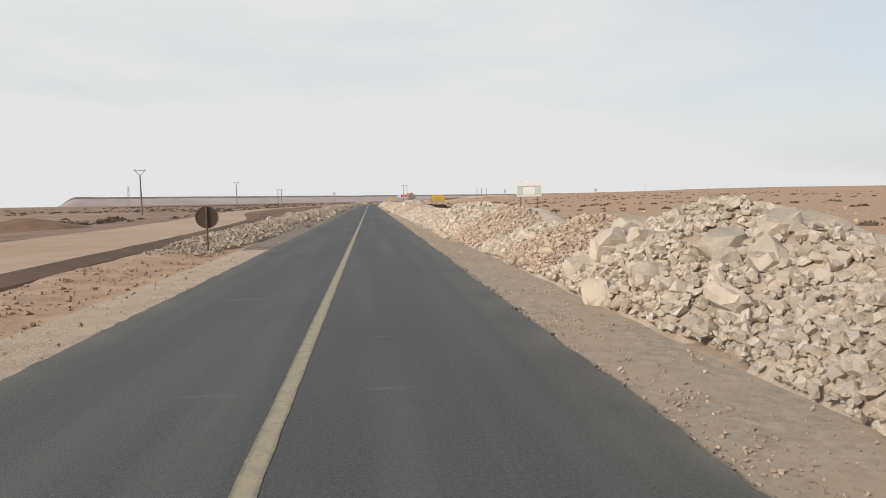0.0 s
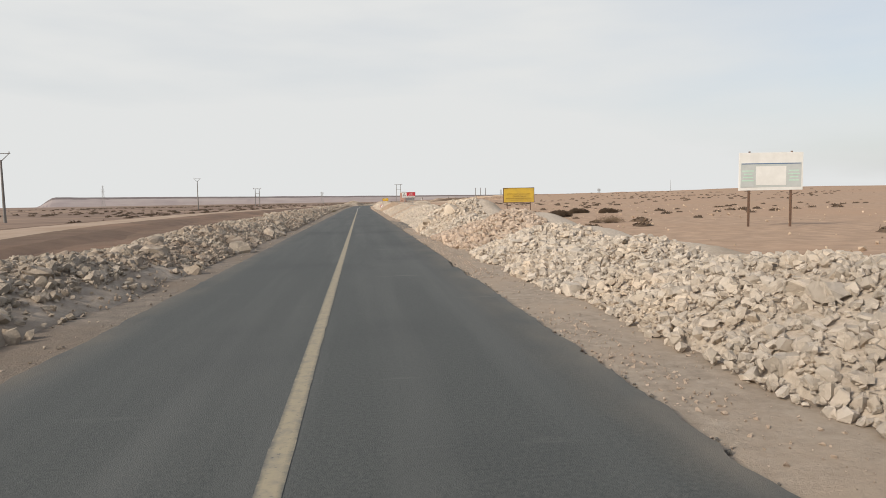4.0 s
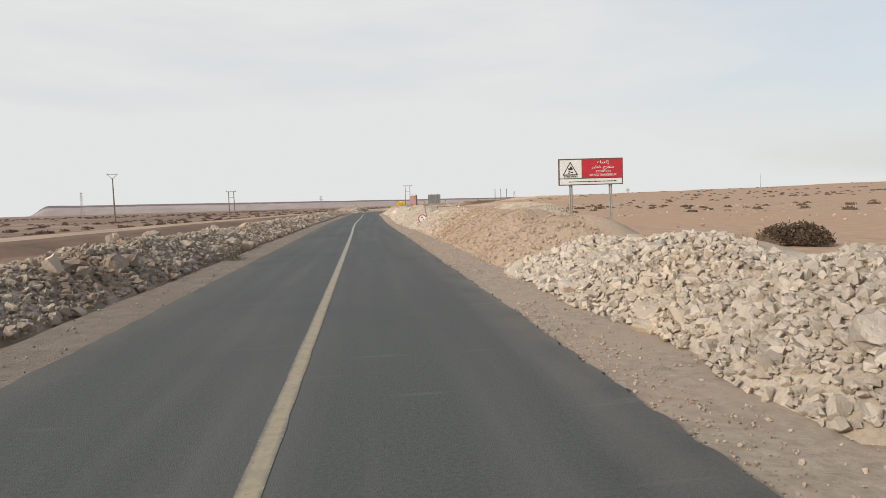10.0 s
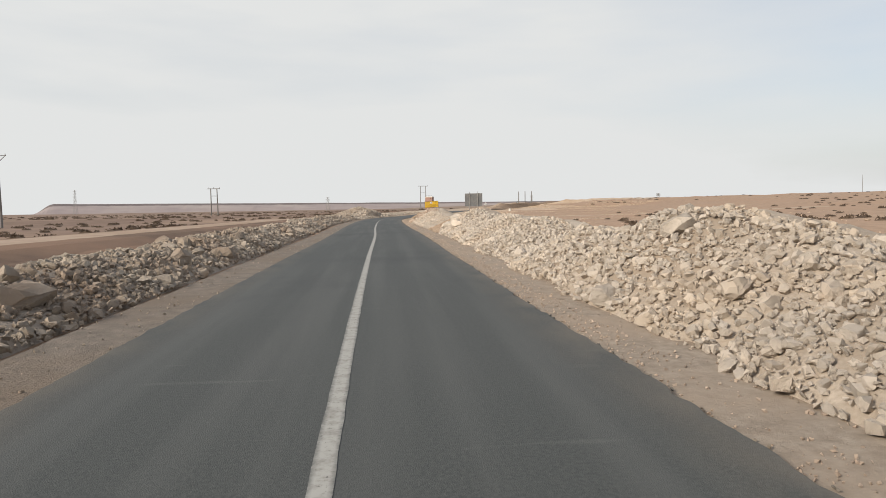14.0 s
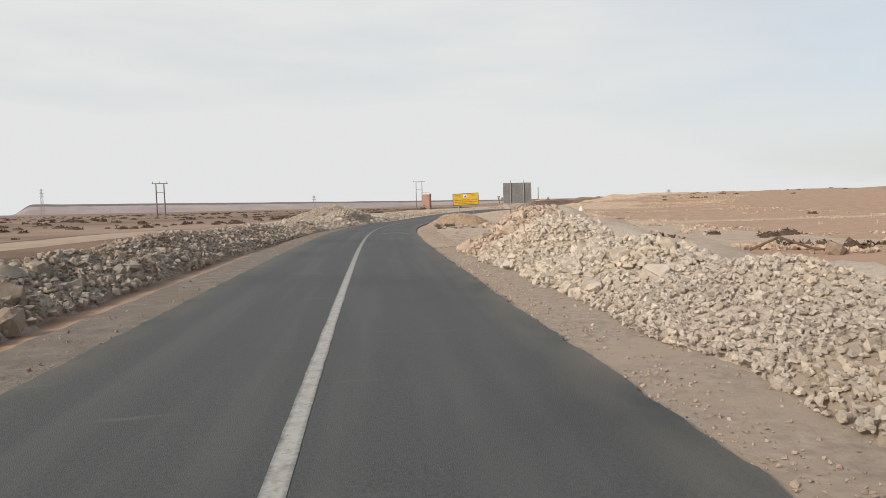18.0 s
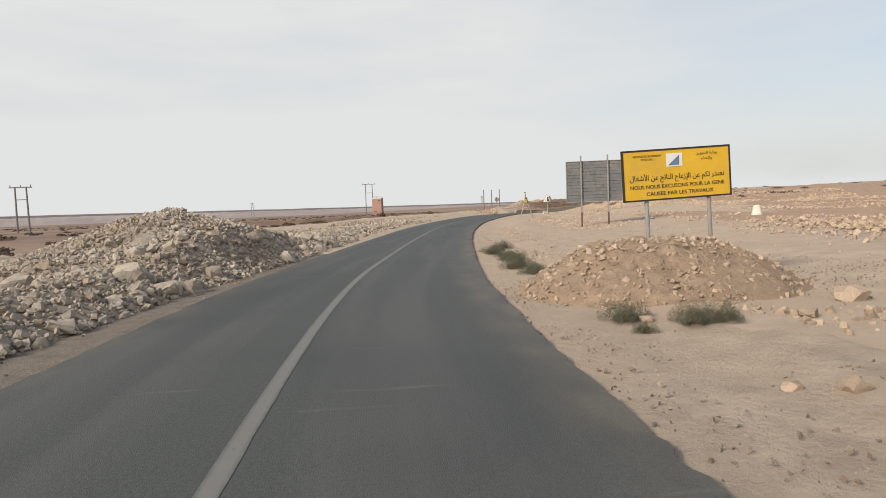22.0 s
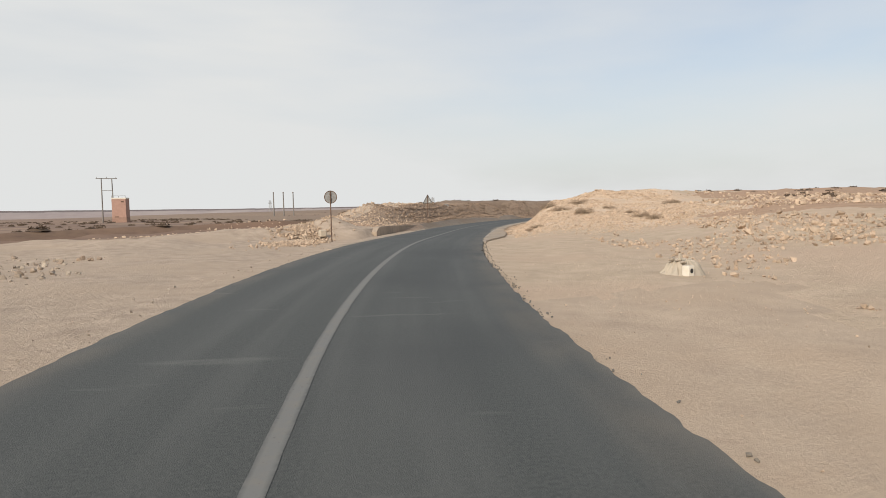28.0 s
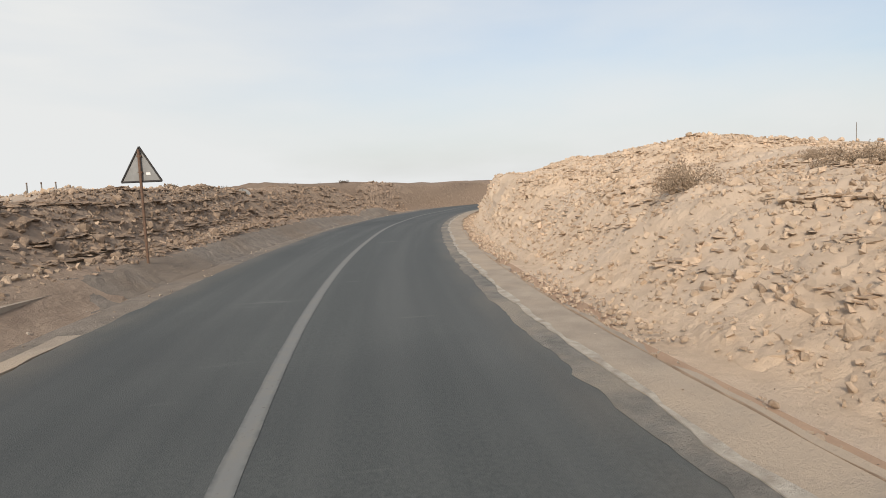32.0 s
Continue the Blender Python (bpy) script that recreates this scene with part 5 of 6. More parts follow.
# ---- far plateau ----
az = np.radians(np.concatenate([np.arange(-27, 14.01, 0.25), np.arange(14.25, 30, 0.25)]))
ad = np.degrees(az)
top = np.where(ad < 13.2, 1, 0) * (39 - 0.45 * (ad + 24)) * sstep(-24.9, -23.5, ad) + np.where(ad >= 13.2, 1, 0) * 22 * sstep(30, 25, ad)
top = top + 2.5 * (fbm(ad * 0.6, ad * 0, 141) - 0.5) * (top > 5)
cols = [(2700, -6), (2850, 0.45), (2960, 0.74), (2975, 0.78), (3000, 1.0), (3400, 1.0), (3500, -6)]
vx = []
for r_, f_ in cols:
    zz = np.full_like(az, f_) if f_ < 0 else top * f_ + (0 if f_ == 1.0 else 3 * (fbm(ad * 2, ad * 0 + r_, 143) - 0.5))
    vx.append(np.stack([np.sin(az) * r_, np.cos(az) * r_, zz], -1))
me = mesh_np("plateau", np.stack(vx, 1).reshape(-1, 3), grid_faces(len(az), len(cols)), None)
me.materials.append(M_MESA)
me.materials.append(M_MESATOP)
me.polygons.foreach_set("material_index", np.tile(np.array([0, 0, 0, 1, 1, 0], np.int32), len(az) - 1))
tagged(part("backdrop", me, M_MESA), "long low desert plateau with a dark rim on the horizon", "plateau", kind="structure")


# ---- signs, poles and other built things ----
def add_box(bm, cx, cy, cz, sx, sy, sz, bevel=0.0):
    r = bmesh.ops.create_cube(bm, size=1.0, matrix=Matrix.Translation((cx, cy, cz)) @ Matrix.Diagonal((sx, sy, sz, 1)))
    if bevel:
        edges = list({e for v in r["verts"] for e in v.link_edges})
        bmesh.ops.bevel(bm, geom=edges, offset=bevel, segments=1, affect="EDGES")


def box(cx, cy, cz, sx, sy, sz, bevel=0.0):
    bm = bmesh.new()
    add_box(bm, cx, cy, cz, sx, sy, sz, bevel)
    return bm


def add_rod(bm, a, b, r0, r1=None, seg=10):
    a, b = Vector(a), Vector(b)
    d = b - a
    m = Matrix.Translation((a + b) / 2) @ d.to_track_quat("Z", "Y").to_matrix().to_4x4()
    bmesh.ops.create_cone(bm, cap_ends=True, segments=seg, radius1=r0, radius2=r0 if r1 is None else r1, depth=d.length, matrix=m)


def rod(a, b, r0, r1=None, seg=10):
    bm = bmesh.new()
    add_rod(bm, a, b, r0, r1, seg)
    return bm


def plate(points, y0, y1):
    """A flat plate in the x-z plane with the outline points, from y0 to y1."""
    bm = bmesh.new()
    front = [bm.verts.new((x, y0, z)) for x, z in points]
    back = [bm.verts.new((x, y1, z)) for x, z in points]
    bm.faces.new(front)
    bm.faces.new(back[::-1])
    k = len(points)
    for i in range(k):
        bm.faces.new((front[(i + 1) % k], front[i], back[i], back[(i + 1) % k]))
    bmesh.ops.recalc_face_normals(bm, faces=bm.faces)
    return bm


def circle(r, cz, seg=40, cx=0.0):
    return [(cx + r * math.cos(6.28318 * k / seg), cz + r * math.sin(6.28318 * k / seg)) for k in range(seg)]


def ring(r0, r1, cz, y0, y1, seg=40):
    bm = bmesh.new()
    rows = []
    for r, y in ((r0, y1), (r0, y0), (r1, y0), (r1, y1)):
        rows.append([bm.verts.new((x, y, z)) for x, z in circle(r, cz, seg)])
    for a, b in zip(rows, rows[1:] + rows[:1]):
        for k in range(seg):
            bm.faces.new((a[k], a[(k + 1) % seg], b[(k + 1) % seg], b[k]))
    bmesh.ops.recalc_face_normals(bm, faces=bm.faces)
    return bm


def lettering(words, x, z, y, height, width, material, parent):
    """Raised lettering, centred on x, fitted to the width."""
    cu = bpy.data.curves.new("lettering", "FONT")
    cu.body = words
    cu.align_x = "CENTER"
    cu.extrude = 0.004
    cu.resolution_u = 3
    tmp = new("lettering", cu)
    me = bpy.data.meshes.new_from_object(tmp.evaluated_get(bpy.context.evaluated_depsgraph_get()))
    bpy.data.objects.remove(tmp)
    co = np.empty(len(me.vertices) * 3, np.float32)
    me.vertices.foreach_get("co", co)
    co = co.reshape(-1, 3)
    w = co[:, 0].max() - co[:, 0].min()
    out = np.stack([x + co[:, 0] * width / w, y - co[:, 2], z + co[:, 1] * height / 0.7], -1)
    me.vertices.foreach_set("co", out.astype(np.float32).ravel())
    me.materials.clear()
    me.materials.append(material)
    return part("lettering", me, material, parent)


FORMS = {"\u0627": 0xFE8D, "\u0623": 0xFE83, "\u0625": 0xFE87, "\u0629": 0xFE93, "\u0630": 0xFEAB, "\u0631": 0xFEAD, "\u0632": 0xFEAF, "\u0648": 0xFEED, "\u0621": 0xFE80}
JOINED = {"\u0628": 0xFE8F, "\u062a": 0xFE95, "\u062c": 0xFE9D, "\u062e": 0xFEA5, "\u0634": 0xFEB5, "\u0637": 0xFEC1, "\u0639": 0xFEC9, "\u063a": 0xFECD, "\u0643": 0xFED9, "\u0644": 0xFEDD,
          "\u0645": 0xFEE1, "\u0646": 0xFEE5, "\u0647": 0xFEE9, "\u064a": 0xFEF1}
LIGATURE = {"\u0644\u0627": 0xFEFB, "\u0644\u0623": 0xFEF7, "\u0644\u0625": 0xFEF9}


def arabic(words):
    """Arabic words as joined letter forms, in the order in which they are drawn from left to right."""
    out, k, linked = [], 0, False
    while k < len(words):
        pair = words[k:k + 2]
        if pair in LIGATURE:
            out.append(chr(LIGATURE[pair] + linked))
            linked, k = False, k + 2
            continue
        c = words[k]
        after = words[k + 1] if k + 1 < len(words) else " "
        if c in JOINED:
            on = after in JOINED or (after in FORMS and after != "\u0621")
            out.append(chr(JOINED[c] + (2 if on else 0) + (1 if linked else 0)))
            linked = on
        elif c in FORMS:
            out.append(chr(FORMS[c] + (1 if linked and c != "\u0621" else 0)))
            linked = False
        else:
            out.append(c)
            linked = False
        k += 1
    return "".join(reversed(out))


def script_bars(x0, x1, z, y, height, material, parent, seed):
    """A line of unreadable script as plain bars."""
    rng = random.Random(seed)
    x = x0
    while x < x1 - 0.02:
        w = min(rng.uniform(0.10, 0.24) * height / 0.09, x1 - x)
        part("script_bar", box(x + w / 2, y, z, w, 0.006, height * rng.uniform(0.35, 0.6)), material, parent)
        x += w + height * 0.35


def posts(e, xs, r, z0, z1, y, material, square=False, lean=0.0):
    for x in xs:
        if square:
            part("post", box(x, y, (z0 + z1) / 2, r * 2, r * 2, z1 - z0, 0.006), material, e)
        else:
            part("post", rod((x + lean, y, z0), (x, y, z1), r), material, e)


def board(e, w, h, zb, face, edge, back=None, y=0.0):
    panel = part("panel", box(0, y, zb + h / 2, w, 0.03, h, 0.004), face, e)
    for nm, cx, cz, sx, sz in (("frame_top", 0, zb + h, w + 0.06, 0.035), ("frame_bottom", 0, zb, w + 0.06, 0.035), ("frame_side", -w / 2 - 0.012, zb + h / 2, 0.035, h),
                               ("frame_side", w / 2 + 0.012, zb + h / 2, 0.035, h)):
        part(nm, box(cx, y, cz, sx, 0.05, sz), edge, e)
    return panel


# project board, white with pale green print
e = thing("project_board", 22.35, 84.7, float(land(22.35, 84.7)), "faded white information board with pale green print on rusty posts", "billboard", rz=-8)
panel = part("panel", box(0, 0, 2.95, 3.4, 0.04, 2.0, 0.006), M_WHITE, e)
part("print_field", box(0, -0.026, 2.75, 3.22, 0.012, 1.28), M_GREYPALE, panel, "pale grey-green printed field")
part("blank_sheet", box(0.0, -0.036, 2.72, 1.6, 0.012, 1.0), M_WHITE, panel, "blank white sheet")
part("print_line", box(0, -0.036, 3.36, 3.1, 0.008, 0.05), M_BLUE, panel)
for k, (cx, sw) in enumerate([(-1.22, 0.62), (1.22, 0.62)]):
    for j in range(4):
        part("print_line", box(cx, -0.036, 2.98 - j * 0.17, sw * (1 - 0.13 * ((j * 2 + k) % 3)), 0.008, 0.07), M_GREENPALE, panel)
posts(e, (-1.12, 1.12), 0.05, -0.3, 1.97, 0.06, M_RUST, True)
posts(e, (-1.12, 1.12), 0.04, 1.9, 4.02, 0.06, M_RUST, True)

# faded yellow works board
e = thing("works_board", 10.78, 93.4, 0.0, "faded yellow roadworks board with brown print on two posts", "road sign", "roadworks boards", rz=-9)
panel = board(e, 1.95, 0.93, 1.5, M_YDARK, M_RUST)
lettering(arabic("\u0646\u0639\u062a\u0630\u0631 \u0644\u0643\u0645 \u0639\u0646 \u0627\u0644\u0625\u0632\u0639\u0627\u062c \u0627\u0644\u0646\u0627\u062a\u062c"), 0.0, 2.02, -0.018, 0.09, 1.5, M_BROWNINK, panel)
lettering(arabic("\u0639\u0646 \u0647\u0630\u0647 \u0627\u0644\u0623\u0634\u063a\u0627\u0644"), 0.03, 1.86, -0.018, 0.09, 0.86, M_BROWNINK, panel)
script_bars(-0.85, 0.85, 1.76, -0.02, 0.06, M_BROWNINK, panel, 3)
script_bars(-0.5, 0.6, 1.65, -0.02, 0.06, M_BROWNINK, panel, 4)
posts(e, (-0.75, 0.75), 0.03, -0.2, 1.5, 0.04, M_RUST, True)
posts(e, (-0.75, 0.75), 0.03, 1.45, 2.4, 0.05, M_RUST, True)

# red and white danger board
e = thing("danger_board", 9.0, 163.6, 0.0, "red and white dangerous bend warning board on steel posts", "road sign", rz=-4)
panel = board(e, 2.3, 0.92, 2.27, M_WHITE, M_RUST)
part("red_field", box(0.40, -0.02, 2.84, 1.47, 0.012, 0.66), M_RED, panel, "red printed field")
part("strip_line", box(0, -0.02, 2.50, 2.28, 0.012, 0.02), M_BLACK, panel)
part("warning_triangle", plate([(-1.03, 2.62), (-0.47, 2.62), (-0.75, 3.1)], -0.030, -0.018), M_BLACK, panel)
part("triangle_field", plate([(-0.975, 2.65), (-0.525, 2.65), (-0.75, 3.04)], -0.038, -0.026), M_WHITE, panel)
for cx, cz, sx, sz in ((-0.75, 2.84, 0.15, 0.06), (-0.79, 2.75, 0.05, 0.05), (-0.70, 2.72, 0.09, 0.03), (-0.82, 2.69, 0.06, 0.03), (-0.73, 2.9, 0.06, 0.05)):
    part("pictogram", box(cx, -0.042, cz, sx, 0.008, sz), M_BLACK, panel)
lettering("ATTENTION", -0.75, 2.54, -0.024, 0.055, 0.5, M_BLACK, panel)
lettering("ATTENTION", 0.45, 2.70, -0.03, 0.07, 0.55, M_WHITE, panel)
lettering("VIRAGE DANGEREUX", 0.45, 2.57, -0.03, 0.08, 1.0, M_WHITE, panel)
lettering(arabic("\u0625\u0646\u062a\u0628\u0627\u0647"), 0.45, 3.02, -0.03, 0.11, 0.42, M_WHITE, panel)
lettering(arabic("\u0645\u0646\u0639\u0631\u062c \u062e\u0637\u064a\u0631"), 0.45, 2.85, -0.03, 0.11, 0.82, M_WHITE, panel)
script_bars(-0.8, 0.95, 2.38, -0.02, 0.06, M_BLACK, panel, 7)
for x in (-0.72, 0.74):
    posts(e, (x - 0.035, x + 0.035), 0.028, -0.1, 2.3, 0.06, M_STEEL)
    posts(e, (x,), 0.03, 2.25, 3.15, 0.055, M_STEEL)

# yellow works board on the mound
mz = float(land(10.4, 309.0))
e = thing("works_board", 10.79, 308.9, mz - 0.02, "yellow roadworks apology board with black lettering on two posts", "road sign", "roadworks boards", rz=-6)
panel = board(e, 2.36, 1.05, 1.82, M_YELLOW, M_BLACK)
part("emblem_sheet", box(-0.05, -0.02, 2.64, 0.36, 0.008, 0.28), M_WHITE, panel, "white printed emblem")
part("emblem_shape", plate([(-0.19, 2.53), (0.05, 2.53), (0.06, 2.74)], -0.03, -0.02), M_BLUE, panel)
lettering("MINISTERE DE L'EQUIPEMENT", -0.65, 2.73, -0.018, 0.04, 0.62, M_BROWNINK, panel)
lettering("ET DE L'EAU", -0.65, 2.66, -0.018, 0.04, 0.27, M_BROWNINK, panel)
lettering(arabic("\u0648\u0632\u0627\u0631\u0629 \u0627\u0644\u062a\u062c\u0647\u064a\u0632"), 0.68, 2.72, -0.018, 0.06, 0.46, M_BROWNINK, panel)
lettering(arabic("\u0648\u0627\u0644\u0645\u0627\u0621"), 0.68, 2.61, -0.018, 0.06, 0.24, M_BROWNINK, panel)
lettering(arabic("\u0646\u0639\u062a\u0630\u0631 \u0644\u0643\u0645 \u0639\u0646 \u0627\u0644\u0625\u0632\u0639\u0627\u062c \u0627\u0644\u0646\u0627\u062a\u062c \u0639\u0646 \u0627\u0644\u0623\u0634\u063a\u0627\u0644"), 0.0, 2.24, -0.018, 0.11, 2.1, M_BLACK, panel)
lettering("NOUS NOUS EXCUSONS POUR LA GENE", 0.0, 2.06, -0.018, 0.08, 2.1, M_BLACK, panel)
lettering("CAUSEE PAR LES TRAVAUX", 0.05, 1.91, -0.018, 0.08, 1.5, M_BLACK, panel)
posts(e, (-0.68, 0.72), 0.045, -0.1, 1.86, 0.05, M_STEEL)
posts(e, (-0.68, 0.72), 0.045, 1.8, 2.8, 0.065, M_STEEL)

e.matrix_world = e.matrix_world @ Matrix.Translation((0, 0, 1.9)) @ Matrix.Rotation(radians(-2.1), 4, "Y") @ Matrix.Translation((0, 0, -1.85))

# large board seen from behind
gzb = float(land(23.0, 338.5))
e = thing("billboard", 23.03, 338.5, gzb, "large grey steel billboard seen from its ribbed back", "billboard", rz=-15.7)
zb0, hh = 1.88 - gzb, 2.84
for k in range(12):
    part("back_slat", box(0, 0.02 * (k % 2), zb0 + hh * (k + 0.5) / 12, 3.86, 0.03, hh / 12 - 0.008, 0.006), M_BILLBACK, e)
part("back_sheet", box(0, 0.05, zb0 + hh / 2, 3.86, 0.02, hh), M_BILLBACK, e)
for sx in (-1.945, 1.945):
    part("frame_side", box(sx, 0.0, zb0 + hh / 2, 0.05, 0.08, hh + 0.04), M_STEEL, e)
for cz in (zb0 - 0.01, zb0 + hh + 0.01):
    part("frame_rail", box(0, 0.0, cz, 3.84, 0.07, 0.04), M_STEEL, e)
for sx in (-0.92, 0.95):
    part("post", box(sx, -0.085, (zb0 + hh + 0.42 - 0.3) / 2, 0.10, 0.11, zb0 + hh + 0.42 + 0.3, 0.01), M_STEEL, e)
    part("post_foot", box(sx, -0.085, 0.35, 0.112, 0.122, 1.3, 0.01), M_RUST, e, "rusty lower post")

# warped yellow works board on splayed posts
gz2 = float(land(24.4, 356.8))
e = thing("works_board", 24.4, 356.8, gz2, "warped yellow roadworks board leaning on splayed pale posts", "road sign", "roadworks boards")
low, high = 2.08 - gz2, 3.12 - gz2


def on_board(u, v, lift=0.0):
    """A point of the warped panel: u from its near edge (-1) to its far edge (1), v from the foot (0) to the top (1)."""
    a = radians(10.0 + 12.0 * v)
    x, y = math.sin(a) * u, math.cos(a) * u
    return Vector((x - math.cos(a) * lift - 0.08 * v, y + math.sin(a) * lift, low + (high - low) * v + 0.03 * u))


def warped(u0, u1, v0, v1, lift, thick, steps=8):
    bm = bmesh.new()
    for d in (lift, lift - thick):
        for j in range(steps + 1):
            for i in range(steps + 1):
                bm.verts.new(on_board(u0 + (u1 - u0) * i / steps, v0 + (v1 - v0) * j / steps, d))
    bm.verts.ensure_lookup_table()
    k, w = (steps + 1) ** 2, steps + 1
    for j in range(steps):
        for i in range(steps):
            q = [j * w + i, j * w + i + 1, (j + 1) * w + i + 1, (j + 1) * w + i]
            bm.faces.new([bm.verts[c] for c in q])
            bm.faces.new([bm.verts[c + k] for c in q[::-1]])
    rim = [i for i in range(steps)] + [j * w + steps for j in range(steps)] + [steps * w + steps - i for i in range(steps)] + [(steps - j) * w for j in range(steps)]
    for p, q in zip(rim, rim[1:] + rim[:1]):
        bm.faces.new([bm.verts[c] for c in (q, p, p + k, q + k)])
    bmesh.ops.recalc_face_normals(bm, faces=bm.faces)
    return bm


panel = part("panel", warped(-1.0, 1.0, 0.0, 1.0, 0.0, 0.025), M_YELLOW, e)
for nm, q, m_ in (("frame_bottom", (-1.02, 1.02, -0.03, 0.015), M_RUST), ("frame_top", (-1.02, 1.02, 0.985, 1.02), M_RUST), ("frame_side", (-1.03, -0.985, 0.0, 1.0), M_RUST), ("frame_side", (0.985, 1.03, 0.0, 1.0), M_RUST)):
    part(nm, warped(*q, 0.012, 0.05, 6), m_, e)
part("emblem_sheet", warped(-0.05, 0.35, 0.64, 0.92, 0.012, 0.008, 2), M_WHITE, panel, "white printed emblem")
for k in range(7):
    part("script_bar", warped(-0.85 + 0.25 * k, -0.66 + 0.25 * k, 0.36, 0.45, 0.010, 0.006, 2), M_BLACK, panel)
for k in range(9):
    part("script_bar", warped(-0.86 + 0.19 * k, -0.72 + 0.19 * k, 0.14, 0.20, 0.010, 0.006, 2), M_BROWNINK, panel)
for u, fx_, fy_ in ((-0.72, 0.55, -0.45), (0.72, -0.25, 1.15)):
    top_ = on_board(u, 0.5, -0.06)
    part("post", rod((fx_, fy_, -0.2), tuple(top_), 0.05), M_CONCRETE, e, "pale painted post")


def road_sign_back(shape, x, y, z, rz, size, zc, material, label, post_mat, lean=0.0):
    """A traffic sign seen from behind: plate, stiffening bars, clamp and post."""
    e = thing("traffic_sign", x, y, z, label, "traffic sign", rz=rz)
    if shape == "round":
        face = part("plate", plate(circle(size / 2, zc), 0.0, 0.02), material, e)
        part("rim", ring(size / 2 - 0.03, size / 2 + 0.006, zc, -0.014, 0.026), M_RUST, face, "dark rusty rim")
        top_ = zc + size * 0.46
    else:
        h = size * 0.87
        pts = [(-size / 2, zc - h / 2), (size / 2, zc - h / 2), (0, zc + h / 2)]
        face = part("plate", plate(pts, 0.0, 0.02), material, e)
        for (ax_, az_), (bx_, bz_) in zip(pts, pts[1:] + pts[:1]):
            part("rim", rod((ax_, 0.0, az_), (bx_, 0.0, bz_), 0.024, None, 6), M_BLACK if shape == "triangle_dark" else material, face, "dark rim")
        top_ = zc + h * 0.42
    for dz in (-0.2, 0.2):
        part("clamp", box(0, -0.03, zc + dz * size, 0.10, 0.07, 0.03), post_mat, e)
    if shape != "round":
        part("sticker", box(size * 0.18, -0.006, zc - size * 0.24, 0.10, 0.006, 0.06), M_WHITE, face, "small white sticker")
    part("post", rod((lean, -0.05, -0.3), (0, -0.05, top_), 0.032), post_mat, e)
    return e


road_sign_back("round", -5.36, 24.8, -0.08, 0, 0.84, 1.31, M_BROWNSIGN, "dark brown back of a round traffic sign on a post", M_RUST)
road_sign_back("round", 34.75, 400.6, float(land(34.75, 400.6)), -34, 0.74, 3.06 - float(land(34.75, 400.6)), M_SIGNBACK, "grey back of a round traffic sign on a rusty post", M_RUST)
zt = float(land(51.7, 419.05))
road_sign_back("triangle_dark", 51.68, 419.05, zt, -44, 0.94, 3.24 - zt, M_SIGNBACK, "grey back of a triangular traffic sign on a rusty post", M_RUST)
zt = float(land(61.8, 432.4))
road_sign_back("round", 61.8, 432.4, zt, -50, 0.95, 2.42 - zt, M_SIGNBACK, "grey back of a round traffic sign among the rocks", M_STEEL)
e = thing("stone_block", 35.0, 402.6, float(land(35.0, 402.6)), "pale square stone block beside a sign post", "stone block")
part("block", box(-0.15, -0.2, 0.2, 0.42, 0.4, 0.42, 0.05), M_CONCRETE, e)

# rockfall warning sign
zt = float(land(31.14, 368.3))
e = thing("warning_sign", 31.14, 368.3, zt, "triangular rockfall warning sign with worn red border on a post", "traffic sign", rz=-38)
tb = 2.14 - zt
part("plate", plate([(-0.52, tb), (0.52, tb), (0, tb + 0.9)], -0.01, 0.01), M_WORNRED, e)
part("white_field", plate([(-0.46, tb + 0.035), (0.46, tb + 0.035), (0, tb + 0.83)], -0.018, -0.006), M_WHITE, e)
part("cliff_symbol", plate([(0.05, tb + 0.07), (0.38, tb + 0.07), (0.17, tb + 0.42), (0.10, tb + 0.60), (0.02, tb + 0.62), (0.0, tb + 0.35)], -0.026, -0.016), M_BLACK, e)
for cx, cz, r_ in ((-0.08, 0.45, 0.035), (-0.14, 0.33, 0.04), (-0.10, 0.22, 0.03), (-0.2, 0.16, 0.045), (-0.07, 0.12, 0.035)):
    part("rock_symbol", plate(circle(r_, tb + cz, 7, cx), -0.026, -0.016), M_BLACK, e)
part("post", rod((0.06, 0.04, -0.3), (0, 0.04, tb + 0.75), 0.045), M_CONCRETE, e, "sand-coloured painted post")

# no-overtaking sign lying against the bank
e = thing("no_overtaking_sign", 5.2, 188.85, 0.66, "tilted round no-overtaking sign half buried in rubble", "traffic sign", rz=-12)
tl = Matrix.Rotation(radians(40), 4, "Y") @ Matrix.Rotation(radians(-14), 4, "X")


def tilted(bm):
    bmesh.ops.transform(bm, matrix=tl, verts=bm.verts)
    return bm


part("plate", tilted(plate(circle(0.43, 0.0), 0.0, 0.02)), M_WHITE, e)
part("red_ring", tilted(ring(0.31, 0.41, 0.0, -0.012, 0.002)), M_SIGNRED, e)
for nm, m_, cx, cz in (("car_symbol", M_BLACK, -0.12, 0.06), ("car_symbol", M_SIGNRED, 0.11, 0.0)):
    pts = [(-0.09, -0.05), (0.09, -0.05), (0.09, 0.01), (0.055, 0.03), (0.03, 0.08), (-0.03, 0.08), (-0.055, 0.03), (-0.09, 0.01)]
    part(nm, tilted(plate([(cx + a, cz + b) for a, b in pts], -0.010, -0.001)), m_, e)
part("post", rod((0.45, 0.12, -0.5), (0.12, 0.45, 1.66), 0.05), M_POST, e, "weathered brown post")
part("post_cap", rod((0.125, 0.445, 1.62), (0.12, 0.45, 1.70), 0.046), M_BLACK, e)
e.scale = (0.82, 0.82, 0.82)


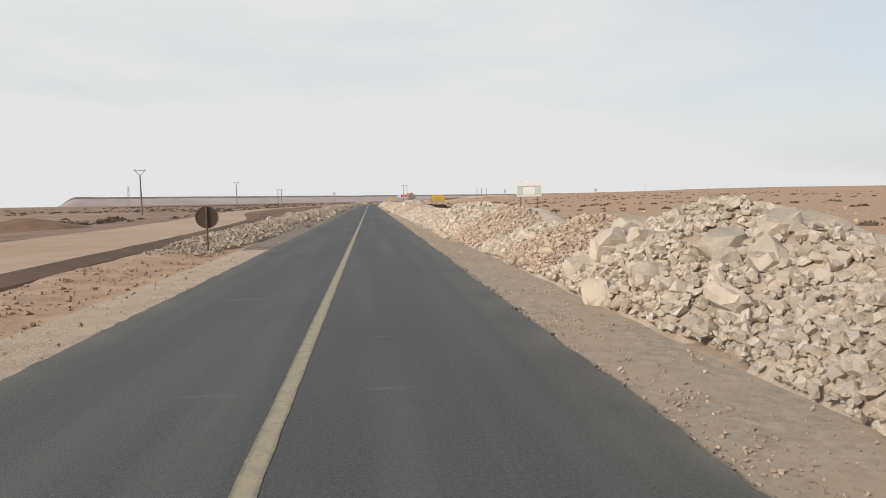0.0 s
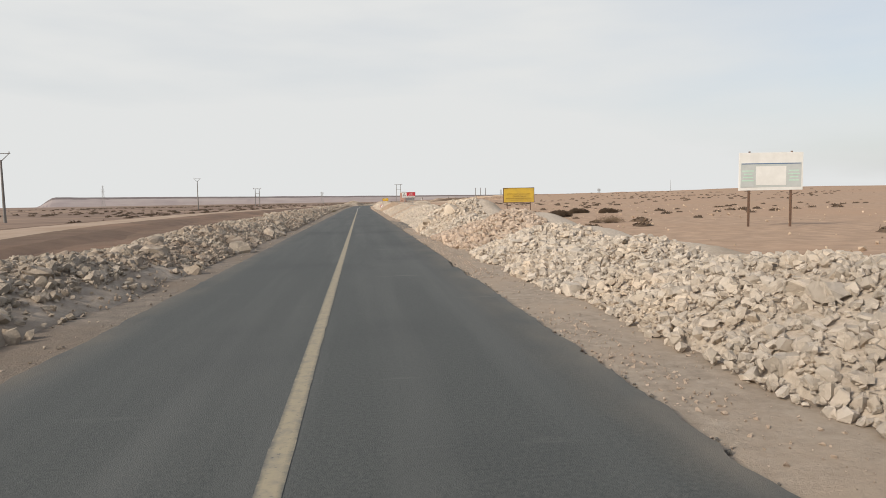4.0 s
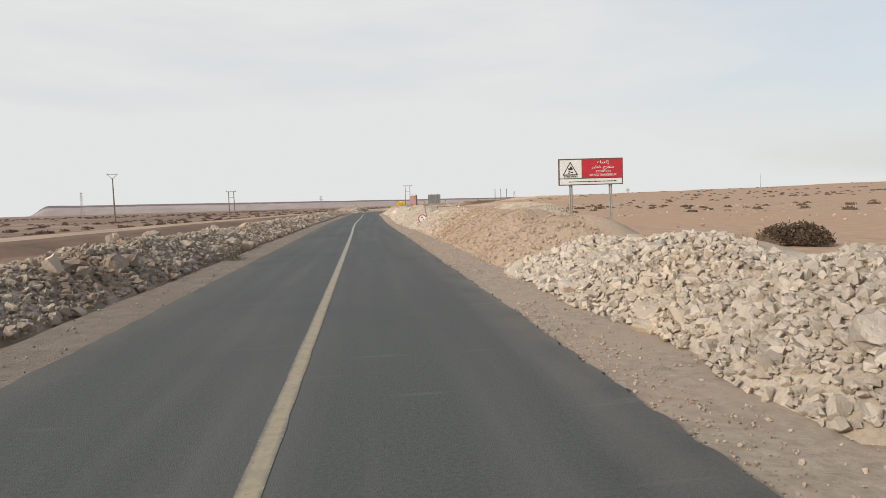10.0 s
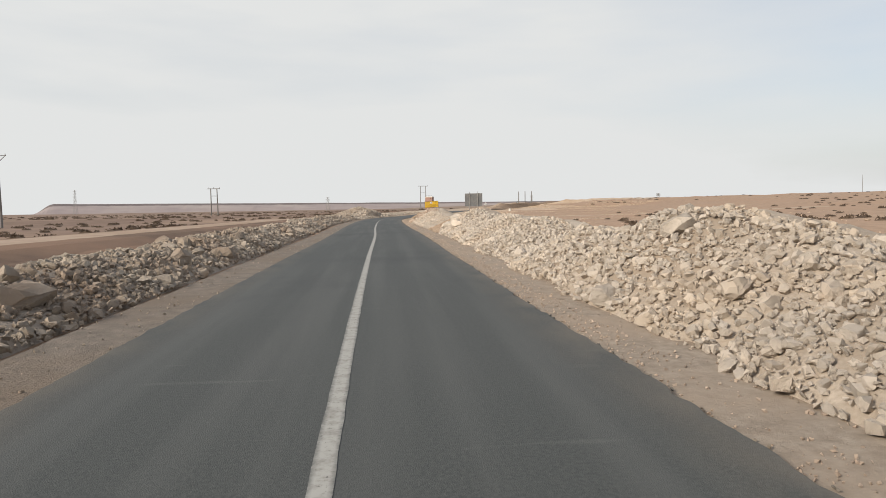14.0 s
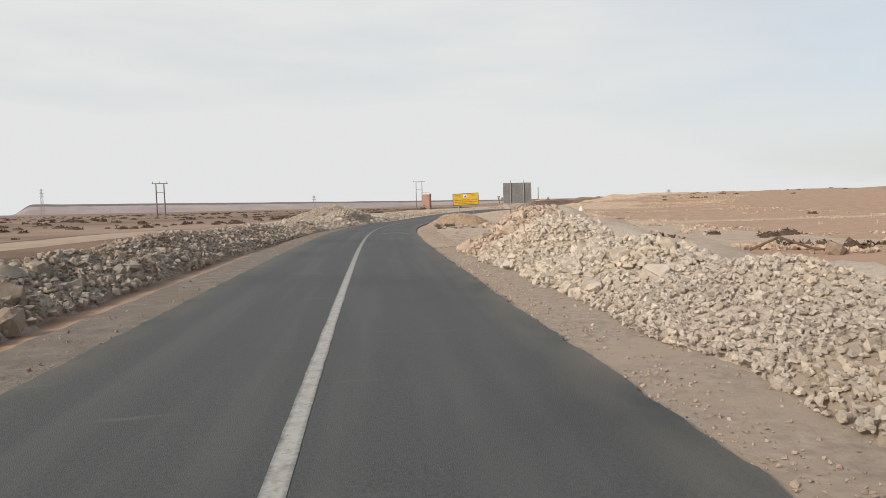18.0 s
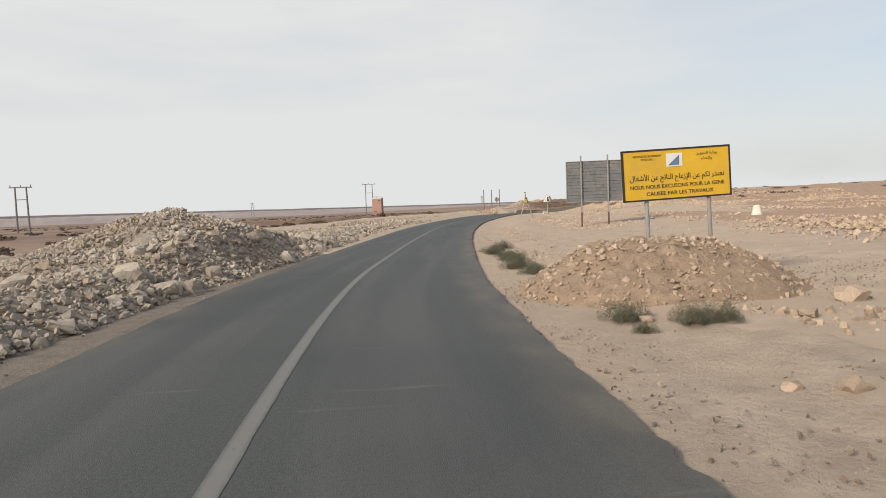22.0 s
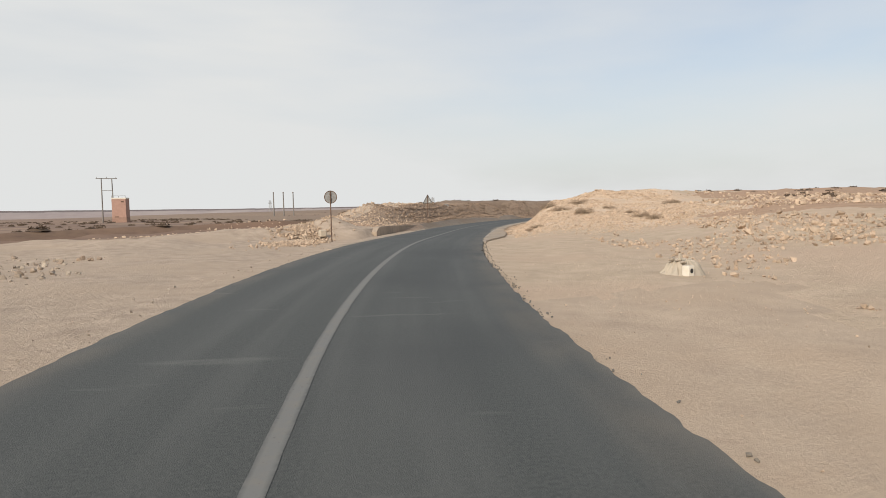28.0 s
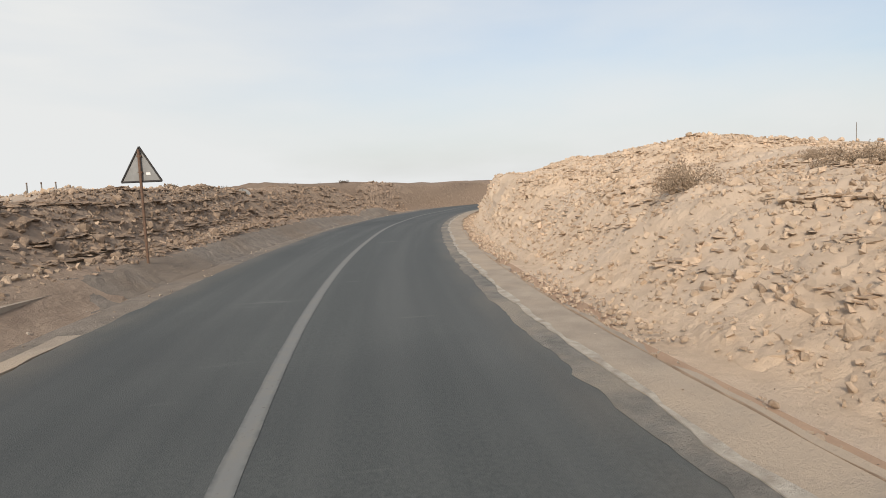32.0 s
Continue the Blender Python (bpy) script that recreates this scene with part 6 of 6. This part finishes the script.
# ---- power line poles ----
def v_pole(x, y, top, label):
    z = float(land(x, y))
    e = thing("power_pole", x, y, z, label, "power pole", "power poles on the plain", rz=10)
    h = top - z
    part("mast", rod((0, 0, -0.5), (0, 0, h - 1.1), 0.24, 0.13, 8), M_POLE, e)
    for s in (-1, 1):
        part("crossarm", rod((0, 0, h - 1.3), (s * 1.15, 0, h - 0.1), 0.07, 0.05, 6), M_POLE, e)
        part("insulator", rod((s * 1.15, 0, h - 0.15), (s * 1.15, 0, h + 0.25), 0.07, 0.04, 6), M_RUST, e)
    part("crossbar", rod((-1.3, 0, h - 0.1), (1.3, 0, h - 0.1), 0.05, None, 6), M_POLE, e)


def h_pole(x, y, top, label, spread=2.0, rz=0):
    z = float(land(x, y))
    e = thing("power_pole", x, y, z, label, "power pole", "power poles on the plain", rz=rz)
    h = top - z
    for s in (-1, 1):
        part("mast", rod((s * spread / 2, 0, -0.5), (s * spread / 2 * 0.94, 0, h), 0.26, 0.18, 8), M_POLE, e)
    part("crossarm", box(0, 0, h - 0.15, spread * 1.9, 0.2, 0.25), M_POLE, e)
    part("cross_brace", box(0, 0, h * 0.72, spread, 0.12, 0.18), M_POLE, e)
    for k in (-0.85, 0, 0.85):
        part("insulator", rod((k * spread, 0, h), (k * spread, 0, h + 0.5), 0.1, 0.06, 6), M_RUST, e)


v_pole(-53.0, 157.4, 10.0, "single concrete power pole with a vee crossarm")
v_pole(-62.8, 314.4, 11.9, "single concrete power pole with a vee crossarm")
h_pole(-63.5, 466.0, 11.0, "twin-legged concrete power pole with crossarm", 2.6)
h_pole(36.2, 639.7, 16.9, "twin-legged concrete power pole beside a transformer house", 3.8)
for dx in (-5.0, 0.0, 5.0):
    z = float(land(128 + dx, 718))
    e = thing("pole", 128 + dx, 718 - dx * 0.4, z, "plain tall concrete pole standing on the plain", "pole", "row of three poles")
    part("mast", rod((0, 0, -1), (0, 0, 13.4 - z), 0.40, 0.28, 8), M_POLE, e)
    part("cap", rod((0, 0, 13.3 - z), (0, 0, 13.9 - z), 0.34, 0.34, 8), M_RUST, e)


def pylon(x, y, top):
    z = float(land(x, y))
    e = thing("pylon", x, y, z, "distant lattice transmission pylon on the plain", "pylon", "far pylons")
    h = top - z
    for sx in (-1, 1):
        for sy in (-1, 1):
            part("leg", rod((sx * 2.2, sy * 2.2, -1), (sx * 0.4, sy * 0.4, h), 0.15, 0.12, 5), M_STEEL, e)
    for k in range(5):
        f = k / 5
        w = 2.2 - 1.8 * f
        w2 = 2.2 - 1.8 * (f + 0.2)
        part("lattice_bar", rod((-w, -w, h * f), (w2, -w2, h * (f + 0.2)), 0.12, None, 4), M_STEEL, e)
        part("lattice_bar", rod((w, -w, h * f), (-w2, -w2, h * (f + 0.2)), 0.12, None, 4), M_STEEL, e)
    for f in (0.72, 0.84, 0.95):
        part("arm", box(0, 0, h * f, 7.5 - 3 * f, 0.4, 0.35), M_STEEL, e)


for x, y, top in ((-393, 1095, 33), (-56, 1030, 17.5), (270, 1250, 20), (330, 900, 14)):
    pylon(x, y, top)

# transformer house
z = float(land(40.4, 637.4))
e = thing("transformer_house", 40.4, 637.4, z, "small pinkish rendered transformer house with a flat roof", "transformer house", rz=-20)
h = 9.8 - z
part("wall", box(0, 0, h / 2 - 0.6, 5.0, 4.6, h - 0.2, 0.04), M_KIOSK, e)
part("plinth", box(0, 0, 0.9, 5.15, 4.75, 2.2, 0.05), M_BROWNSTONE, e, "darker stained lower wall")
part("roof", box(0, 0, h - 0.75, 5.15, 4.75, 0.55, 0.05), M_WHITEWASH, e, "pale flat roof slab")
part("door", box(-0.9, -2.32, 1.1, 1.4, 0.06, 2.4), M_RUST, e, "dark metal door")
part("vent", box(1.3, -2.32, h - 2.0, 1.0, 0.06, 0.5), M_RUST, e)

for sx in (-2.4, 0.0, 2.4):
    part("rail_post", box(sx, -2.2, h - 0.1, 0.1, 0.1, 0.8), M_POLE, e)
part("rail", box(0, -2.2, h + 0.25, 5.0, 0.1, 0.1), M_POLE, e)

# thin mast on the hill
z = float(land(194.0, 430.0))
e = thing("mast", 194.0, 430.0, z, "thin bare mast on the hill crest", "mast")
part("pole", rod((0, 0, -0.5), (0, 0, 12.0 - z), 0.10, 0.06, 6), M_POLE, e)

# heap of dark earth beyond the new roadbed
u_ = np.linspace(-1, 1, 41)
ex, ey = np.meshgrid(u_ * 6.5, u_ * 4.5, indexing="ij")
er = np.sqrt((ex / 6.5) ** 2 + (ey / 4.5) ** 2)
e = thing("earth_mound", -28.5, 58.0, float(land(-28.5, 58.0)), "long low heap of dark brown earth on the plain", "mound")
eh = 1.45 * np.clip(1 - er, 0, 1) ** 0.9 * (0.8 + 0.4 * fbm(ex * 0.6, ey * 0.6, 155)) - 0.15
part("earth", mesh_np("earth", np.stack([ex, ey, eh], -1).reshape(-1, 3), grid_faces(41, 41), M_BROWN, True), M_BROWN, e)

# marker stone on the sand
e = thing("marker_stone", 29.4, 329.9, float(land(29.4, 329.9)), "whitewashed marker stone standing on the sand", "marker stone")
bm = bmesh.new()
bmesh.ops.create_cone(bm, cap_ends=True, segments=8, radius1=0.34, radius2=0.2, depth=0.6, matrix=Matrix.Translation((0, 0, 0.27)))
bmesh.ops.bevel(bm, geom=bm.edges[:], offset=0.03, segments=1, affect="EDGES")
part("stone", bm, M_WHITEWASH, e)

# broken concrete footing with a hollow block
zt = float(land(33.7, 375.3))
e = thing("concrete_debris", 33.65, 375.4, zt, "broken concrete footing with a hollow white block on sand", "debris")
dr = np.random.RandomState(77)
bm = bmesh.new()
bmesh.ops.create_cone(bm, cap_ends=True, segments=14, radius1=0.85, radius2=0.38, depth=0.52, matrix=Matrix.Translation((0.05, 0, 0.22)))
bmesh.ops.subdivide_edges(bm, edges=bm.edges[:], cuts=2, use_grid_fill=True)
for v in bm.verts:
    v.co += Vector(dr.normal(scale=0.035, size=3))
part("footing", bm, M_CONCRETE, e)
part("block", box(-0.42, -0.62, 0.17, 0.32, 0.30, 0.36, 0.02), M_WHITEWASH, e, "white hollow block")
part("block_hole", rod((-0.42, -0.70, 0.18), (-0.42, -0.775, 0.18), 0.085, None, 14), M_BLACK, e)
for k in range(9):
    v, f = ROCK_M[dr.randint(20)]
    ob = part("rubble_piece", mesh_np("rubble_piece", v * dr.uniform(0.12, 0.24), f, M_ROCK), M_ROCK, e)
    ob.location = (dr.uniform(-0.4, 0.55), dr.uniform(-0.45, 0.3), 0.48 + dr.uniform(-0.05, 0.1))
part("stub", box(-0.35, -0.2, 0.62, 0.1, 0.1, 0.26, 0.02), M_CONCRETE, e)
e.scale = (0.62, 0.62, 0.66)

# earth mound under the yellow board
mu = np.linspace(-1, 1, 81)
mxx, myy = np.meshgrid(mu * 3.2, mu * 2.7, indexing="ij")
md = np.sqrt((mxx / 3.2) ** 2 + (myy / 2.7) ** 2)
mh = 0.98 * np.clip((1 - md) * 1.75, 0, 1) ** 0.9 * (0.8 + 0.5 * fbm(mxx * 0.9 + 40, myy * 0.9, 151)) - 0.12 + 0.16 * (fbm(mxx * 2.5, myy * 2.5 + 9, 152) - 0.5)
e = thing("earth_mound", 10.15, 308.7, mz, "low mound of loose brown earth and stones", "mound")
part("earth", mesh_np("earth", np.stack([mxx, myy, mh], -1).reshape(-1, 3), grid_faces(81, 81), M_MOUND, True), M_MOUND, e)
pp = dr.uniform(-1, 1, (3600, 2)) * np.array([3.3, 2.8])
pd = np.sqrt((pp[:, 0] / 3.2) ** 2 + (pp[:, 1] / 2.7) ** 2)
pz = 0.98 * np.clip((1 - pd) * 1.75, 0, 1) ** 0.9 * (0.8 + 0.5 * fbm(pp[:, 0] * 0.9 + 40, pp[:, 1] * 0.9, 151)) - 0.10
part("mound_gravel", joined("mound_gravel", ROCK_C, np.stack([pp[:, 0], pp[:, 1], pz], -1), 0.012 + 0.10 * dr.uniform(0, 1, 3600) ** 3.2, dr, M_TAN), M_TAN, e)["kind"] = "stuff"


for x, y, s_ in [(12.0, 305.7, 0.42), (11.3, 304.6, 0.2), (11.7, 304.2, 0.2), (8.0, 305.4, 0.16), (8.75, 305.5, 0.24), (7.45, 301.8, 0.15), (7.85, 301.5, 0.19), (12.2, 302.4, 0.22), (12.5, 301.6, 0.3), (12.2, 300.7, 0.22), (11.9, 300.0, 0.34), (10.2, 304.6, 0.24), (13.3, 303.3, 0.3), (14.2, 302.8, 0.26)]:
    e = thing("stone_block", x, y, float(land(x, y)), "tan lump of broken rock lying on sand", "stone", "rocks beside the mound")
    v, f = ROCK_L[16 + dr.randint(30)]
    me = mesh_np("stone", v * s_ * 0.72 + np.array([0, 0, s_ * 0.2]), f, M_TAN, True)
    me.set_sharp_from_angle(angle=radians(24))
    part("stone", me, M_TAN, e)


px_ = dr.uniform(9.6, 15.5, 420)
py_ = 304.6 - 0.62 * (px_ - 10.0) + dr.normal(scale=0.7, size=420)
ob = part("row_stones", joined("row_stones", ROCK_S, np.stack([px_, py_, land(px_, py_)], -1), 0.02 + 0.14 * dr.uniform(0, 1, 420) ** 2.5, dr, M_TAN), M_TAN)
tagged(ob, "row of small tan stones beside the earth mound", "stones", kind="stuff")


# ---- parapet, gutter, broken bitumen ----
def wall_strip(name, y0, y1, n0, n1, z0, z1, material, label, category, step=0.5):
    """A low wall along the road between offsets n0 and n1, from z0 to z1 over the road's level."""
    yy = np.arange(y0, y1 + 0.01, step)
    s = slope_x(yy)
    ln = np.sqrt(1 + s * s)
    rows = []
    ends = np.clip((yy - y0) / 1.0 + 0.35, 0, 1) * (1 - 0.55 * ((yy - y0) / (y1 - y0)) ** 2) + 0.05 * (vnoise(yy * 1.3, yy * 0, 163) - 0.5)
    for n_, z_ in ((n0, z0), (n0, z1), (n1, z1), (n1, z0)):
        rows.append(np.stack([hermite(yy) + n_ / ln, yy - n_ * s / ln, road_z(yy) + (z_ if z_ < 0 else z_ * ends)], -1))
    v = np.stack(rows, 1)
    f = np.concatenate([grid_faces(len(yy), 4), np.array([[0, 1, 2, 3], [len(yy) * 4 - 1, len(yy) * 4 - 2, len(yy) * 4 - 3, len(yy) * 4 - 4]])])
    return tagged(part(name, mesh_np(name, v.reshape(-1, 3), f, material), material), label, category, kind="structure")


wall_strip("parapet", 401.6, 413.5, -4.85, -4.5, -0.2, 0.52, M_PLASTER, "low plastered concrete parapet half buried in sand", "parapet")
gut = ribbon("gutter", 391, 450, 0.15, 3.10, lambda y: 3.2 + 0.95 * sstep(391, 398, y) - 0.40 * sstep(402, 407, y), 0.006, M_GUTTER, 0.2, 160, 0.14)
tagged(gut, "pale concrete roadside gutter with broken edge", "gutter", kind="structure")
crack = ribbon("cracked_edge", 402, 450, 0.12, lambda y: 3.05 - 0.26 * sstep(402, 407, y), 3.11, 0.004, M_EDGE, 0.0, 163, 0.10, None, 3.0)
tagged(crack, "crazed dusty strip along the worn road edge", "road edge", kind="structure")
kerb = ribbon("gutter_kerb", 396, 450, 0.2, 3.08, 3.17, 0.014, M_KERB, 0.1, 167, 0.10, None, 2.0)
tagged(kerb, "broken pale concrete lip between asphalt and gutter", "kerb", kind="structure")
joint = ribbon("gutter_joint", 398.5, 426, 0.2, lambda y: 4.13 - 0.45 * sstep(401.5, 405.5, y), lambda y: 4.155 - 0.45 * sstep(401.5, 405.5, y), 0.010, M_MOUND, 0.05, 169, 0.03, None, 1.6)
tagged(joint, "earth-filled joint along the outer edge of the gutter", "joint", kind="structure")
edge_strip = ribbon("road_edge_strip", 388, 411.5, 0.3, -3.3, -2.95, -0.01, M_GUTTER, 0.2, 175, 0.16)
tagged(edge_strip, "cracked pale concrete strip along the road's edge", "road edge", kind="structure")
apron_ = ribbon("asphalt_apron", 92, 114, 0.25, 2.6, lambda y: 3.0 + 1.2 * sstep(92, 97, y) * (1 - sstep(104, 114, y)) , -0.06, M_OLDROAD, 0.1, 180, 0.2)
tagged(apron_, "old dusty asphalt apron beside the lane", "asphalt", kind="structure")


def bitumen(x0, y0, x1, y1, width, seed, label):
    e = thing("bitumen_patch", (x0 + x1) / 2, (y0 + y1) / 2, float(road_z((y0 + y1) / 2)), label, "road patch")
    rng = np.random.RandomState(seed)
    ln = math.hypot(x1 - x0, y1 - y0)
    a = math.atan2(y1 - y0, x1 - x0)
    base = [(ln / 2 * math.cos(q) * rng.uniform(0.8, 1.05), width / 2 * math.sin(q) * rng.uniform(0.7, 1.1)) for q in np.linspace(0, 6.1, 26)]
    bm = bmesh.new()
    low = [bm.verts.new((px * math.cos(a) - py * math.sin(a), px * math.sin(a) + py * math.cos(a), -0.01)) for px, py in base]
    high = [bm.verts.new((v.co.x * 0.9, v.co.y * 0.9, 0.022)) for v in low]
    bm.faces.new(high)
    for k in range(26):
        bm.faces.new((low[k], low[(k + 1) % 26], high[(k + 1) % 26], high[k]))
    part("crust_base", bm, M_PATCH, e)
    n = int(ln * 60)
    u = rng.uniform(-0.5, 0.5, n * 2)
    w = rng.uniform(-0.5, 0.5, n * 2) * (1 - np.abs(u) * 1.1)
    px, py = u * ln, w * width
    pos = np.stack([px * math.cos(a) - py * math.sin(a), px * math.sin(a) + py * math.cos(a), np.full(n * 2, 0.0)], -1)
    ob = part("broken_crust", joined("broken_crust", ROCK_S, pos, rng.uniform(0.012, 0.045, n * 2), rng, M_PATCH, 0.3), M_PATCH, e)
    ob["kind"] = "stuff"
    return e


bitumen(2.45, 291.75, 4.0, 292.6, 0.34, 3, "ragged strip of broken bitumen crust on the road")
bitumen(3.6, 290.7, 4.15, 290.85, 0.28, 4, "small lump of broken bitumen crust on the road")


def dirt_track(points, width, label, seed):
    """A smoother wheel-worn track over the sand, laid just over the ground."""
    px = np.array([p[0] for p in points], float)
    py = np.array([p[1] for p in points], float)
    t = np.linspace(0, len(points) - 1, 160)
    x, y = np.interp(t, range(len(px)), px), np.interp(t, range(len(py)), py)
    ker = np.ones(21) / 21
    x = np.convolve(np.pad(x, 10, mode="edge"), ker, "valid")
    y = np.convolve(np.pad(y, 10, mode="edge"), ker, "valid")
    dx, dy = np.gradient(x), np.gradient(y)
    ln = np.hypot(dx, dy) + 1e-6
    f = np.linspace(-0.5, 0.5, 9)
    w = width * (1 + 0.35 * (fbm(t * 0.25, t * 0, seed) - 0.5))
    gx_ = x[:, None] + (dy / ln * w)[:, None] * f
    gy_ = y[:, None] - (dx / ln * w)[:, None] * f
    rut = 0.035 - 0.05 * np.exp(-((np.abs(f) - 0.27) / 0.09) ** 2) - 0.10 * (np.abs(f) > 0.45)
    gz_ = land(gx_, gy_) + 0.02 + rut[None, :] - 0.14 * (1 - sstep(0, 0.8, t) * (1 - sstep(len(points) - 1.6, len(points) - 1, t)))[:, None]
    me = mesh_np("dirt_track", np.stack([gx_, gy_, gz_], -1).reshape(-1, 3), grid_faces(160, 9), M_TRACK, True)
    return tagged(part("dirt_track", me, M_TRACK), label, "dirt track", kind="structure")


dirt_track([(27, 367), (23, 357), (20, 346), (18.6, 335), (17.9, 326), (17.4, 317), (18.5, 308), (24, 302), (45, 298), (100, 300)], 3.6, "pale wheel-worn dirt track over the sand", 301)


def tread_marks(points, label, seed):
    """Ridges pressed up by a machine's tyre tread: slanting bars in a row over the packed dirt."""
    rng = np.random.RandomState(seed)
    px, py = np.array([p[0] for p in points], float), np.array([p[1] for p in points], float)
    d = np.concatenate([[0], np.cumsum(np.hypot(np.diff(px), np.diff(py)))])
    vs, fs = [], []
    for k, u in enumerate(np.arange(0.2, d[-1], 0.42)):
        if rng.uniform() < 0.22:
            continue
        x, y = np.interp(u, d, px), np.interp(u, d, py)
        tx, ty = np.interp(u + 0.1, d, px) - np.interp(u - 0.1, d, px), np.interp(u + 0.1, d, py) - np.interp(u - 0.1, d, py)
        a = math.atan2(ty, tx) + (0.75 if k % 2 else -0.75) + rng.uniform(-0.12, 0.12)
        side = 0.18 if k % 2 else -0.18
        x, y = x - side * ty / math.hypot(tx, ty), y + side * tx / math.hypot(tx, ty)
        m = np.linspace(-0.5, 0.5, 7)
        length, wide, high = rng.uniform(0.55, 0.95), rng.uniform(0.05, 0.09), rng.uniform(0.03, 0.055)
        bend = 0.15 * (m * m - 0.1) + 0.02 * rng.normal(size=7)
        cx, cy = x + math.cos(a) * m * length - math.sin(a) * bend, y + math.sin(a) * m * length + math.cos(a) * bend
        z = land(cx, cy)
        for off, up in ((-wide, -0.02), (0.0, high), (wide, -0.02)):
            lift = up * (1 - (2 * m) ** 4) * (0.7 + 0.6 * rng.uniform(0, 1, 7)) if up > 0 else up + 0 * m
            vs.append(np.stack([cx - math.sin(a) * off, cy + math.cos(a) * off, z + lift], -1))
        base = 21 * len(fs)
        fs.append(base + np.array([(r * 7 + c, r * 7 + c + 1, r * 7 + c + 8, r * 7 + c + 7) for r in range(2) for c in range(6)]))
    me = mesh_np("tread_marks", np.concatenate(vs), np.concatenate(fs), M_SHOULDER)
    return tagged(part("tread_marks", me, M_SHOULDER), label, "tyre marks", kind="stuff")


TREAD = "curved ridges left by tyre tread in packed dirt"
tread_marks([(11.6, 294.2), (15.0, 296.2), (19.5, 297.6), (27.0, 298.0)], TREAD, 311)
tread_marks([(12.4, 291.6), (16.0, 293.8), (21.0, 295.2), (27.0, 295.4)], TREAD, 312)
tread_marks([(10.6, 288.6), (13.5, 289.6), (17.5, 289.6)], TREAD, 313)

# bent scrap pipe and boulder behind the bank
e = thing("scrap_pipe", 14.95, 269.5, float(land(14.95, 269.5)), "bent rusty brown pipe lying propped on the ground", "scrap pipe")
bend_ = [(-0.95, 0.68, 0.08), (-0.25, 0.18, 0.52), (0.55, -0.39, 0.16), (1.05, -0.75, 0.12)]
for a, b in zip(bend_, bend_[1:]):
    part("pipe_length", rod(a, b, 0.04, None, 8), M_RUST, e)
e = thing("rock", 16.0, 268.8, float(land(16.0, 268.8)) + 0.1, "brown boulder at the end of a rusty pipe", "rock")
me = mesh_np("stone", ROCK_L[21][0] * np.array([0.52, 0.42, 0.46]), ROCK_L[21][1], M_BANK, True)
me.set_sharp_from_angle(angle=radians(20))
part("stone", me, M_BANK, e).rotation_euler = (0.2, 0.1, 0.7)
stone_patch("row_stones", 15.6, 271.5, 2.62, 7.5, 0.9, 600, 0.04, 0.2, 0.1, "low broken row of tan stones behind the bank", rp, M_TAN)
